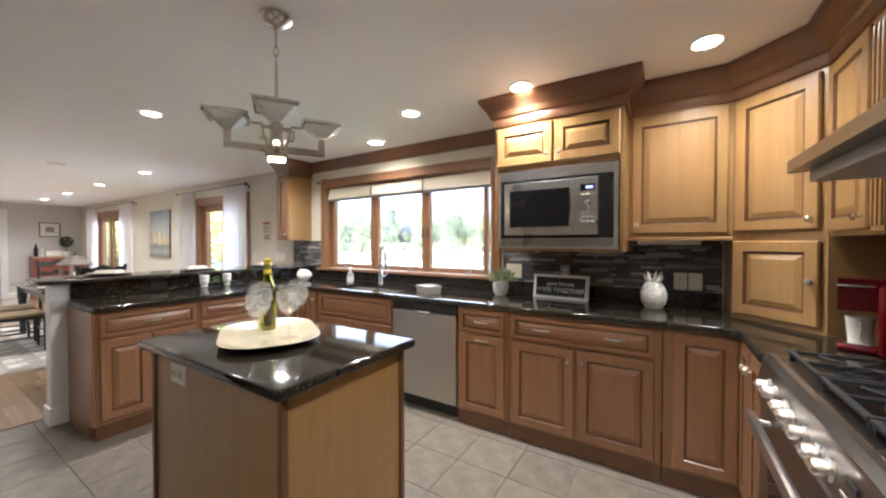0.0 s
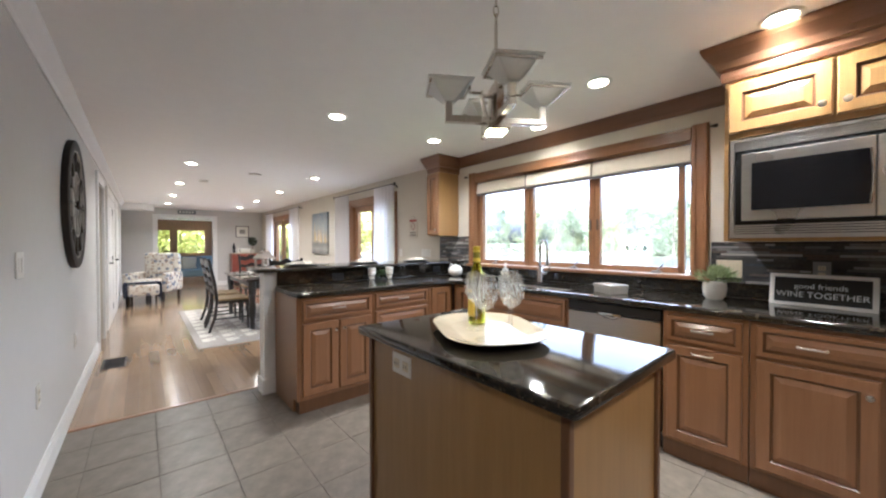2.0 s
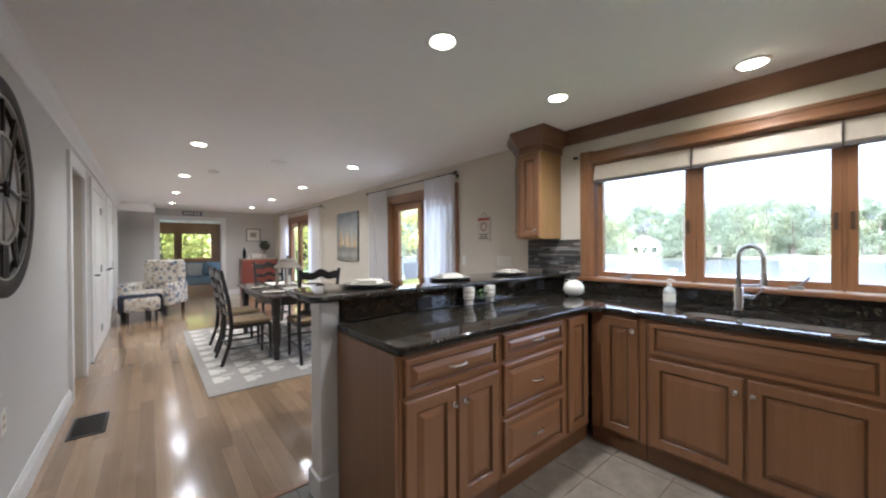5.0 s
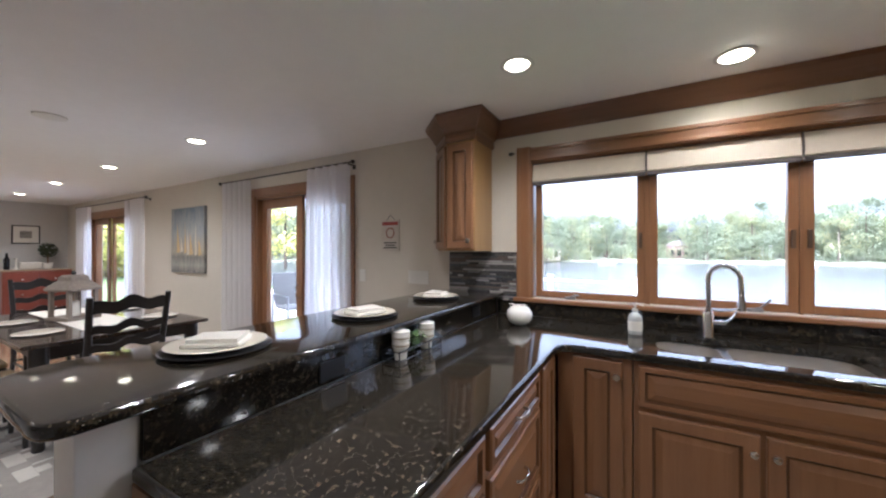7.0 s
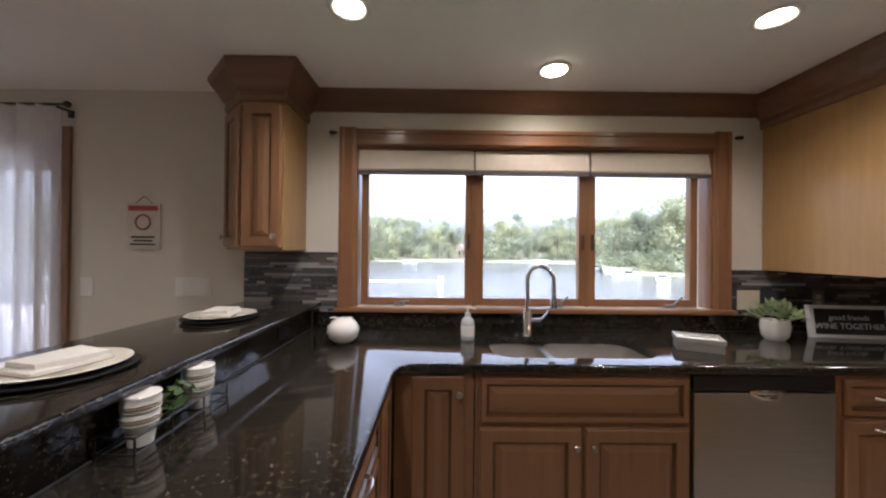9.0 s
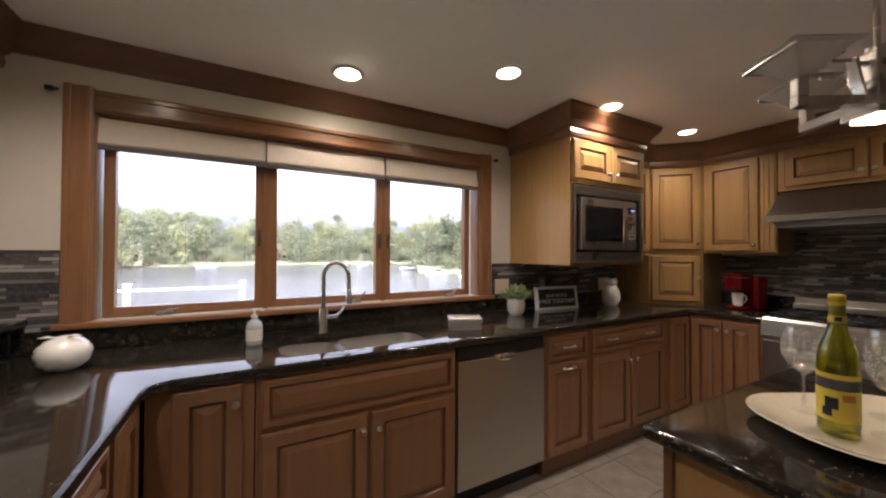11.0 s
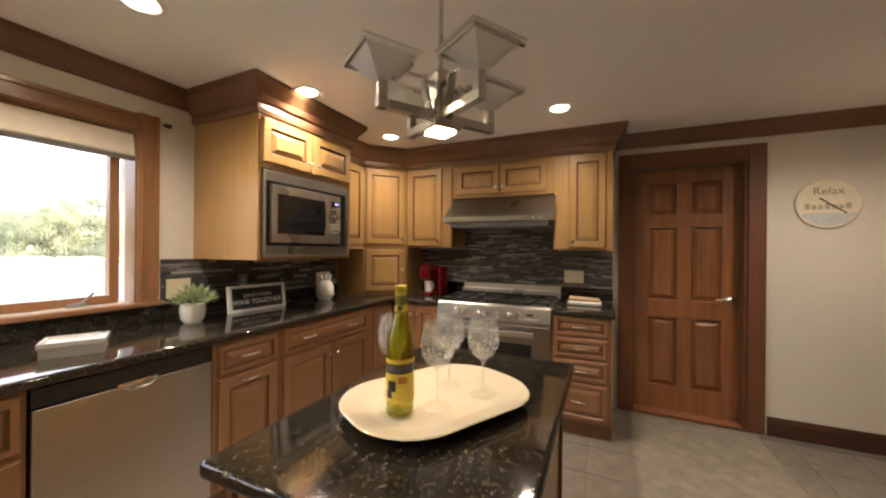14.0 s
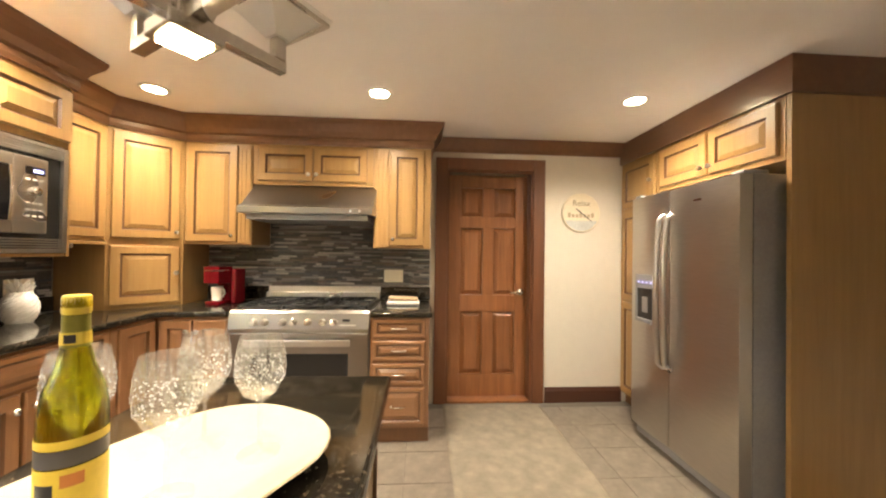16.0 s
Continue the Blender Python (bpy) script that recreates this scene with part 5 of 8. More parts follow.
def wall_plate(m, w, h, label, gangs, kind="switch", mat=None):
    """A cover plate facing -y with rockers or sockets."""
    p = thing("wall_plate", m, label, "light switch" if kind == "switch" else "outlet")
    body = part("cover", boxes((-w / 2, w / 2, -0.006, -0.0005, -h / 2, h / 2), bevel=0.002), mat or WHITE_PLASTIC, p)
    for i in range(gangs):
        x = (i - (gangs - 1) / 2) * 0.046
        if kind == "switch":
            part("rocker", boxes((x - 0.016, x + 0.016, -0.009, -0.0065, -0.033, 0.033), bevel=0.0015), mat or WHITE_PLASTIC, p)
        else:
            for dz in (-0.02, 0.02):
                o = part("socket", boxes((x - 0.016, x + 0.016, -0.008, -0.0065, dz - 0.014, dz + 0.014), bevel=0.001), IVORY, p)
                for dx in (-0.006, 0.006):
                    part("slot", boxes((x + dx - 0.001, x + dx + 0.001, -0.009, -0.0082, dz - 0.006, dz + 0.006)), BLACK_PLASTIC, o)


wall_plate(pose(-0.905, WY - 0.001, 1.105), 0.14, 0.12, "ivory double switch plate beside the window", 2, mat=IVORY)
wall_plate(pose(-0.47, WY - 0.001, 1.11), 0.075, 0.115, "grey outlet plate in the backsplash", 1, "outlet", GREY_METAL)
wall_plate(pose(0.305, WY - 0.001, 1.08), 0.078, 0.118, "ivory outlet plate in the backsplash", 1, "outlet", IVORY)
wall_plate(pose(0.39, WY - 0.001, 1.08), 0.078, 0.118, "ivory switch plate in the backsplash", 1, mat=IVORY)
wall_plate(pose(RX - 0.001, 0.657, 1.125, 0, 0, -90), 0.165, 0.11, "ivory triple switch plate beside the range", 3, mat=IVORY)
wall_plate(pose(-2.75, KY + 0.001, 1.187, 0, 0, 180), 0.12, 0.115, "white double switch plate on the hall wall", 2)
wall_plate(pose(-3.06, KY + 0.001, 0.50, 0, 0, 180), 0.075, 0.115, "white outlet plate low on the hall wall", 1, "outlet")
wall_plate(pose(-4.36, KY + 0.001, 0.52, 0, 0, 180), 0.075, 0.115, "white outlet plate low on the hall wall", 1, "outlet")
wall_plate(pose(-4.95, WY - 0.001, 1.15), 0.075, 0.115, "white switch plate beside the glazed door", 1)
wall_plate(pose(-4.31, WY - 0.001, 1.155), 0.21, 0.115, "white switch plate above the bar end", 4)
wall_plate(pose(-3.581, 1.22, 0.965, 0, 0, 90), 0.115, 0.07, "black outlet in the granite riser", 0, "outlet", BLACK_PLASTIC)
wall_plate(pose(-3.581, 2.45, 0.985, 0, 0, 90), 0.115, 0.07, "black outlet in the granite riser", 0, "outlet", BLACK_PLASTIC)


# ---- on the window worktop ----
def faucet():
    f = thing("kitchen_faucet", pose(-2.31, 2.70, CT1), "chrome spring kitchen faucet with a side lever", "faucet")
    bm = bmesh.new()
    lathe(bm, [(0.03, 0), (0.03, 0.006), (0.026, 0.012), (0.025, 0.13), (0.019, 0.14)], 20)
    part("body", bm, CHROME, f, soft=True)
    bm = bmesh.new()
    pts = [(0, 0, 0.13), (0, 0, 0.30)] + [(0.062 - 0.062 * math.cos(a), -0.035 + 0.035 * math.cos(a), 0.32 + 0.075 * math.sin(a)) for a in (math.pi * k / 10 for k in range(11))] + [(0.126, -0.072, 0.25)]
    tube(bm, pts, 0.0135, 12)
    part("neck", bm, CHROME, f, soft=True)
    bm = bmesh.new()
    for k in range(9):
        lathe(bm, [(0.015, 0), (0.019, 0.004), (0.015, 0.008)], 14, (0.126, -0.072, 0.17 + 0.0085 * k))
    tube(bm, [(0.126, -0.072, 0.25), (0.127, -0.073, 0.165)], [0.015, 0.02], 14)
    part("spray_head", bm, CHROME, f, soft=True)
    bm = bmesh.new()
    tube(bm, [(0, 0, 0.155), (0.06, -0.035, 0.155), (0.118, -0.068, 0.17)], 0.007, 8)
    part("holder", bm, CHROME, f, soft=True)
    bm = bmesh.new()
    tube(bm, [(0.018, 0, 0.085), (0.075, -0.005, 0.085)], 0.013, 12)
    tube(bm, [(0.07, -0.005, 0.085), (0.1, -0.012, 0.115), (0.118, -0.015, 0.15)], [0.007, 0.006, 0.005], 8)
    part("lever", bm, CHROME, f, soft=True)


faucet()


def soap():
    s = thing("soap_dispenser", pose(-2.657, 2.60, CT1), "clear plastic pump bottle of white hand soap", "soap bottle")
    bm = bmesh.new()
    lathe(bm, [(0.034, 0), (0.036, 0.005), (0.036, 0.09), (0.03, 0.108), (0.014, 0.122), (0.013, 0.13)], 22)
    part("bottle", bm, plain("soap_bottle", (0.62, 0.63, 0.62), 0.15, vary=0.04, bump=0, Transmission_Weight=0.25), s, soft=True)
    bm = bmesh.new()
    rings(bm, [[(0.0368 * math.cos(a), 0.0368 * math.sin(a), z) for a in (2 * math.pi * k / 22 for k in range(22))] for z in (0.02, 0.075)], False, False)
    part("label", bm, WHITE_CERAMIC, s)
    bm = bmesh.new()
    lathe(bm, [(0.015, 0.13), (0.015, 0.142), (0.006, 0.145), (0.006, 0.165), (0.016, 0.167), (0.014, 0.175)], 16)
    tube(bm, [(0, 0, 0.171), (0.02, -0.012, 0.171), (0.04, -0.024, 0.166)], 0.005, 8)
    part("pump", bm, WHITE_PLASTIC, s, soft=True)


soap()

nb = thing("napkin_box", pose(-1.525, 2.44, CT1, 0, 0, -27), "shallow grey napkin box full of white napkins", "napkin holder")
BOX_GREY = plain("silvered_box", (0.42, 0.40, 0.36), 0.3, 0.3)
part("tray", boxes((-0.095, 0.095, -0.07, 0.07, 0, 0.04), bevel=0.003), BOX_GREY, nb)
for dims in ((-0.1, 0.1, -0.075, -0.064, 0.041, 0.064), (-0.1, 0.1, 0.064, 0.075, 0.041, 0.064), (-0.1, -0.089, -0.0635, 0.0635, 0.041, 0.064), (0.089, 0.1, -0.0635, 0.0635, 0.041, 0.064)):
    part("rim", boxes(dims, bevel=0.002), BOX_GREY, nb)
part("napkins", boxes((-0.087, 0.087, -0.062, 0.062, 0.0405, 0.056), bevel=0.004), LINEN, nb)
part("weight", boxes((-0.06, 0.075, -0.006, 0.006, 0.0565, 0.064), bevel=0.003), CHROME, nb)


def potted_plant():
    p = thing("potted_plant", pose(-0.94, 2.645, CT1) @ Matrix.Scale(1.2, 4), "pale green succulent in a small white pot", "potted plant")
    bm = bmesh.new()
    lathe(bm, [(0.036, 0), (0.05, 0.02), (0.056, 0.06), (0.052, 0.092), (0.047, 0.092), (0.045, 0.075), (0.01, 0.074)], 22)
    part("pot", bm, WHITE_CERAMIC, p, soft=True)
    rnd = random.Random(4)
    bm = bmesh.new()
    for k in range(150):
        th, ph = rnd.random() * 6.283, rnd.random() ** 0.6 * 1.5
        r = 0.05 + rnd.random() * 0.045
        base = Vector((r * math.sin(ph) * math.cos(th) * 1.15, r * math.sin(ph) * math.sin(th), 0.09 + r * math.cos(ph) * 0.9))
        d = Vector((math.cos(th) * math.sin(ph), math.sin(th) * math.sin(ph), math.cos(ph) + 0.2)).normalized()
        side = d.cross(Vector((rnd.random() - 0.5, rnd.random() - 0.5, 1))).normalized() * 0.011
        up = d * 0.026
        n = side.cross(d) * 0.35
        vs = [bm.verts.new(base + v) for v in (-up * 0.4, side + n, up, -side + n)]
        bm.faces.new(vs)
    part("foliage", bm, PALE_LEAF, p)


potted_plant()


def wine_sign():
    s = thing("framed_sign", pose(-0.47, 2.68, CT1, -8, 0, -6), "white framed black sign lettered about wine", "sign")
    w, h = 0.42, 0.185
    part("board", boxes((-w / 2 + 0.02, w / 2 - 0.02, -0.004, 0.012, 0.02, h - 0.02)), plain("chalk_black", (0.015, 0.015, 0.016), 0.6), s)
    part("frame", boxes((-w / 2, w / 2, -0.014, 0.016, 0, 0.02), (-w / 2, w / 2, -0.014, 0.016, h - 0.02, h), (-w / 2, -w / 2 + 0.02, -0.014, 0.016, 0.0201, h - 0.0201), (w / 2 - 0.02, w / 2, -0.014, 0.016, 0.0201, h - 0.0201)), WHITE_TRIM, s)
    words("good friends", 0.042, pose(0, -0.0046, 0.115, 90, 0, 0), WHITE_TRIM, s)
    words("WINE TOGETHER", 0.046, pose(0, -0.0046, 0.066, 90, 0, 0), WHITE_TRIM, s)


wine_sign()


def pineapple():
    bm = bmesh.new()
    seg, rows = 22, 12
    outs = []
    for j in range(rows + 1):
        z = j / rows
        r = 0.075 * math.sin(math.pi * (0.16 + 0.72 * z)) ** 0.55
        outs.append([(r * (1 + (0.05 if (i + j) % 2 else -0.03)) * math.cos(2 * math.pi * (i + 0.5 * (j % 2)) / seg), r * (1 + (0.05 if (i + j) % 2 else -0.03)) * math.sin(2 * math.pi * (i + 0.5 * (j % 2)) / seg), 0.17 * z) for i in range(seg)])
    e = thing("pineapple_ornament", pose(0.15, 2.64, CT1), "white ceramic pineapple ornament on the black granite", "ornament")
    rings(bm, outs)
    part("fruit", bm, WHITE_CERAMIC, e)
    for ring, (n, lean, ln) in enumerate(((8, 0.9, 0.05), (7, 0.6, 0.065), (5, 0.25, 0.08))):
        for k in range(n):
            a = 2 * math.pi * (k + 0.5 * ring) / n
            d = Vector((math.cos(a) * lean, math.sin(a) * lean, 1)).normalized()
            bm = bmesh.new()
            tube(bm, [Vector((0.02 * math.cos(a), 0.02 * math.sin(a), 0.165)), Vector((0.02 * math.cos(a), 0.02 * math.sin(a), 0.165)) + d * ln * 0.5, Vector((0.026 * math.cos(a), 0.026 * math.sin(a), 0.165)) + d * ln], [0.012, 0.011, 0.002], 6)
            part("crown_leaf", bm, WHITE_CERAMIC, e)
    return e


pineapple()


def pumpkin():
    bm = bmesh.new()
    seg, rows = 28, 10
    outs = []
    for j in range(rows + 1):
        ph = math.pi * (0.08 + 0.86 * j / rows)
        outs.append([((0.078 * math.sin(ph) * (1 + 0.045 * (1 if (i // 2 + j) % 2 else -1))) * math.cos(2 * math.pi * i / seg), (0.078 * math.sin(ph) * (1 + 0.045 * (1 if (i // 2 + j) % 2 else -1))) * math.sin(2 * math.pi * i / seg), 0.065 - 0.067 * math.cos(ph)) for i in range(seg)])
    rings(bm, outs)
    for s in (-1, 1):
        tube(bm, [(0.01 * s, -0.01, 0.125), (0.035 * s, -0.03, 0.135), (0.06 * s, -0.035, 0.134)], [0.004, 0.013, 0.002], 6, 0.4)
    return single("round_ornament", bm, WHITE_CERAMIC, "round carved white ceramic ornament on the worktop", "ornament", pose(-3.30, 2.50, CT1), soft=True)


pumpkin()


CUP_BAND = plain("tan_cup_band", (0.42, 0.33, 0.22), 0.4)


def cup_caddy():
    c = thing("cup_caddy", pose(-3.53, 1.66, CT1, 0, 0, 90), "black wire caddy with two white stacked cups and greenery", "caddy")
    bm = bmesh.new()
    for z in (0.012, 0.05):
        tube(bm, [(-0.17, -0.045, z), (0.17, -0.045, z), (0.17, 0.045, z), (-0.17, 0.045, z), (-0.17, -0.045, z)], 0.003, 6)
    for x in (-0.17, -0.06, 0.06, 0.17):
        tube(bm, [(x, -0.045, 0.0), (x, -0.045, 0.05)], 0.003, 6)
        tube(bm, [(x, 0.045, 0.0), (x, 0.045, 0.05)], 0.003, 6)
    part("wire_frame", bm, BLACK_PLASTIC, c)
    for x in (-0.10, 0.105):
        bm = bmesh.new()
        prof = [(0.026, 0.003), (0.032, 0.05)]
        for k in range(4):
            prof += [(0.038 + 0.001 * k, 0.055 + 0.016 * k), (0.036 + 0.001 * k, 0.067 + 0.016 * k)]
        prof += [(0.041, 0.122), (0.039, 0.1245), (0.008, 0.125)]
        lathe(bm, prof, 22, (x, 0, 0))
        cup = part("cup", bm, WHITE_CERAMIC, c, soft=True)
        for z, r in ((0.035, 0.0305), (0.061, 0.0388), (0.093, 0.0408)):
            bm = bmesh.new()
            lathe(bm, [(r, z), (r + 0.0012, z + 0.003), (r + 0.0008, z + 0.006)], 22, (x, 0, 0), cap=False)
            part("stripe", bm, CUP_BAND, cup)
    rnd = random.Random(8)
    bm = bmesh.new()
    for k in range(60):
        base = Vector((rnd.uniform(-0.05, 0.05), rnd.uniform(-0.03, 0.03), rnd.uniform(0.03, 0.1)))
        d = Vector((rnd.uniform(-1, 1), rnd.uniform(-1, 1), rnd.uniform(0, 1))).normalized()
        s = d.cross(Vector((0, 0, 1))).normalized() * 0.009
        bm.faces.new([bm.verts.new(base + v) for v in (-d * 0.018, s, d * 0.018, -s)])
    part("greenery", bm, LEAF, c)


cup_caddy()


# ---- island tray ----
def tray():
    def ring(w, d, r, z):
        return [(x, y, z) for x, y in [*arc(w - r, -d + r, r, -90, 0, 7), *arc(w - r, d - r, r, 0, 90, 7), *arc(-w + r, d - r, r, 90, 180, 7), *arc(-w + r, -d + r, r, 180, 270, 7)]]
    bm = bmesh.new()
    rings(bm, [ring(0.20, 0.115, 0.10, 0.0), ring(0.215, 0.13, 0.11, 0.004), ring(0.275, 0.19, 0.16, 0.026), ring(0.287, 0.202, 0.17, 0.031), ring(0.284, 0.199, 0.168, 0.034), ring(0.262, 0.177, 0.15, 0.029), ring(0.215, 0.13, 0.11, 0.013), ring(0.20, 0.115, 0.1, 0.011)])
    bmesh.ops.scale(bm, vec=(0.95, 0.985, 1.0), verts=bm.verts)
    return single("serving_tray", bm, TRAY_GLAZE, "large oval ivory porcelain serving tray on the island", "tray", pose(-1.306, 0.845, CT1 + 0.0005, 0, 0, -29), soft=True)


tray()
TZ = CT1 + 0.0125


def bottle():
    b = thing("wine_bottle", pose(-1.418, 0.905, TZ + 0.001, 0, 0, 200) @ Matrix.Diagonal((0.97, 0.97, 1.07, 1)), "olive green glass bottle of white wine with a yellow label", "wine bottle")
    prof = [(0.02, 0.008), (0.034, 0.0), (0.0385, 0.006), (0.0385, 0.165), (0.034, 0.195), (0.022, 0.225), (0.016, 0.25), (0.0145, 0.30), (0.0165, 0.302), (0.0165, 0.315), (0.0115, 0.315), (0.0115, 0.25), (0.018, 0.222), (0.031, 0.193), (0.0355, 0.165), (0.0355, 0.012), (0.01, 0.014)]
    bm = bmesh.new()
    lathe(bm, prof, 36)
    part("glass", bm, OLIVE_GLASS, b, soft=True)
    def band(z0, z1, r, a0, a1, mat, name, r1=None):
        bm = bmesh.new()
        n = 24
        lo = [bm.verts.new((r * math.cos(a), r * math.sin(a), z0)) for a in (radians(a0 + (a1 - a0) * k / n) for k in range(n + 1))]
        hi = [bm.verts.new(((r1 or r) * math.cos(a), (r1 or r) * math.sin(a), z1)) for a in (radians(a0 + (a1 - a0) * k / n) for k in range(n + 1))]
        for k in range(n):
            bm.faces.new((lo[k], lo[k + 1], hi[k + 1], hi[k]))
        return part(name, bm, mat, b, soft=True)
    yellow = plain("yellow_label", (0.62, 0.47, 0.05), 0.5, vary=0.12)
    lab = band(0.035, 0.105, 0.0392, -100, 100, yellow, "label")
    band(0.107, 0.128, 0.0392, -100, 100, plain("grey_label", (0.07, 0.065, 0.06), 0.5), "label")
    band(0.129, 0.14, 0.0392, -100, 100, yellow, "label")
    band(0.062, 0.088, 0.0396, -42, -6, BLACK_PLASTIC, "printed_shape")
    band(0.045, 0.064, 0.0396, -50, -22, BLACK_PLASTIC, "printed_shape")
    band(0.082, 0.098, 0.0396, 4, 40, plain("rust_print", (0.45, 0.16, 0.03), 0.5), "printed_bar")
    bm = bmesh.new()
    lathe(bm, [(0.0168, 0.250), (0.0158, 0.27), (0.0154, 0.292)], 24, cap=False)
    part("foil", bm, plain("olive_foil", (0.20, 0.19, 0.03), 0.3, 0.4), b, soft=True)
    bm = bmesh.new()
    lathe(bm, [(0.0154, 0.2925), (0.0163, 0.296), (0.0166, 0.314), (0.015, 0.3172), (0.004, 0.3178)], 24)
    part("cap", bm, plain("yellow_cap", (0.62, 0.48, 0.05), 0.4), b, soft=True)
    bm = bmesh.new()
    lathe(bm, [(0.0174, 0.254), (0.0168, 0.270)], 24, cap=False)
    part("neck_band", bm, yellow, b)
    band(0.2565, 0.2675, 0.0178, -22, 22, BLACK_PLASTIC, "emblem")


bottle()


def wine_glass(m, first=[]):
    if first:
        return copy_thing(first[0], m)
    g = thing("wine_glass", m, "clear stemmed wine glass with etched dots", "wine glass", "wine glasses on the tray")
    bm = bmesh.new()
    prof = [(0.037, 0.0), (0.037, 0.0011), (0.009, 0.0035), (0.0042, 0.010), (0.0036, 0.085), (0.008, 0.095), (0.03, 0.112), (0.0425, 0.14), (0.0445, 0.162), (0.041, 0.192), (0.036, 0.217), (0.0348, 0.217), (0.0398, 0.192), (0.0433, 0.162), (0.0413, 0.141), (0.029, 0.1137), (0.006, 0.0995)]
    lathe(bm, prof, 36)
    bmesh.ops.scale(bm, vec=(1.08, 1.08, 1.08), verts=bm.verts)
    part("glass", bm, WINE_GLASS, g, soft=True).visible_shadow = False
    bm = bmesh.new()
    rnd = random.Random(3)
    for k in range(420):
        z = rnd.uniform(0.132, 0.192)
        r = np.interp(z, [0.13, 0.14, 0.162, 0.192, 0.217], [0.039, 0.0425, 0.0445, 0.041, 0.036]) + 0.0003
        a = rnd.random() * 6.283
        s = rnd.uniform(0.0009, 0.0022)
        c0, t0 = Vector((r * math.cos(a), r * math.sin(a), z)), Vector((-math.sin(a), math.cos(a), 0))
        bm.faces.new([bm.verts.new(c0 + s * (math.cos(q) * t0 + math.sin(q) * Vector((0, 0, 1)))) for q in (6.283 * i / 6 for i in range(6))])
    bmesh.ops.scale(bm, vec=(1.08, 1.08, 1.08), verts=bm.verts)
    part("etched_dots", bm, ETCHED, g).visible_shadow = False
    first.append(g)
    return g


for gx, gy in ((-1.312, 0.995), (-1.345, 0.828), (-1.19, 0.86), (-1.215, 0.738)):
    wine_glass(pose(gx, gy, TZ + 0.001, 0, 0, gx * 900))


# ---- coffee corner and right worktop ----
def coffee_maker():
    c = thing("coffee_maker", pose(0.905, 1.97, CT1, 0, 0, -105), "glossy red single-cup coffee maker", "coffee maker")
    bm = bmesh.new()
    cushion(bm, -0.07, 0.07, 0.02, 0.12, 0.0, 0.27, 0.03)
    cushion(bm, -0.068, 0.068, -0.1, 0.03, 0.165, 0.29, 0.03)
    part("body", bm, RED_PLASTIC, c, soft=True)
    bm = bmesh.new()
    cushion(bm, -0.06, 0.06, -0.1, 0.03, 0.0, 0.028, 0.011)
    part("drip_base", bm, RED_PLASTIC, c, soft=True)
    part("drip_grid", boxes((-0.045, 0.045, -0.085, 0.01, 0.0282, 0.034), bevel=0.002), CHROME, c)
    bm = bmesh.new()
    cushion(bm, -0.071, 0.071, -0.104, 0.0, 0.256, 0.268, 0.005)
    part("chrome_band", bm, CHROME, c, soft=True)
    bm = bmesh.new()
    cushion(bm, 0.075, 0.12, 0.0, 0.12, 0.0, 0.275, 0.02)
    part("water_tank", bm, RED_PLASTIC, c, soft=True)
    m = thing("mug", pose(0.87, 1.985, CT1 + 0.0345, 0, 0, -105), "white mug on the coffee maker's drip tray", "mug")
    bm = bmesh.new()
    lathe(bm, [(0.032, 0), (0.041, 0.1), (0.038, 0.1), (0.03, 0.008)], 24)
    part("cup", bm, WHITE_CERAMIC, m, soft=True)
    bm = bmesh.new()
    tube(bm, [(0.036, 0, 0.08), (0.06, 0, 0.082), (0.068, 0, 0.055), (0.055, 0, 0.03), (0.034, 0, 0.024)], 0.005, 8)
    part("handle", bm, WHITE_CERAMIC, m, soft=True)


coffee_maker()

bx = thing("bread_box", pose(0.90, 0.555, CT1, 0, 0, -90), "folded white towels beside the range", "towels")
bm = bmesh.new()
cushion(bm, -0.13, 0.13, -0.07, 0.07, 0, 0.035, 0.015)
part("towel", bm, LINEN, bx, soft=True)
bm = bmesh.new()
cushion(bm, -0.12, 0.115, -0.06, 0.06, 0.0355, 0.062, 0.012)
bm.transform(pose(0, 0, 0, 0, 3, 4))
part("towel", bm, plain("tan_towel", (0.5, 0.36, 0.22), 0.9, grain=200, bump=0.4), bx, soft=True)


# ---- clocks ----
def round_wall_clock():
    c = thing("wall_clock", pose(RX - 0.001, -1.03, 1.715, 0, 0, -90), "round cream wall clock with a painted shoreline", "clock")
    bm = bmesh.new()
    lathe(bm, [(0.178, 0), (0.178, 0.012), (0.17, 0.018), (0.004, 0.018)], 48)
    bm.transform(pose(0, 0, 0, 90, 0, 0))
    part("face", bm, plain("clock_cream", (0.72, 0.64, 0.48), 0.6), c)
    bm = bmesh.new()
    pts = arc(0, 0, 0.165, 205, 335, 16)
    bm.faces.new([bm.verts.new((x, -0.0186, z)) for x, z in pts])
    part("painted_water", bm, plain("painted_water", (0.50, 0.52, 0.50), 0.6, vary=0.2), c)
    words("Relax", 0.075, pose(0, -0.0188, 0.085, 90, 0, 0), plain("clock_brown", (0.26, 0.2, 0.12), 0.6), c)
    bm = bmesh.new()
    for k in range(7):
        box(bm, -0.125 + 0.036 * k, -0.098 + 0.036 * k, -0.0196, -0.0187, -0.042, -0.012 + 0.012 * (k % 3 == 0))
    part("lettering_bars", bm, plain("clock_tan", (0.42, 0.34, 0.22), 0.6), c)
    for a, ln, w in ((-38, 0.12, 0.004), (142, 0.06, 0.005)):
        bm = boxes((0, ln, -0.022, -0.0205, -w, w))
        bm.transform(pose(0, 0, 0, 0, -a, 0))
        part("clock_hand", bm, BLACK_PLASTIC, c)


round_wall_clock()


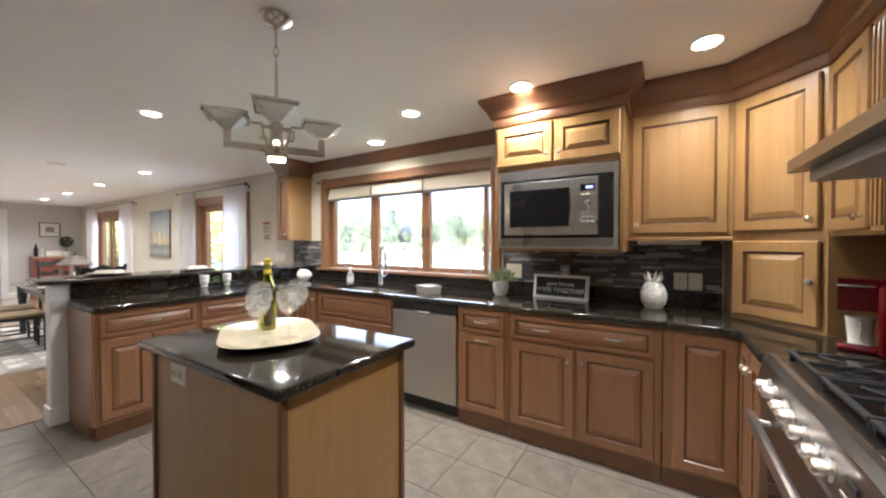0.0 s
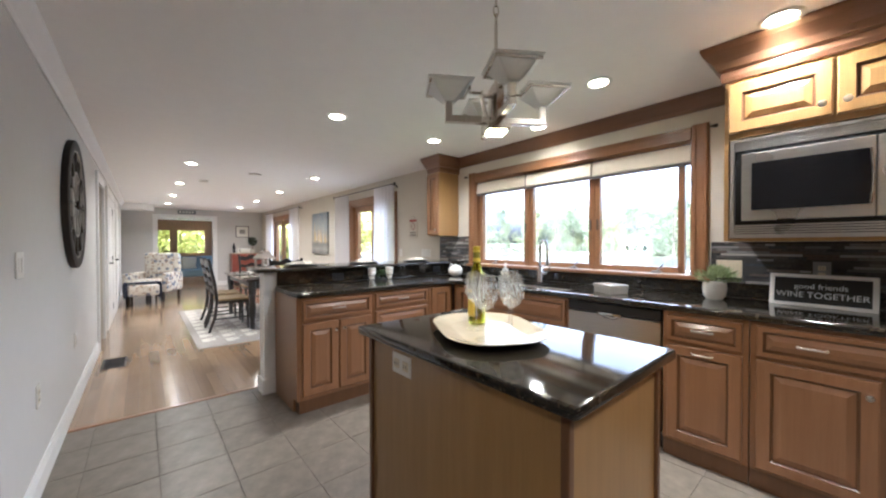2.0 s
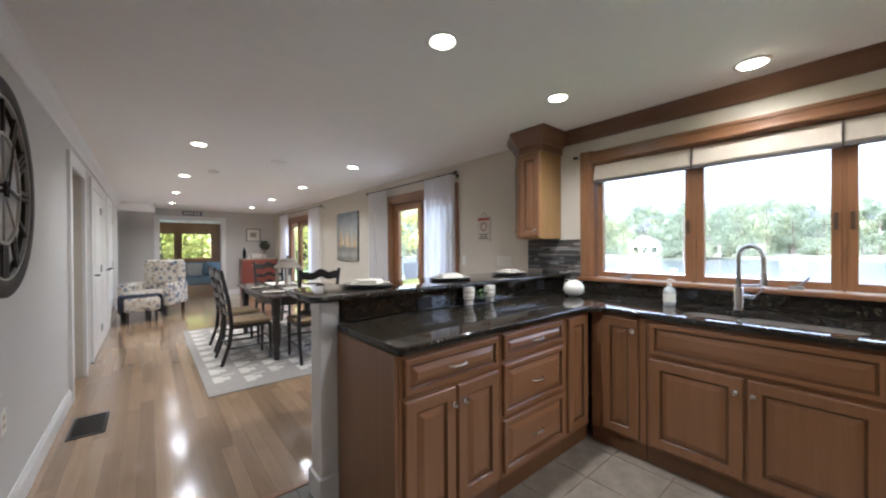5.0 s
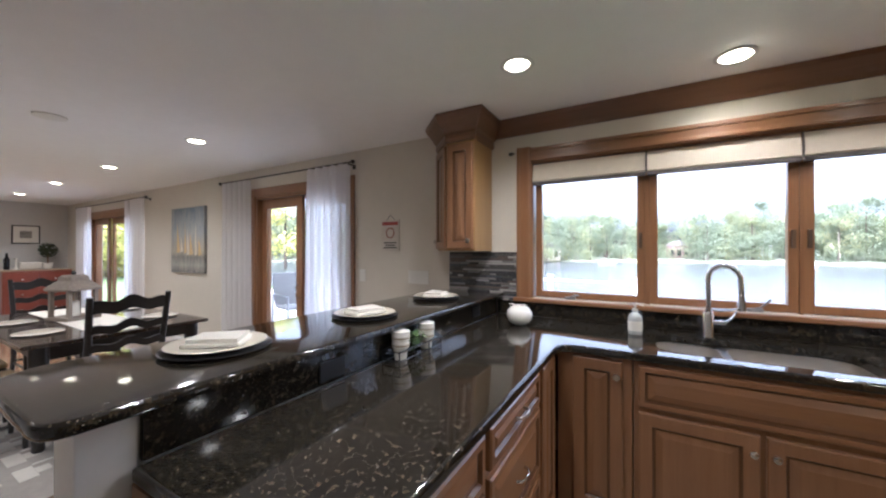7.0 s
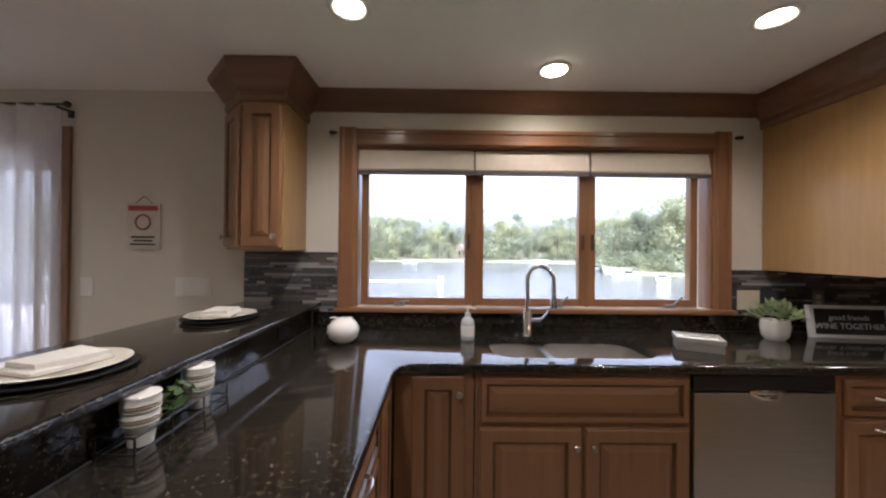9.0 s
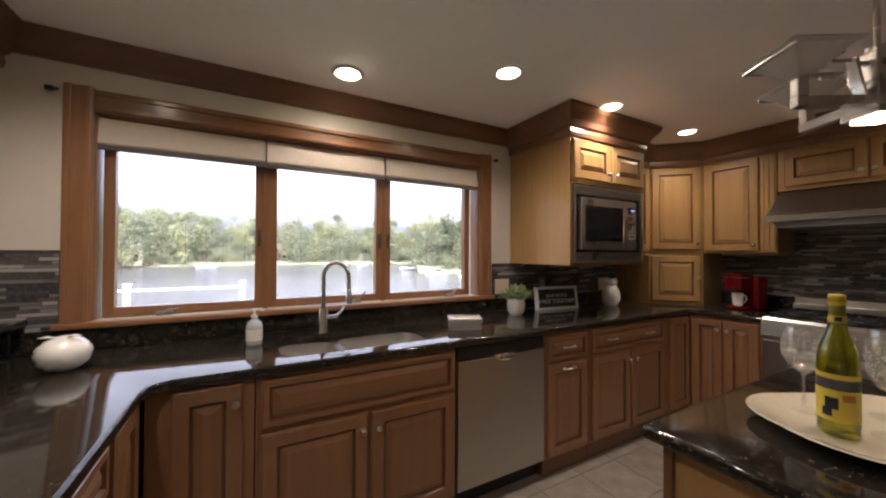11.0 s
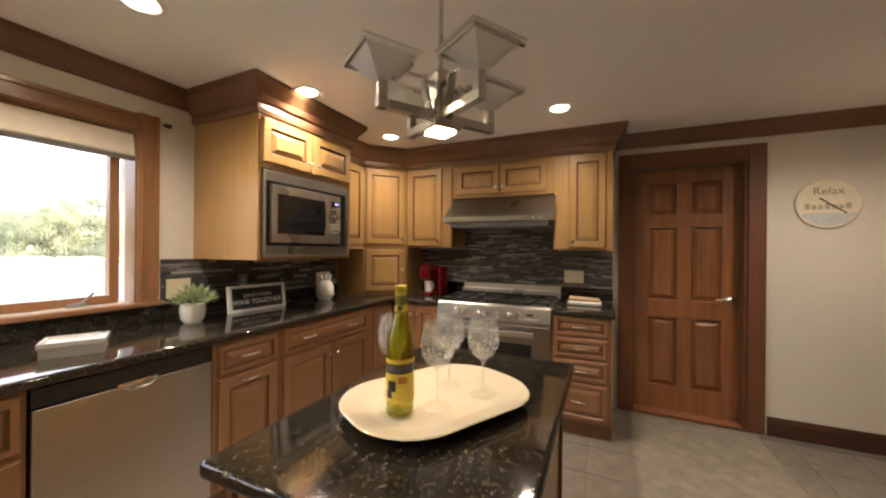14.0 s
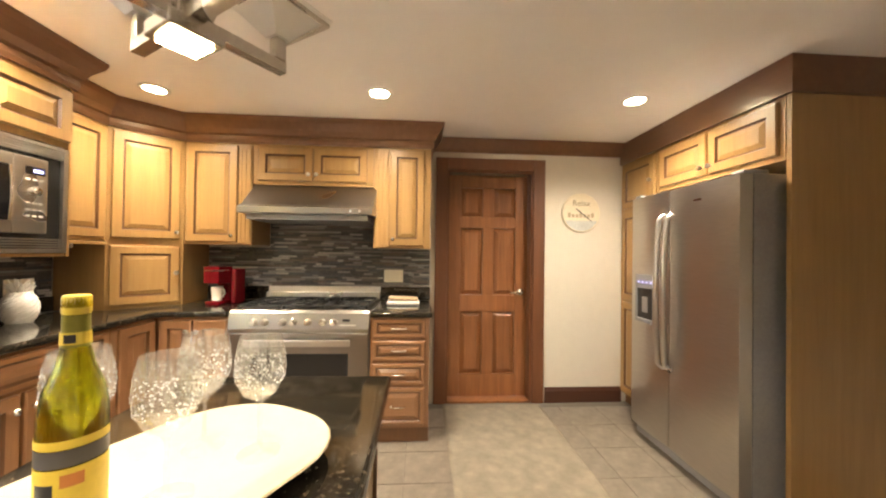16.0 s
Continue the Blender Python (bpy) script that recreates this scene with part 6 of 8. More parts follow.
def big_clock():
    c = thing("wall_clock", pose(-4.30, KY + 0.002, 1.59, 0, 0, 180), "large dark metal wheel clock with roman numerals", "clock")
    rust = plain("aged_dark_metal", (0.028, 0.023, 0.02), 0.6, 0.3, grain=40, vary=0.4, bump=0.4)
    bm = bmesh.new()
    lathe(bm, [(0.492, 0), (0.492, 0.034), (0.48, 0.04), (0.425, 0.04), (0.413, 0.034), (0.413, 0)], 56, cap=False)
    bm.faces.ensure_lookup_table()
    bm.transform(pose(0, 0, 0, 90, 0, 0))
    part("rim", bm, rust, c, soft=True)
    bm = bmesh.new()
    lathe(bm, [(0.425, 0.02), (0.425, 0.035), (0.405, 0.035), (0.405, 0.02)], 56, cap=False)
    lathe(bm, [(0.255, 0.02), (0.255, 0.032), (0.24, 0.032), (0.24, 0.02)], 40, cap=False)
    bm.transform(pose(0, 0, 0, 90, 0, 0))
    light = plain("pewter", (0.42, 0.40, 0.37), 0.45, 0.5)
    part("inner_ring", bm, light, c, soft=True)
    part("hub", lathe(bmesh.new(), [(0.035, -0.03), (0.035, -0.01)], 20), rust, c).matrix_basis = pose(0, 0.0, 0, 90, 0, 0) @ pose(0, 0, 0.05)
    for k in range(12):
        n = (1, 2, 3, 2, 1, 2, 3, 3, 2, 1, 2, 3)[k]
        bm = bmesh.new()
        for i in range(n):
            dx = (i - (n - 1) / 2) * 0.032
            box(bm, dx - 0.010, dx + 0.010, -0.032, -0.02, 0.25, 0.415)
        bm.transform(pose(0, 0, 0, 0, 30 * k, 0))
        part("numeral", bm, rust, c)
    for k in range(8):
        bm = boxes((-0.005, 0.005, -0.03, -0.022, 0.0, 0.25))
        bm.transform(pose(0, 0, 0, 0, 45 * k, 0))
        part("spoke", bm, light, c)
    for a, ln in ((20, 0.22), (100, 0.16)):
        bm = boxes((-0.008, 0.008, -0.045, -0.04, -0.04, ln), bevel=0.002)
        bm.transform(pose(0, 0, 0, 0, a, 0))
        part("clock_hand", bm, rust, c)


big_clock()


# ---- bar settings ----
def place_setting(m, first=[]):
    if first:
        return copy_thing(first[0], m)
    p = thing("place_setting", m, "ivory plate on a dark charger with a folded napkin", "plate", "place settings on the bar")
    bm = bmesh.new()
    lathe(bm, [(0.10, 0), (0.155, 0.006), (0.157, 0.010), (0.15, 0.010), (0.01, 0.006)], 36)
    part("charger", bm, BLACK_PLASTIC, p, soft=True)
    bm = bmesh.new()
    lathe(bm, [(0.08, 0.0105), (0.135, 0.02), (0.143, 0.024), (0.138, 0.025), (0.095, 0.016), (0.004, 0.015)], 40)
    part("plate", bm, PORCELAIN, p, soft=True)
    bm = bmesh.new()
    cushion(bm, -0.085, 0.085, -0.06, 0.06, 0.0165, 0.031, 0.008)
    cushion(bm, -0.07, 0.075, -0.05, 0.055, 0.0315, 0.043, 0.007)
    for v in bm.verts:
        v.co.z += 0.006 * noise.noise(v.co * 22) if v.co.z > 0.028 else 0
    part("napkin", bm, LINEN, p, soft=True)
    first.append(p)
    return p


for gx, gy, rz in ((-3.80, 0.945, 40), (-3.77, 1.60, 75), (-3.80, 2.31, 100)):
    place_setting(pose(gx, gy, 1.0725, 0, 0, rz))


# ---- glazed doors, curtains ----
SHEER = bpy.data.materials.new("sheer_white_curtain")
SHEER.use_nodes = True
nt = SHEER.node_tree
tr, tl, df, m1, m2 = (nt.nodes.new("ShaderNode" + k) for k in ("BsdfTransparent", "BsdfTranslucent", "BsdfDiffuse", "MixShader", "MixShader"))
weave = nt.nodes.new("ShaderNodeTexNoise")
weave.inputs["Scale"].default_value = 40
ramp = nt.nodes.new("ShaderNodeMapRange")
ramp.inputs[3].default_value, ramp.inputs[4].default_value = 0.84, 0.93
nt.links.new(weave.outputs["Fac"], ramp.inputs[0])
m1.inputs[0].default_value = 0.35
tl.inputs[0].default_value = df.inputs[0].default_value = (0.92, 0.91, 0.92, 1)
nt.links.new(tl.outputs[0], m1.inputs[1]), nt.links.new(df.outputs[0], m1.inputs[2])
nt.links.new(ramp.outputs[0], m2.inputs[0]), nt.links.new(tr.outputs[0], m2.inputs[1]), nt.links.new(m1.outputs[0], m2.inputs[2])
nt.links.new(m2.outputs[0], nt.nodes["Material Output"].inputs[0])


def patio_door(name, hole, leaves):
    x0, x1, _, top = hole
    d = thing(name, pose(0, 0, 0), "glazed patio door in a brown stained wooden frame", "door")
    d["kind"] = "structure"
    c = 0.09
    for a, b, z0, z1 in ((x0 - c, x0 + 0.01, 0, top + c), (x1 - 0.01, x1 + c, 0, top + c), (x0 + 0.011, x1 - 0.011, top - 0.01, top + c)):
        part("casing", boxes((a, b, WY - 0.02, WY - 0.0005, z0, z1), bevel=0.004), TRIM_WOOD, d)
    part("jamb", boxes((x0, x0 + 0.04, WY, WY + 0.18, 0, top), (x1 - 0.04, x1, WY, WY + 0.18, 0, top), (x0 + 0.04, x1 - 0.04, WY, WY + 0.18, top - 0.04, top)), TRIM_WOOD, d)
    part("threshold", boxes((x0 + 0.04, x1 - 0.04, WY, WY + 0.18, 0.0, 0.025)), GREY_METAL, d)
    w = (x1 - x0 - 0.08) / leaves
    for i in range(leaves):
        a, b = x0 + 0.04 + i * w, x0 + 0.04 + (i + 1) * w
        s, y0, y1 = 0.095, WY + 0.06 + 0.045 * (i % 2), WY + 0.1 + 0.045 * (i % 2)
        bm = boxes((a, a + s, y0, y1, 0.026, top - 0.041), (b - s, b, y0, y1, 0.026, top - 0.041), (a + s, b - s, y0, y1, 0.026, 0.24), (a + s, b - s, y0, y1, top - 0.15, top - 0.041))
        leaf = part("leaf", bm, TRIM_WOOD, d)
        g = part("pane", boxes((a + s, b - s, y0 + 0.015, y0 + 0.021, 0.24, top - 0.15)), GLASS, leaf)
        g.visible_shadow = False
        if i == 0:
            bm = bmesh.new()
            tube(bm, [(b - 0.045, y0, 1.0), (b - 0.045, y0 - 0.04, 1.0), (b - 0.045, y0 - 0.045, 0.93), (b - 0.045, y0 - 0.04, 0.86), (b - 0.045, y0, 0.86)], 0.009, 8)
            part("handle", bm, CHROME, leaf, soft=True)


patio_door("door_2", PATIO[0], 2)
patio_door("door_3", PATIO[1], 3)


def curtain(x0, x1, label, seed, y=2.775, z0=0.015, z1=2.215):
    rnd = random.Random(seed)
    c = thing("sheer_curtain", pose(0, 0, 0), label, "curtain", "sheer curtains at the glazed doors")
    n, rows = 60, 10
    ph = [rnd.random() * 6.28 for _ in range(4)]
    verts, faces = [], []
    for j in range(rows + 1):
        f = j / rows
        for i in range(n + 1):
            u = i / n
            spread = 1 + 0.06 * (1 - f)
            x = (x0 + x1) / 2 + (u - 0.5) * (x1 - x0) * spread
            yy = y + 0.028 * math.sin(u * 34 + ph[0] + 0.4 * f) + 0.014 * math.sin(u * 71 + ph[1] + f)
            verts.append((x, yy, z0 + (z1 - z0) * f))
    for j in range(rows):
        for i in range(n):
            a = j * (n + 1) + i
            faces.append((a, a + 1, a + n + 2, a + n + 1))
    me = bpy.data.meshes.new("cloth")
    me.from_pydata(verts, [], faces)
    me.materials.append(SHEER)
    me.shade_smooth()
    ob = new("cloth", me)
    ob.parent = c
    bm = bmesh.new()
    for k in range(3):
        z = z0 + 0.1 + 0.035 * k
        tube(bm, [((x0 + x1) / 2 + (u - 0.5) * (x1 - x0) * 1.05, y - 0.003 + 0.028 * math.sin(u * 34 + ph[0] + 0.02) + 0.014 * math.sin(u * 71 + ph[1]), z) for u in (i / 40 for i in range(41))], 0.003, 4)
    part("hem_tuck", bm, LINEN, c)


def curtain_rod(x0, x1, y=2.775, z=2.225):
    r = thing("curtain_rod", pose(0, 0, 0), "thin dark metal curtain rod with knob finials", "curtain rod")
    bm = bmesh.new()
    tube(bm, [(x0, y, z), (x1, y, z)], 0.008, 8)
    part("rod", bm, BLACK_PLASTIC, r, soft=True)
    for x in (x0, x1):
        bm = bmesh.new()
        blob(bm, (x, y, z), 0.02, 10, 6)
        part("finial", bm, BLACK_PLASTIC, r, soft=True)
        xi = x + (0.06 if x == x0 else -0.06)
        part("bracket", boxes((xi - 0.006, xi + 0.006, y, WY - 0.0005, z - 0.02, z - 0.009), (xi - 0.015, xi + 0.015, WY - 0.01, WY - 0.0005, z - 0.05, z - 0.008)), BLACK_PLASTIC, r)


SC = "sheer white curtain panel hanging to the floor"
curtain(-7.22, -6.62, SC, 1)
curtain(-5.66, -5.06, SC, 2)
curtain_rod(-7.27, -5.0)
curtain(-12.45, -11.8, SC, 3)
curtain(-10.15, -9.45, SC, 4)
curtain_rod(-12.5, -9.38)


# ---- hall side: door, closet doors, register ----
def white_door(x0, x1, label, knob_side, name):
    d = thing(name, pose(0, 0, 0), label, "door")
    d["kind"] = "structure"
    y = KY + 0.004
    leaf = part("leaf", boxes((x0, x1, y - 0.003, y + 0.022, 0.01, 2.03), bevel=0.003), WHITE_TRIM, d)
    for z0, z1 in ((0.18, 0.92), (1.08, 1.9)):
        bm = bmesh.new()
        rings(bm, [[(x0 + i, y + yy, z0 + j), (x1 - i, y + yy, z0 + j), (x1 - i, y + yy, z1 - j), (x0 + i, y + yy, z1 - j)] for i, j, yy in ((0.1, 0, 0.0225), (0.11, 0.01, 0.030), (0.125, 0.025, 0.024), (0.15, 0.05, 0.029))])
        part("panel", bm, WHITE_TRIM, leaf)
    bm = bmesh.new()
    kx = x1 - 0.05 if knob_side > 0 else x0 + 0.05
    tube(bm, [(kx, y + 0.02, 1.0), (kx, y + 0.06, 1.0), (kx - 0.1 * knob_side, y + 0.065, 1.0)], 0.009, 8)
    part("lever_handle", bm, BLACK_PLASTIC, leaf, soft=True)
    for z in (0.25, 1.05, 1.82):
        hx = x0 if knob_side > 0 else x1
        part("hinge", boxes((hx - 0.008, hx + 0.008, y + 0.02, y + 0.03, z - 0.045, z + 0.045)), GREY_METAL, leaf)


white_door(-8.42, -7.66, "white painted panel closet door on the hall wall", 1, "door_4")
white_door(-9.26, -8.50, "white painted panel closet door on the hall wall", -1, "door_5")
white_door(-10.40, -9.64, "white painted panel door at the hall's end", 1, "door_6")
structure("trim_hall_doors", boxes(*[(a, b, KY + 0.0005, KY + 0.024, 0, 2.16) for a, b in ((-6.22, -6.12), (-7.08, -6.98), (-7.655, -7.56), (-8.495, -8.425), (-9.355, -9.265), (-9.635, -9.54), (-10.5, -10.405))],
          *[(a, b, KY + 0.0005, KY + 0.024, 2.04, 2.16) for a, b in ((-6.979, -6.221), (-8.42, -7.66), (-9.26, -8.50), (-10.40, -9.64))]), WHITE_TRIM, "white casings round the hall doors", "trim")
structure("jamb_hall", boxes((-6.225, -6.205, KY - 0.15, KY - 0.001, 0, 2.06), (-6.995, -6.975, KY - 0.15, KY - 0.001, 0, 2.06)), PAINT_CREAM, "cream jamb of the hall doorway", "trim")

reg = thing("floor_register", pose(-5.52, -0.455, 0.0), "dark metal floor register set in the boards", "floor vent")
part("frame", boxes((-0.21, 0.21, -0.1, -0.08, 0.0005, 0.006), (-0.21, 0.21, 0.08, 0.1, 0.0005, 0.006), (-0.21, -0.19, -0.0795, 0.0795, 0.0005, 0.006), (0.19, 0.21, -0.0795, 0.0795, 0.0005, 0.006)), BLACK_PLASTIC, reg)
for k in range(14):
    part("slat", boxes((-0.183 + 0.0275 * k, -0.171 + 0.0275 * k, -0.079, 0.079, 0.0005, 0.005)), BLACK_PLASTIC, reg)


# ---- wall pictures and signs ----
def canvas():
    c = thing("canvas_painting", pose(-8.21, WY - 0.001, 1.53), "unframed canvas painting of pale sails on a grey sea", "painting")
    w, h = 0.92, 0.92
    n = Nodes("sail_painting")
    v = n.coords((1, 1, 1))
    sep = n.add("ShaderNodeSeparateXYZ")
    n.link(v, sep.inputs[0])
    mr = n.add("ShaderNodeMapRange")
    mr.inputs[1].default_value, mr.inputs[2].default_value = -h / 2, h / 2
    n.link(sep.outputs["Z"], mr.inputs[0])
    sky_c = n.ramp(mr.outputs[0], [(0.0, (0.05, 0.06, 0.075)), (0.12, (0.30, 0.30, 0.28)), (0.24, (0.12, 0.13, 0.13)), (0.32, (0.34, 0.31, 0.24)), (0.6, (0.30, 0.33, 0.36)), (1.0, (0.12, 0.17, 0.23))])
    br = n.noise(n.coords((9, 1, 2.5)), 1.5, 5, 0.7)
    n.set(n.mix(n.ramp(br, [(0.35, (0, 0, 0)), (0.75, (0.6, 0.6, 0.6))]), sky_c, (0.55, 0.50, 0.40)), 0.7)
    part("canvas", boxes((-w / 2, w / 2, -0.035, -0.001, -h / 2, h / 2), bevel=0.004), n.mat, c)
    rnd = random.Random(5)
    for k in range(7):
        x = -0.3 + 0.1 * k + rnd.uniform(-0.03, 0.03)
        z, hh, ww = -0.2 + rnd.uniform(-0.03, 0.03), rnd.uniform(0.25, 0.5), rnd.uniform(0.05, 0.1)
        bm = bmesh.new()
        bm.faces.new([bm.verts.new(p) for p in ((x, -0.0358 - 0.0003 * k, z), (x + ww, -0.0358 - 0.0003 * k, z + 0.02), (x + 0.01, -0.0358 - 0.0003 * k, z + hh))])
        part("painted_sail", bm, plain("sail_paint", (0.62, 0.56, 0.44) if k % 2 else (0.58, 0.42, 0.20), 0.7, vary=0.25), c)


canvas()


def small_sign():
    s = thing("hanging_sign", pose(-4.61, WY - 0.001, 1.545), "small white and red hanging wall sign", "sign")
    part("board", boxes((-0.1, 0.1, -0.012, -0.001, -0.165, 0.115), bevel=0.002), plain("sign_cream", (0.60, 0.54, 0.46), 0.6), s)
    part("header", boxes((-0.088, 0.088, -0.0145, -0.0122, 0.07, 0.1)), plain("sign_red", (0.36, 0.06, 0.05), 0.6), s)
    bm = bmesh.new()
    lathe(bm, [(0.05, 0), (0.05, 0.002), (0.038, 0.002), (0.038, 0)], 24, cap=False)
    bm.transform(pose(0, -0.0125, 0.0, 90, 0, 0))
    part("ring", bm, plain("sign_brown", (0.3, 0.12, 0.09), 0.6), s)
    for k, w in enumerate((0.07, 0.055, 0.075)):
        part("text_bar", boxes((-w, w, -0.0135, -0.0122, -0.095 - 0.022 * k, -0.085 - 0.022 * k)), BLACK_PLASTIC, s)
    bm = bmesh.new()
    tube(bm, [(-0.05, -0.006, 0.115), (0, -0.006, 0.16), (0.05, -0.006, 0.115)], 0.002, 5)
    part("wire", bm, BLACK_PLASTIC, s)


small_sign()

pic = thing("framed_picture", pose(FX + 0.001, 2.27, 1.70, 0, 0, 90), "small black framed picture on a white mount", "picture")
part("frame", boxes((-0.19, 0.19, -0.02, -0.001, 0.165, 0.185), (-0.19, 0.19, -0.02, -0.001, -0.185, -0.165), (-0.19, -0.17, -0.02, -0.001, -0.1645, 0.1645), (0.17, 0.19, -0.02, -0.001, -0.1645, 0.1645)), BLACK_WOOD, pic)
part("mount", boxes((-0.17, 0.17, -0.008, -0.001, -0.1645, 0.1645)), WHITE_CERAMIC, pic)
part("print", boxes((-0.08, 0.08, -0.0095, -0.0082, -0.07, 0.07)), plain("grey_print", (0.30, 0.28, 0.25), 0.7, grain=18, vary=0.5), pic)
sg = thing("wooden_sign", pose(FX + 0.001, 0.80, 2.255, 0, 0, 90), "dark wooden sign above the opening with pale letters", "sign")
part("board", boxes((-0.22, 0.22, -0.02, -0.001, -0.055, 0.055), bevel=0.003), plain("sign_slate", (0.10, 0.11, 0.13), 0.6), sg)
for k in range(5):
    part("letter_bar", boxes((-0.18 + 0.075 * k, -0.13 + 0.075 * k, -0.0225, -0.0202, -0.025, 0.025)), LINEN, sg)


# ---- chest at the far wall ----
def chest():
    c = thing("chest_of_drawers", pose(FX + 0.45, 1.90, 0, 0, 0, 90), "rust red chest of drawers with a pale top", "chest of drawers")
    w, h, d = 0.92, 0.98, 0.42
    part("carcass", boxes((0, w, 0, d, 0.08, h), bevel=0.004), RED_WOOD, c)
    part("top", boxes((-0.02, w + 0.02, -0.02, d, h + 0.0005, h + 0.03), bevel=0.006), plain("chest_top", (0.42, 0.30, 0.20), 0.35), c)
    for x in (0.03, w - 0.03):
        for y in (0.03, d - 0.03):
            part("leg", boxes((x - 0.025, x + 0.025, y - 0.025, y + 0.025, 0, 0.079)), RED_WOOD, c)
    for j in range(3):
        for i in range(2):
            x0, x1 = 0.03 + 0.435 * i, 0.455 + 0.435 * i
            dr = part("drawer_front", boxes((x0, x1, -0.018, -0.0005, 0.11 + 0.29 * j, 0.38 + 0.29 * j), bevel=0.006), RED_WOOD, c)
            knob(dr, (x0 + x1) / 2, 0.245 + 0.29 * j, -0.018)


chest()
CHZ = 1.011


def topiary():
    t = thing("topiary", pose(FX + 0.24, 2.52, CHZ), "dark green ball topiary in a white pot", "potted plant")
    bm = bmesh.new()
    lathe(bm, [(0.06, 0), (0.08, 0.12), (0.074, 0.12), (0.06, 0.1)], 18)
    part("pot", bm, WHITE_CERAMIC, t, soft=True)
    bm = bmesh.new()
    tube(bm, [(0, 0, 0.09), (0.004, 0, 0.28)], 0.01, 6)
    part("stem", bm, TRIM_WOOD, t)
    rnd = random.Random(2)
    bm = bmesh.new()
    for k in range(260):
        d = Vector((rnd.gauss(0, 1), rnd.gauss(0, 1), rnd.gauss(0, 1))).normalized()
        p = d * rnd.uniform(0.1, 0.16) * Vector((1.15, 1.15, 0.85)).length / 1.9 + Vector((0, 0, 0.38))
        s = d.cross(Vector((rnd.random(), rnd.random(), rnd.random()))).normalized() * 0.022
        u = d.cross(s).normalized() * 0.026
        bm.faces.new([bm.verts.new(p + v) for v in (-s, u, s, -u)])
    part("crown", bm, plain("topiary_green", (0.03, 0.04, 0.018), 0.7, vary=0.4, bump=0), t)


topiary()
bm = bmesh.new()
lathe(bm, [(0.04, 0), (0.042, 0.2), (0.02, 0.25), (0.018, 0.32)], 16)
single("bottle", bm, BLACK_GLASS, "dark glass bottle on the red chest", "bottle", pose(FX + 0.22, 1.99, CHZ), soft=True)
bm = bmesh.new()
lathe(bm, [(0.04, 0), (0.03, 0.03), (0.014, 0.05), (0.018, 0.2), (0.035, 0.22)], 16)
single("candlestick", bm, WHITE_CERAMIC, "white candlestick on the red chest", "candlestick", pose(FX + 0.24, 2.1, CHZ), soft=True)
bm = bmesh.new()
cushion(bm, -0.08, 0.08, -0.15, 0.15, 0, 0.14, 0.03)
single("storage_box", bm, LINEN, "cream woven box on the red chest", "box", pose(FX + 0.22, 2.29, CHZ), soft=True)


# ---- dining group ----
RUG = plain("rug_base", (0.34, 0.31, 0.275), 0.95, grain=260, vary=0.14, bump=0.6)
RUG_PALE = plain("rug_motif", (0.60, 0.57, 0.51), 0.95, grain=260, vary=0.08, bump=0.6)
rug = thing("dining_rug", pose(0, 0, 0), "grey and ivory patterned rug under the dining table", "rug")
part("carpet", boxes((-8.72, -5.5, 0.29, 2.62, 0.0005, 0.009), bevel=0.003), RUG, rug)
bm = bmesh.new()
for i in range(11):
    for j in range(9):
        x, y = -8.62 + 0.29 * i + (0.145 if j % 2 else 0), 0.37 + 0.255 * j
        if x + 0.2 < -5.52:
            box(bm, x, x + 0.19, y, y + 0.085, 0.0095, 0.0115, 0.001)
            box(bm, x + 0.05, x + 0.14, y + 0.0855, y + 0.15, 0.0095, 0.0115, 0.001)
            box(bm, x - 0.03, x - 0.005, y + 0.09, y + 0.2, 0.0095, 0.0115, 0.001)
motif = part("woven_motif", bm, RUG_PALE, rug, "ivory woven lattice motif")
tagged(motif, kind="stuff")
FZ = 0.012


def turned_leg(bm, x, y, z0, z1, r=0.04):
    h = z1 - z0
    prof = [(0.55, 0), (0.7, 0.02), (0.62, 0.06), (0.75, 0.12), (0.6, 0.16), (0.95, 0.30), (1.05, 0.45), (0.8, 0.62), (0.95, 0.66), (0.8, 0.70), (1.05, 0.72), (1.05, 1.0)]
    return lathe(bm, [(r * a, h * b) for a, b in prof], 16, (x, y, z0))


def dining_table():
    x0, x1, y0, y1 = -8.0, -6.1, 0.93, 2.06
    t = thing("dining_table", pose(0, 0, 0), "dark espresso wooden dining table with turned legs", "dining table")
    part("tabletop", boxes((x0, x1, y0, y1, 0.733, 0.762), bevel=0.009), TABLE_TOP, t)
    part("apron", boxes((x0 + 0.1, x1 - 0.1, y0 + 0.08, y0 + 0.105, 0.64, 0.732), (x0 + 0.1, x1 - 0.1, y1 - 0.105, y1 - 0.08, 0.64, 0.732), (x0 + 0.08, x0 + 0.105, y0 + 0.1, y1 - 0.1, 0.64, 0.732), (x1 - 0.105, x1 - 0.08, y0 + 0.1, y1 - 0.1, 0.64, 0.732)), BLACK_WOOD, t)
    for x in (x0 + 0.1, x1 - 0.1):
        for y in (y0 + 0.1, y1 - 0.1):
            part("leg", turned_leg(bmesh.new(), x, y, FZ, 0.732, 0.05), BLACK_WOOD, t, soft=True)


dining_table()


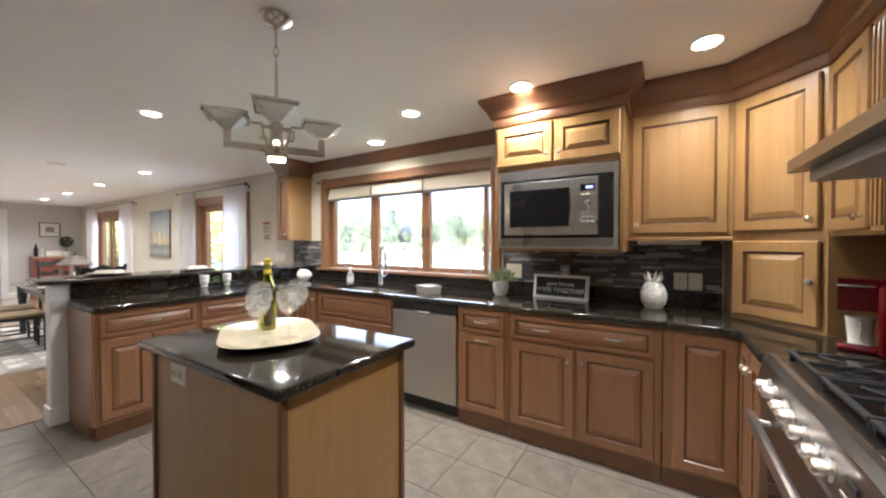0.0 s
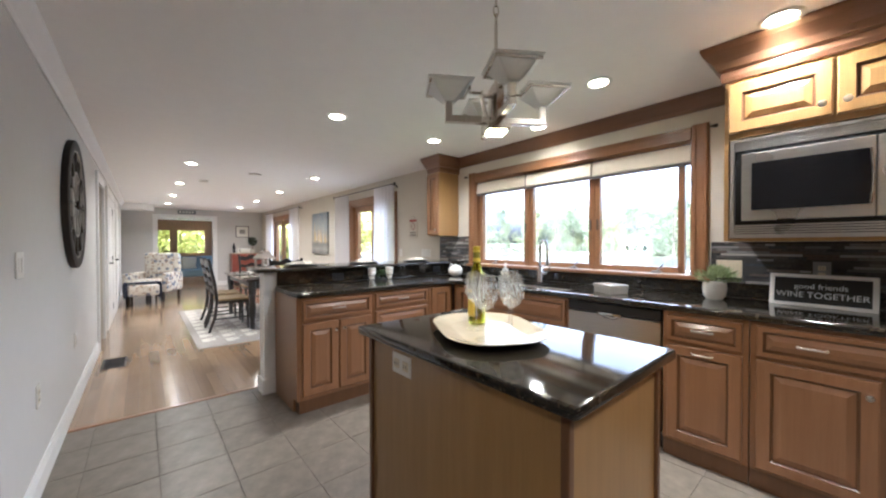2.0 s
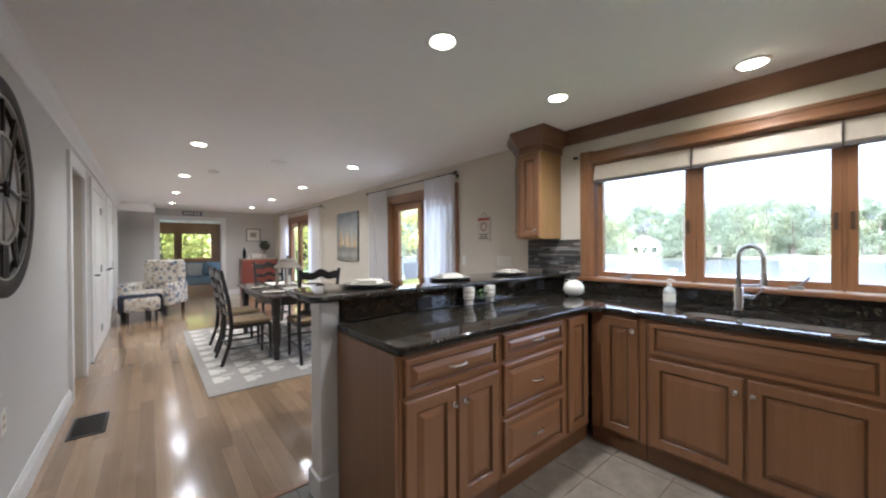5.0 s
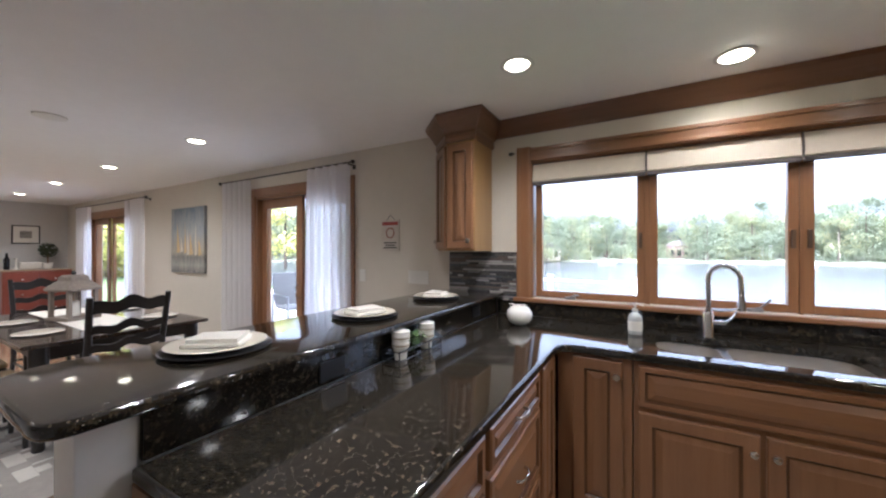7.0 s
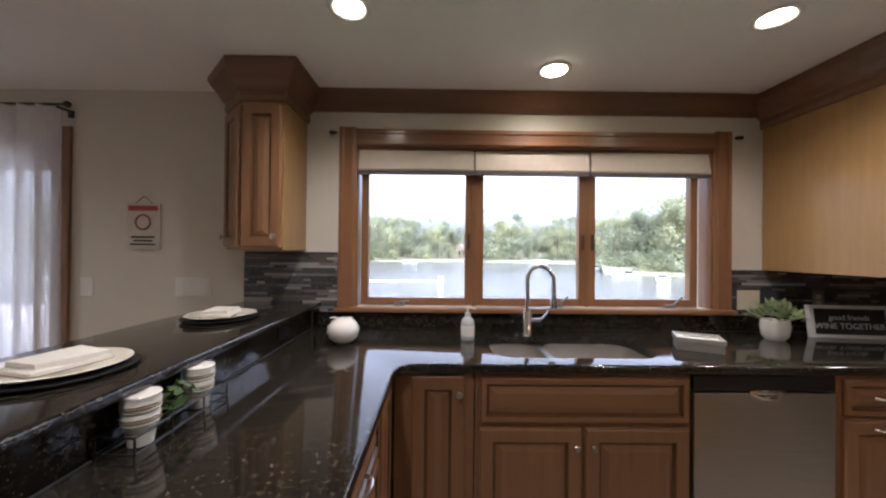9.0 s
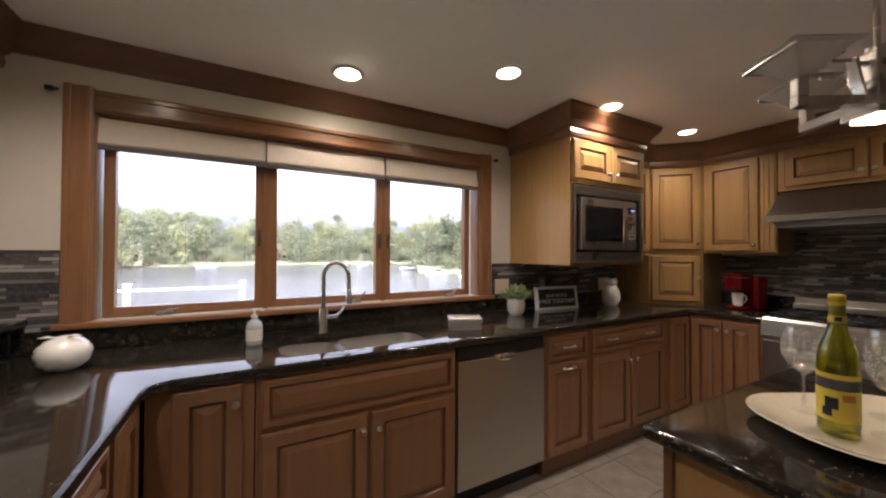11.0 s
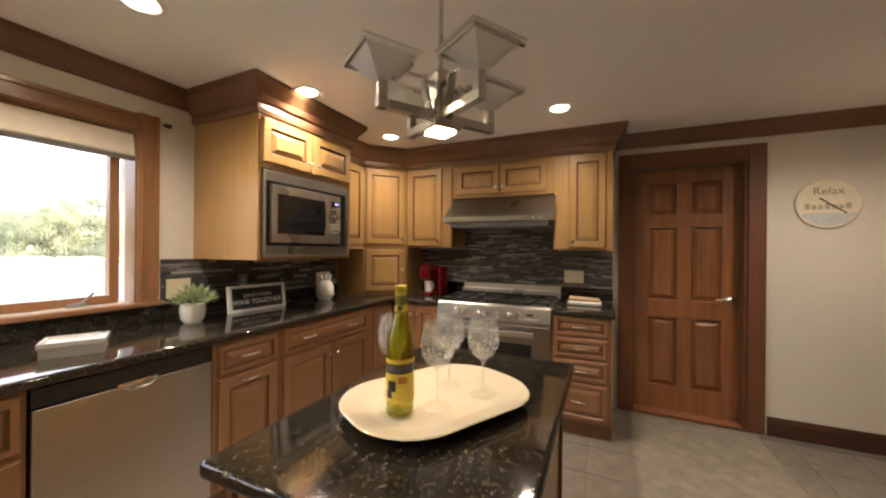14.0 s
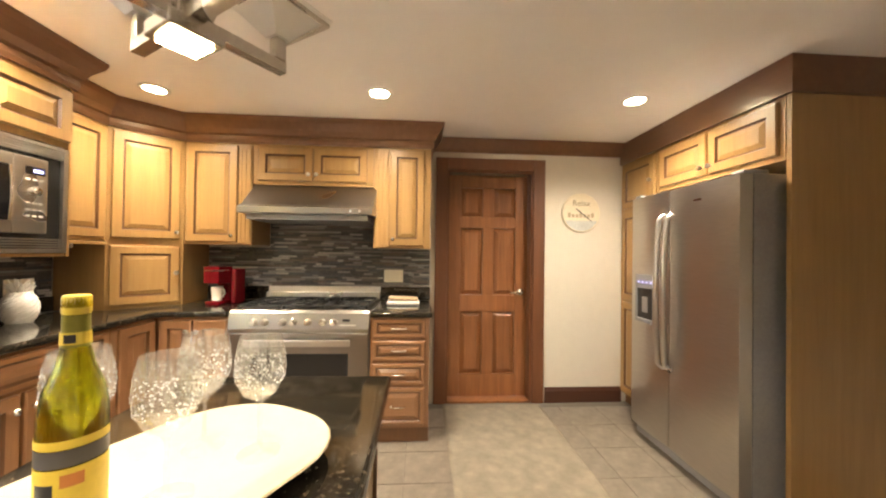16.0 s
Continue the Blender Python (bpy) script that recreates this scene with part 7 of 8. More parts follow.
def ladder_chair(m, first=[]):
    if first:
        return copy_thing(first[0], m)
    c = thing("dining_chair", m, "black painted ladder-back dining chair with a rush seat", "chair", "chairs round the dining table")
    part("seat", boxes((-0.23, 0.23, -0.2, 0.21, 0.44, 0.475), bevel=0.014), SEAT_RUSH, c, "woven brown rush seat")
    bm = boxes((-0.22, 0.22, -0.195, -0.17, 0.40, 0.439), (-0.22, 0.22, 0.18, 0.2, 0.40, 0.439), (-0.215, -0.195, -0.169, 0.179, 0.40, 0.439), (0.195, 0.215, -0.169, 0.179, 0.40, 0.439))
    part("seat_frame", bm, BLACK_WOOD, c)
    for s in (-1, 1):
        bm = bmesh.new()
        tube(bm, [(0.2 * s, 0.2, 0), (0.2 * s, 0.2, 0.42)], [0.014, 0.022], 10)
        part("leg", bm, BLACK_WOOD, c, soft=True)
        bm = bmesh.new()
        tube(bm, [(0.215 * s, -0.30, 0), (0.212 * s, -0.225, 0.22), (0.21 * s, -0.20, 0.44), (0.212 * s, -0.225, 0.7), (0.222 * s, -0.30, 1.06)], [0.018, 0.021, 0.023, 0.021, 0.019], 10)
        part("leg", bm, BLACK_WOOD, c, soft=True)
        bm = bmesh.new()
        tube(bm, [(0.208 * s, -0.235, 0.18), (0.2 * s, 0.2, 0.18)], 0.011, 8)
        part("stretcher", bm, BLACK_WOOD, c)
    for y, z in ((0.2, 0.24), (-0.23, 0.2)):
        bm = bmesh.new()
        tube(bm, [(-0.2, y, z), (0.2, y, z)], 0.011, 8)
        part("stretcher", bm, BLACK_WOOD, c)
    for k, (z, hh) in enumerate(((0.57, 0.05), (0.70, 0.052), (0.83, 0.055), (0.985, 0.085))):
        bm = bmesh.new()
        n = 16
        outs = []
        yb = -0.205 - max(0, z - 0.5) * 0.165
        for i in range(n + 1):
            u = i / n * 2 - 1
            wave = 0.022 * math.cos(u * math.pi * 2) * (1 - u * u) + 0.014 * (1 - u * u)
            y = yb - 0.025 * (1 - u * u)
            outs.append([(u * 0.212, y - 0.008, z - hh / 2 + wave * 0.8), (u * 0.212, y + 0.008, z - hh / 2 + wave * 0.8), (u * 0.212, y + 0.008, z + hh / 2 + wave), (u * 0.212, y - 0.008, z + hh / 2 + wave)])
        rings(bm, outs)
        part("back_slat", bm, BLACK_WOOD, c)
    first.append(c)
    return c


for gx, gy, rz in ((-6.55, 0.80, 0), (-7.25, 0.82, 0), (-6.1, 1.4, 90), (-8.2, 1.5, -90)):
    ladder_chair(pose(gx, gy, FZ, 0, 0, rz))


def lantern():
    l = thing("candle_lantern", pose(-7.1, 1.42, 0.7665, 0, 0, 20), "weathered wooden candle lantern on the table runner", "lantern")
    w = plain("weathered_wood", (0.24, 0.20, 0.16), 0.7, grain=40, vary=0.25)
    part("base", boxes((-0.13, 0.13, -0.13, 0.13, 0, 0.03), bevel=0.004), w, l)
    for x in (-0.1, 0.1):
        for y in (-0.1, 0.1):
            part("post", boxes((x - 0.014, x + 0.014, y - 0.014, y + 0.014, 0.0305, 0.26)), w, l)
    bm = bmesh.new()
    def sq(h, z):
        return [(-h, -h, z), (h, -h, z), (h, h, z), (-h, h, z)]
    rings(bm, [sq(0.13, 0.2605), sq(0.135, 0.28), sq(0.085, 0.34), sq(0.075, 0.345), sq(0.07, 0.38), sq(0.05, 0.40)])
    part("roof", bm, w, l)
    bm = bmesh.new()
    lathe(bm, [(0.012, 0.40), (0.02, 0.42), (0.008, 0.44)], 12)
    part("finial", bm, BLACK_PLASTIC, l)
    bm = bmesh.new()
    lathe(bm, [(0.04, 0.0305), (0.04, 0.16), (0.01, 0.165)], 16)
    part("candle", bm, WHITE_CERAMIC, l, soft=True)


lantern()
bm = bmesh.new()
cushion(bm, -7.95, -6.15, 1.3, 1.68, 0.7625, 0.766, 0.001)
single("table_runner", bm, LINEN, "ivory linen runner along the dining table", "table runner")
for gx, gy in ((-6.55, 1.1), (-7.25, 1.1), (-6.6, 1.88), (-7.4, 1.88)):
    bm = bmesh.new()
    lathe(bm, [(0.09, 0), (0.14, 0.014), (0.136, 0.016), (0.01, 0.005)], 28)
    single("plate", bm, PORCELAIN, "ivory dinner plate on the dining table", "plate", pose(gx, gy, 0.7625), "plates on the dining table", soft=True)


# ---- living end ----
def floral():
    n = Nodes("floral_upholstery")
    v = n.coords()
    a = n.add("ShaderNodeTexVoronoi", Scale=9.0)
    n.link(v, a.inputs["Vector"])
    b = n.noise(v, 14, 4, 0.7)
    col = n.ramp(a.outputs["Distance"], [(0.0, (0.10, 0.13, 0.22)), (0.3, (0.20, 0.22, 0.27)), (0.42, (0.60, 0.57, 0.50)), (1.0, (0.62, 0.58, 0.50))])
    col = n.mix(n.ramp(b, [(0.5, (0, 0, 0)), (0.6, (0.8, 0.8, 0.8))]), col, (0.30, 0.20, 0.13))
    return n.set(col, 0.9)


FLORAL = floral()


def armchair():
    c = thing("armchair", pose(-11.0, -0.02, 0, 0, 0, 60), "floral patterned wing armchair with a rolled back", "armchair")
    bm = bmesh.new()
    cushion(bm, -0.32, 0.32, -0.35, 0.3, 0.28, 0.48, 0.06)
    part("seat", bm, FLORAL, c, soft=True)
    bm = bmesh.new()
    cushion(bm, -0.38, 0.38, 0.28, 0.42, 0.2, 1.08, 0.06)
    part("backrest", bm, FLORAL, c, soft=True)
    for s in (-1, 1):
        bm = bmesh.new()
        cushion(bm, min(0.33 * s, 0.45 * s), max(0.33 * s, 0.45 * s), -0.36, 0.34, 0.2, 0.64, 0.055)
        part("armrest", bm, FLORAL, c, soft=True)
        for y in (-0.3, 0.35):
            part("leg", boxes((0.34 * s - 0.025, 0.34 * s + 0.025, y - 0.025, y + 0.025, 0, 0.205)), BLACK_WOOD, c)


armchair()


def ottoman():
    o = thing("ottoman", pose(-10.35, -0.25, 0, 0, 0, 10), "floral patterned footstool with dark legs", "footstool")
    bm = bmesh.new()
    cushion(bm, -0.33, 0.33, -0.26, 0.26, 0.2, 0.44, 0.05)
    part("cushion", bm, FLORAL, o, soft=True)
    for x in (-0.27, 0.27):
        for y in (-0.2, 0.2):
            part("leg", boxes((x - 0.02, x + 0.02, y - 0.02, y + 0.02, 0, 0.205)), BLACK_WOOD, o)
    bm = bmesh.new()
    n = 14
    outs = []
    for i in range(n + 1):
        u = i / n
        w = 0.16 + 0.02 * math.sin(u * 9)
        if u < 0.35:
            y, z = -0.28, 0.15 + 0.31 * u / 0.35
        elif u < 0.65:
            y, z = -0.28 + 0.56 * (u - 0.35) / 0.3, 0.46
        else:
            y, z = 0.28, 0.46 - 0.33 * (u - 0.65) / 0.35
        outs.append([(-w + 0.15, y, z + 0.004), (w + 0.15, y, z + 0.004), (w + 0.15, y * 1.05, z + 0.018), (-w + 0.15, y * 1.05, z + 0.018)])
    rings(bm, outs)
    single("throw_blanket", bm, NAVY_CLOTH, "navy knitted throw draped over the footstool", "blanket", pose(-10.35, -0.25, 0, 0, 0, 10), soft=True)


ottoman()


def loveseat():
    x = FX - 1.6
    s = thing("loveseat", pose(x, 0.95, 0, 0, 0, 90), "pale blue upholstered loveseat with dark legs", "sofa")
    bm = bmesh.new()
    cushion(bm, -0.72, 0.72, -0.4, 0.35, 0.22, 0.46, 0.06)
    part("seat", bm, BLUE_CLOTH, s, soft=True)
    bm = bmesh.new()
    cushion(bm, -0.75, 0.75, 0.30, 0.46, 0.22, 0.88, 0.07)
    part("backrest", bm, BLUE_CLOTH, s, soft=True)
    for k in (-1, 1):
        bm = bmesh.new()
        cushion(bm, min(0.72 * k, 0.86 * k), max(0.72 * k, 0.86 * k), -0.4, 0.44, 0.22, 0.66, 0.06)
        part("armrest", bm, BLUE_CLOTH, s, soft=True)
        for y in (-0.34, 0.4):
            part("leg", boxes((0.76 * k - 0.03, 0.76 * k + 0.03, y - 0.03, y + 0.03, 0, 0.225)), BLACK_WOOD, s)
    for k, (dx, mat) in enumerate(((-0.42, LINEN), (0.05, LINEN), (0.45, BLUE_CLOTH))):
        bm = bmesh.new()
        cushion(bm, -0.22, 0.22, -0.06, 0.06, -0.2, 0.2, 0.055)
        single("throw_pillow", bm, mat, "square throw pillow on the blue loveseat", "pillow", pose(x, 0.95, 0, 0, 0, 90) @ pose(dx, 0.2, 0.655, -14, 12 * (k - 1), 6 * k), "pillows on the loveseat", soft=True)


loveseat()
lp = thing("table_lamp", pose(FX - 1.7, -0.25, 0), "white drum shade lamp on a slim stand", "lamp")
bm = bmesh.new()
lathe(bm, [(0.14, 0), (0.14, 0.02), (0.012, 0.03), (0.012, 0.95)], 18)
part("stand", bm, NICKEL, lp, soft=True)
bm = bmesh.new()
lathe(bm, [(0.19, 0.88), (0.16, 1.16), (0.155, 1.16), (0.185, 0.88)], 24, cap=False)
part("shade", bm, LINEN, lp, soft=True)
for a, b in SUNWIN:
    w = thing("window_2", pose(0, 0, 0), "sunroom window in a dark wooden frame", "window")
    w["kind"] = "structure"
    part("window_frame", boxes((SR - 0.1, SR + 0.02, a, a + 0.06, 0.85, 1.98), (SR - 0.1, SR + 0.02, b - 0.06, b, 0.85, 1.98), (SR - 0.1, SR + 0.02, a + 0.06, b - 0.06, 0.85, 0.92), (SR - 0.1, SR + 0.02, a + 0.06, b - 0.06, 1.9, 1.98)), PANEL_WOOD, w)
    g = part("pane", boxes((SR - 0.05, SR - 0.044, a + 0.06, b - 0.06, 0.92, 1.9)), GLASS, w)
    g.visible_shadow = False


# ---- kitchen mat ----
mat_n = Nodes("mat_weave")
mv = mat_n.coords()
va = mat_n.add("ShaderNodeTexVoronoi", Scale=11.0)
mat_n.link(mv, va.inputs["Vector"])
mcol = mat_n.mix(0.45, mat_n.ramp(va.outputs["Distance"], [(0.1, (0.26, 0.225, 0.17)), (0.6, (0.20, 0.17, 0.13))]), mat_n.ramp(mat_n.noise(mv, 7, 5, 0.7), [(0.35, (0.16, 0.135, 0.10)), (0.7, (0.32, 0.28, 0.215))]))
mat_n.bump(mat_n.noise(mv, 300, 2), 0.5, 0.002)
mat_n.set(mcol, 0.95)
runner = thing("door_runner", pose(0, 0, 0), "beige patterned runner in front of the wooden door", "rug")
part("carpet", boxes((-0.35, 1.13, -0.63, 0.20, 0.0005, 0.008), bevel=0.003), mat_n.mat, runner)
part("border", boxes((-0.35, 1.13, 0.2005, 0.214, 0.0005, 0.009)), mat_n.mat, runner)
part("border", boxes((-0.35, 1.13, -0.644, -0.6305, 0.0005, 0.009)), mat_n.mat, runner)


# ---- outdoors ----
WATER_Z = -3.0
n = Nodes("lake_water")
wv = n.coords((0.16, 0.5, 1))
ripple = n.mix(0.35, n.noise(wv, 1.0, 4, 0.6), n.noise(n.coords((0.9, 2.4, 1)), 1.0, 3))
n.bump(ripple, 1.0, 0.3)
n.set(n.ramp(n.noise(n.coords((0.01, 0.03, 1)), 1.0, 3), [(0.35, (0.03, 0.031, 0.033)), (0.7, (0.06, 0.06, 0.062))]), 0.14, Specular_IOR_Level=0.5)
structure("water", boxes((-2500, 2500, 12.5, 3500, WATER_Z - 0.3, WATER_Z)), n.mat, "rippled grey lake beyond the windows", "water")
GRASS = plain("lawn", (0.075, 0.11, 0.03), 0.9, grain=3, vary=0.35, bump=0.5, dist=0.02)
bm = boxes((-2500, 2500, -2500, 2.9, -3.4, -0.62), (-2500, -19.9, 2.9, 12.5, -3.4, -0.62), (2.2, 2500, 2.9, 9.0, -3.4, -1.5), (-3.9, 2.2, 3.07, 9.0, -3.4, -1.5), (-19.9, -3.9, 11, 12.5, -3.4, -1.5))
structure("ground", bm, GRASS, "mown lawn and bank around the house", "ground")
DECK = wood("weathered_deck", (0.46, 0.43, 0.40), (0.33, 0.30, 0.28), axis=0, rough=0.7, coat=0.0)
deck = structure("deck", boxes((-14.5, -3.9, 3.07, 9.6, -0.3, -0.075), (-3.9, -2.65, 8.4, 9.6, -0.3, -0.075)), DECK, "substructure of the weathered timber deck", "deck")
for k in range(46):
    part("deck_board", boxes((-14.5, -3.9 if k < 38 else -2.65, 3.08 + 0.14 * k, 3.214 + 0.14 * k, -0.0745, -0.05)), DECK, deck)
STONE = plain("pale_stone", (0.42, 0.41, 0.39), 0.85, grain=8, vary=0.25, bump=0.4)
RAIL_PAINT = plain("weathered_white_rail", (0.33, 0.335, 0.34), 0.5, grain=12, vary=0.12)
rail = thing("deck_railing", pose(0, 9.5, -0.05), "white painted railing along the edge of the deck", "railing")
part("rail", boxes((-14.4, -2.72, -0.03, 0.03, 0.66, 0.70), bevel=0.006), RAIL_PAINT, rail)
for k in range(7):
    px = -2.78 - 1.93 * k
    bm = boxes((px - 0.05, px + 0.05, -0.05, 0.05, 0, 0.78), (px - 0.065, px + 0.065, -0.065, 0.065, 0.7805, 0.81), bevel=0.006)
    part("post", bm, RAIL_PAINT, rail)


def umbrella():
    u = thing("patio_umbrella", pose(-9.05, 7.5, -0.05), "closed turquoise patio umbrella on the deck", "umbrella")
    bm = bmesh.new()
    lathe(bm, [(0.25, 0), (0.25, 0.06), (0.05, 0.1)], 18)
    part("base", bm, STONE, u)
    bm = bmesh.new()
    tube(bm, [(0, 0, 0.08), (0, 0, 2.75)], 0.022, 8)
    part("pole", bm, NICKEL, u)
    bm = bmesh.new()
    outs = []
    for z, r in ((1.25, 0.25), (1.5, 0.24), (2.1, 0.17), (2.6, 0.06), (2.7, 0.02)):
        outs.append([(r * (1 + 0.25 * (i % 2)) * math.cos(6.283 * i / 16), r * (1 + 0.25 * (i % 2)) * math.sin(6.283 * i / 16), z) for i in range(16)])
    rings(bm, outs)
    part("canopy", bm, plain("turquoise_canvas", (0.06, 0.30, 0.36), 0.85), u)


umbrella()


def deck_chair(m, first=[]):
    if first:
        return copy_thing(first[0], m)
    c = thing("patio_chair", m, "grey woven patio armchair on the deck", "chair", "patio chairs on the deck")
    g = plain("grey_sling", (0.16, 0.155, 0.15), 0.8, grain=160)
    part("seat", boxes((-0.26, 0.26, -0.25, 0.25, 0.38, 0.42), bevel=0.012), g, c)
    bm = boxes((-0.26, 0.26, -0.02, 0.02, 0, 0.6), bevel=0.012)
    bm.transform(pose(0, 0.26, 0.42, -14, 0, 0))
    part("backrest", bm, g, c)
    for s in (-1, 1):
        bm = bmesh.new()
        tube(bm, [(0.28 * s, -0.27, 0), (0.28 * s, -0.27, 0.62), (0.28 * s, 0.3, 0.64), (0.28 * s, 0.32, 0)], 0.018, 8)
        part("leg", bm, GREY_METAL, c, soft=True)
    first.append(c)
    return c


for gx, gy, rz in ((-7.35, 5.4, 150), (-8.5, 6.3, -60), (-8.2, 4.6, 80)):
    deck_chair(pose(gx, gy, -0.05, 0, 0, rz))

# wooded shores across the lake
BANK = plain("leafy_bank", (0.10, 0.10, 0.06), 0.95, grain=1.5, vary=0.4, bump=0.3)
rnd = random.Random(11)
LEAVES = Nodes("hazed_far_foliage")
lv = LEAVES.coords((0.05, 0.05, 0.05))
lr = LEAVES.add("ShaderNodeNewGeometry").outputs["Random Per Island"]
patch = LEAVES.noise(lv, 2.2, 3)
# greens and yellows paled and greyed, so the distance haze is in the colour
lc = LEAVES.ramp(patch, [(0.32, (0.13, 0.148, 0.098)), (0.5, (0.16, 0.176, 0.105)), (0.62, (0.22, 0.22, 0.105)), (0.75, (0.26, 0.24, 0.125))])
lc = LEAVES.mix(0.2, lc, LEAVES.ramp(lr, [(0.0, (0.13, 0.145, 0.095)), (1.0, (0.21, 0.22, 0.12))]))
LEAVES.set(lc, 0.8, Transmission_Weight=0.0)
ltr = LEAVES.add("ShaderNodeBsdfTranslucent")
lmx = LEAVES.add("ShaderNodeMixShader", Fac=0.6)
LEAVES.link(lc, ltr.inputs[0])
LEAVES.link(LEAVES.bsdf.outputs[0], lmx.inputs[1])
LEAVES.link(ltr.outputs[0], lmx.inputs[2])
LEAVES.link(lmx.outputs[0], LEAVES.tree.nodes["Material Output"].inputs[0])


def woodland(name, spots, label, leaves):
    verts, faces, tv, tf = [], [], [], []
    for x, y, z, h in spots:
        spread = h * rnd.uniform(0.24, 0.40)
        lumps = []
        for q in range(14):
            f = rnd.uniform(0.04, 0.92)
            wide = spread * (1.05 - 0.65 * max(0.0, f - 0.35))
            lumps.append((rnd.uniform(-0.8, 0.8) * wide, rnd.uniform(-0.75, 0.75) * wide, h * f, wide * rnd.uniform(0.38, 0.66)))
        for _ in range(2300 if h > 8 else 800):
            lx, ly, lz, lr_ = lumps[rnd.randrange(14)]
            d = Vector((rnd.gauss(0, 1), rnd.gauss(0, 1), rnd.gauss(0, 1))).normalized()
            p = Vector((x + lx, y + ly, z + lz)) + d * lr_ * rnd.uniform(0.5, 1.05)
            s = rnd.uniform(0.15, 0.36) * max(h, 8) / 18
            a = d.orthogonal().normalized()
            q = Vector((rnd.uniform(-1, 1), rnd.uniform(-1, 1), rnd.uniform(-1, 1)))
            a = (a + 0.3 * q).normalized() * s
            b = (d.cross(a).normalized() + 0.25 * q).normalized() * s * 0.8
            k = len(verts)
            verts += [p - a, p + b, p + a, p - b]
            faces.append((k, k + 1, k + 2, k + 3))
        k = len(tv)
        r = h * 0.018
        for zz, rr in ((0, r), (h * 0.75, r * 0.35)):
            tv += [(x + rr * math.cos(6.283 * i / 6), y + rr * math.sin(6.283 * i / 6), z - 1 + zz) for i in range(6)]
        tf += [(k + i, k + (i + 1) % 6, k + 6 + (i + 1) % 6, k + 6 + i) for i in range(6)]
    e = thing(name, pose(0, 0, 0), label, "trees")
    e["kind"] = "stuff"
    for nm, v, f, mt in (("crowns", verts, faces, leaves), ("trunks", tv, tf, BARK)):
        me = bpy.data.meshes.new(nm)
        me.from_pydata(v, [], f)
        me.materials.append(mt)
        ob = new(nm, me)
        ob.parent = e
        tagged(ob, kind="stuff")


# bright yellow-green base colour stands in for leaves glowing against the light
BACKLIT_LEAVES = plain("backlit_foliage", (0.42, 0.40, 0.10), 0.8, grain=4, vary=0.3, bump=0)
BARK = plain("bark", (0.07, 0.05, 0.035), 0.9)
spots = []
for k in range(230):
    az = radians(rnd.uniform(-82, 62))
    dist = rnd.uniform(148, 200) - 26 * math.exp(-((math.degrees(az) + 20) / 9) ** 2)
    spots.append((dist * math.sin(az), dist * math.cos(az), WATER_Z + 0.8 + (dist - 148) * 0.05, rnd.uniform(11, 21)))
for k in range(150):
    az = radians(rnd.uniform(-82, 30))
    dist = 151 + rnd.uniform(0, 5) - 26 * math.exp(-((math.degrees(az) + 20) / 9) ** 2)
    spots.append((dist * math.sin(az), dist * math.cos(az), WATER_Z + 0.3, rnd.uniform(3, 7)))
for k in range(30):
    az = radians(rnd.uniform(27, 62))
    spots.append((81 * math.sin(az), 81 * math.cos(az), WATER_Z + 0.3, rnd.uniform(3, 5)))
for k in range(58):
    az = radians(rnd.uniform(24, 60))
    dist = rnd.uniform(82, 118)
    spots.append((dist * math.sin(az), dist * math.cos(az), WATER_Z + 0.8, rnd.uniform(11, 14) + 5 * min(1.0, max(0.0, (math.degrees(az) - 24) / 10))))
woodland("far_trees", spots, "mixed green and yellowing woods on the far shore", LEAVES.mat)
spots = [(-40 + rnd.uniform(-6, 6), rnd.uniform(-14, 16), -0.7, rnd.uniform(8, 13)) for _ in range(26)] + [(-60 + rnd.uniform(-20, 10), rnd.uniform(-40, 40), -0.7, rnd.uniform(9, 15)) for _ in range(30)]
woodland("near_trees", spots, "trees beyond the sunroom windows with a backlit yellow-green glow in their colour", BACKLIT_LEAVES)
bm = bmesh.new()
far = [(146 * math.sin(radians(a)) + 2.5 * math.sin(a * 0.7), (146 - 24 * math.exp(-((a + 20) / 9) ** 2)) * math.cos(radians(a))) for a in range(-86, 28, 2)]
rings(bm, [[(x, y, WATER_Z - 0.5), (x, y, WATER_Z + 0.5), (x * 1.06, y * 1.06, WATER_Z + 1.3), (x * 4, y * 4, WATER_Z + 5), (x * 4, y * 4, WATER_Z - 0.5)] for x, y in far])
structure("far_shore", bm, BANK, "grassy far shore of the lake", "ground")
bm = bmesh.new()
near = [((78 - 0.2 * (a - 26)) * math.sin(radians(a)), (78 - 0.2 * (a - 26)) * math.cos(radians(a))) for a in range(23, 80, 3)]
rings(bm, [[(x, y, WATER_Z - 0.5), (x, y, WATER_Z + 0.4), (x * 1.1, y * 1.1, WATER_Z + 1.2), (x * 7, y * 7, WATER_Z + 5), (x * 7, y * 7, WATER_Z - 0.5)] for x, y in near])
structure("side_shore", bm, BANK, "grassy shore at the side of the lake", "ground")


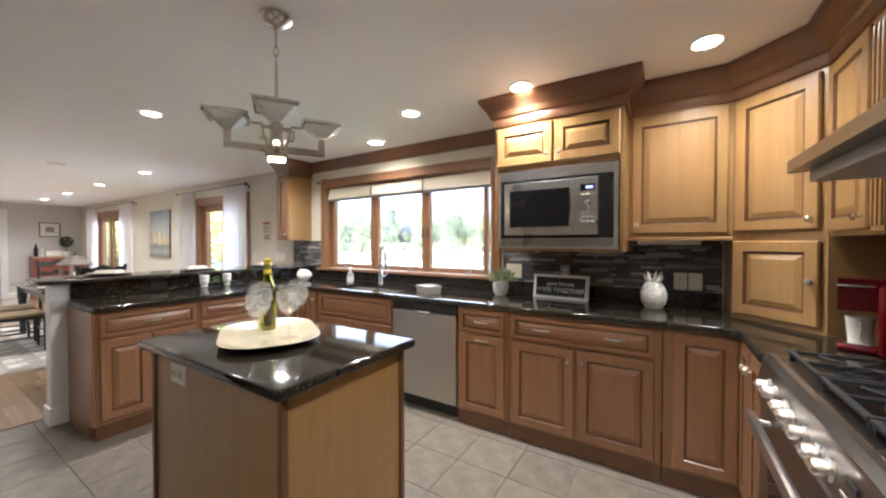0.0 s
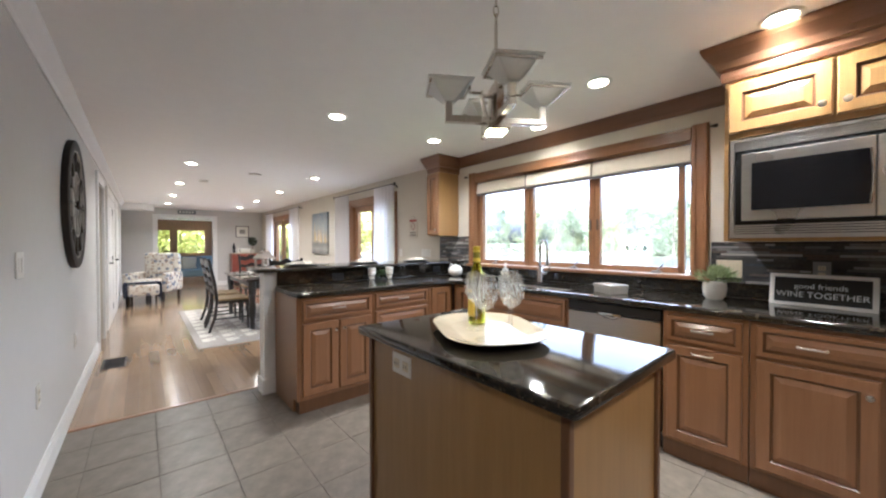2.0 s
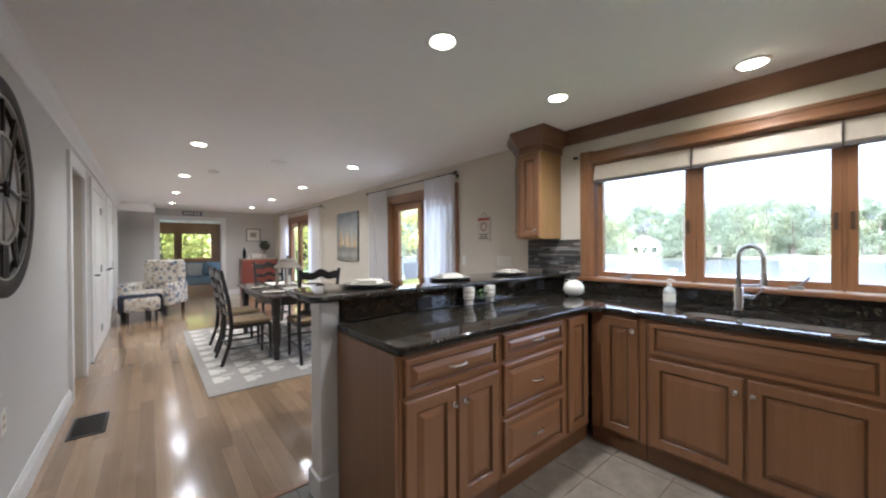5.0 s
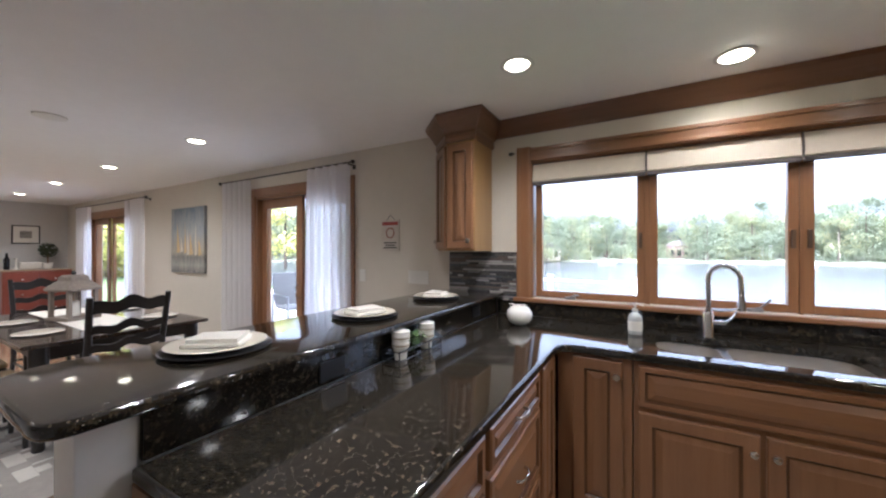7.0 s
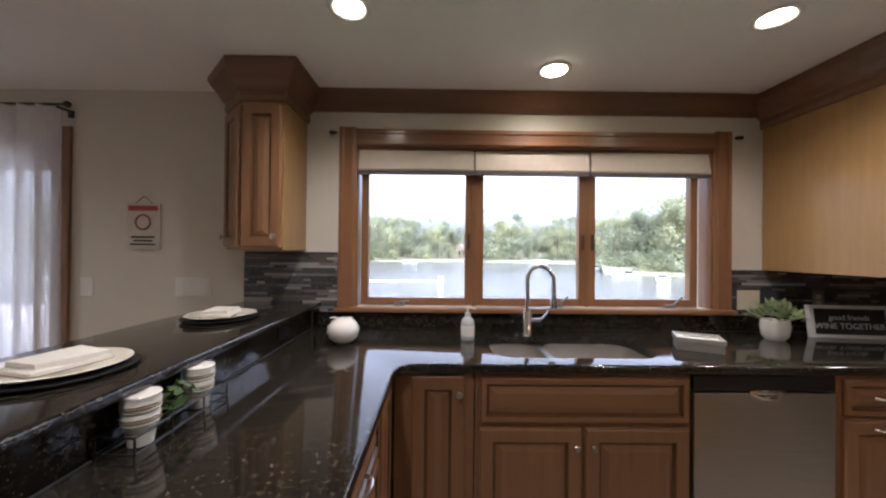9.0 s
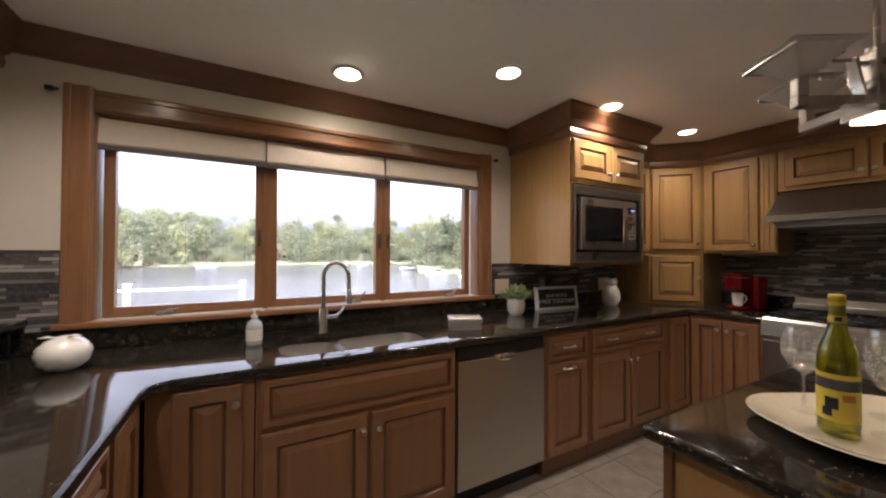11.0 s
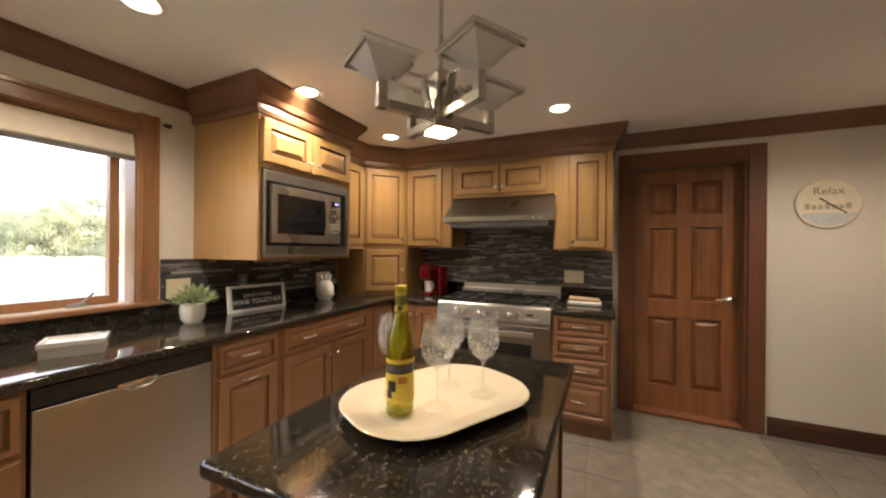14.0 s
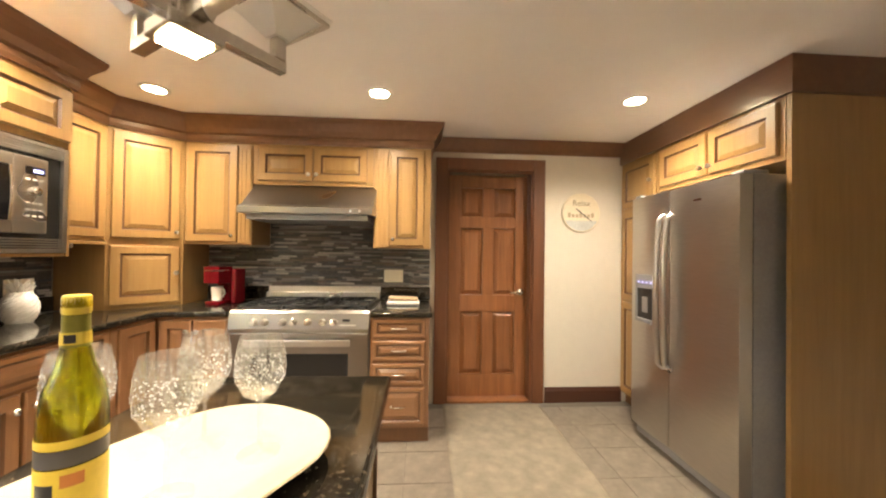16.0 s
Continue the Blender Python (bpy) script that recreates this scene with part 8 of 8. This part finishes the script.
def far_house(az, dist, w, h, wall_color, label):
    az = radians(az)
    e = thing("lake_house", pose(dist * math.sin(az), dist * math.cos(az), WATER_Z + 0.6, 0, 0, -math.degrees(az)), label, "house", "houses on the far shore")
    part("wall", boxes((-w / 2, w / 2, 0, w * 0.7, 0, h)), plain("siding", wall_color, 0.8), e)
    bm = bmesh.new()
    rings(bm, [[(-w / 2 - 0.5, y, h), (w / 2 + 0.5, y, h), (0, y, h + w * 0.28)] for y in (-0.5, w * 0.7 + 0.5)])
    part("roof", bm, plain("shingle_roof", (0.12, 0.10, 0.09), 0.9), e)
    for k in range(3):
        part("window", boxes((-w * 0.36 + k * w * 0.28, -w * 0.2 + k * w * 0.28, -0.06, -0.01, h * 0.3, h * 0.75)), BLACK_GLASS, e)


far_house(-21, 129, 9, 4.5, (0.62, 0.58, 0.5), "pale lakeside house half hidden by trees")
far_house(-14, 135, 7, 4.5, (0.4, 0.34, 0.27), "tan lakeside house half hidden by trees")
far_house(3, 158, 8, 5.5, (0.12, 0.07, 0.055), "red-brown lakeside house among trees")
far_house(11, 160, 7, 5.5, (0.55, 0.54, 0.5), "grey lakeside house among trees")


def boat(az, dist, rz):
    az = radians(az)
    b = thing("motor_boat", pose(dist * math.sin(az), dist * math.cos(az), WATER_Z + 0.01, 0, 0, rz), "white motor boat moored on the lake", "boat", "boats on the lake")
    bm = bmesh.new()
    rings(bm, [[(-2.6, -0.9 * k, z), (1.2, -0.9 * k, z), (2.9 * (0.8 + 0.2 * k), 0, z + 0.1), (1.2, 0.9 * k, z), (-2.6, 0.9 * k, z)] for z, k in ((0, 0.6), (0.35, 0.95), (0.75, 1.0))])
    part("hull", bm, RAIL_PAINT, b)
    part("windscreen", boxes((-0.2, 0.5, -0.6, 0.6, 0.76, 1.15), bevel=0.05), BLACK_GLASS, b)


for az, d, rz in ((26, 70, 10), (30, 62, 60), (22, 95, 0), (-6, 128, 20), (15, 120, 40)):
    boat(az, d, rz)

# ---- floor boards ----
rnd = random.Random(21)
verts, faces = [], []
y = -3.9
while y < WY:
    x = TX - 0.012
    first = True
    while x > FX - 6:
        ln = rnd.uniform(0.5, 2.0)
        a, b = max(x - ln, FX - 6), x - 0.0008
        if not (y + 0.083 < KY - 0.14 and a > -12.2):
            k = len(verts)
            y1 = min(y + 0.0822, WY)
            verts += [(a, y, -0.0075), (b, y, -0.0075), (b, y1, -0.0075), (a, y1, -0.0075), (a, y, -0.0002), (b, y, -0.0002), (b, y1, -0.0002), (a, y1, -0.0002)]
            faces += [(k + 4, k + 5, k + 6, k + 7), (k, k + 1, k + 5, k + 4), (k + 1, k + 2, k + 6, k + 5), (k + 2, k + 3, k + 7, k + 6), (k + 3, k, k + 4, k + 7)]
        x -= ln
    y += 0.083
me = bpy.data.meshes.new("oak_strips")
me.from_pydata(verts, [], faces)
me.materials.append(OAK_FLOOR)
ob = new("oak_strips", me)
ob.parent = floor_boards
tagged(ob, "narrow honey oak strip boards with a satin finish", kind="stuff")
structure("threshold_strip", boxes((TX - 0.011, TX + 0.03, KY, WY, -0.006, 0.004), bevel=0.002), TRIM_WOOD, "oak reducer strip between tiles and boards", "trim")

# ---- kitchen floor tiles ----
P = 0.325
tile_me = mesh_of("tile", boxes((0.002, P - 0.002, 0.002, P - 0.002, -0.0055, 0.0), bevel=0.001), FLOOR_TILE)
i = 0
while TX + 0.03 + P * i < RX:
    j = 0
    while -0.15 - P * 7 + P * j < WY:
        x, y = TX + 0.032 + P * i, -0.15 - P * 7 + P * j
        j += 1
        inside_hall = x < -2.5 and y < KY - P * 0.9
        hidden = y > 2.35 or (x < -3.5 and y > 0.7) or y < SY - 0.1
        if inside_hall or hidden or x + P > RX + 0.12:
            continue
        ob = new("tile", tile_me)
        ob.parent = floor
        ob.location = (x, y, 0)
    i += 1
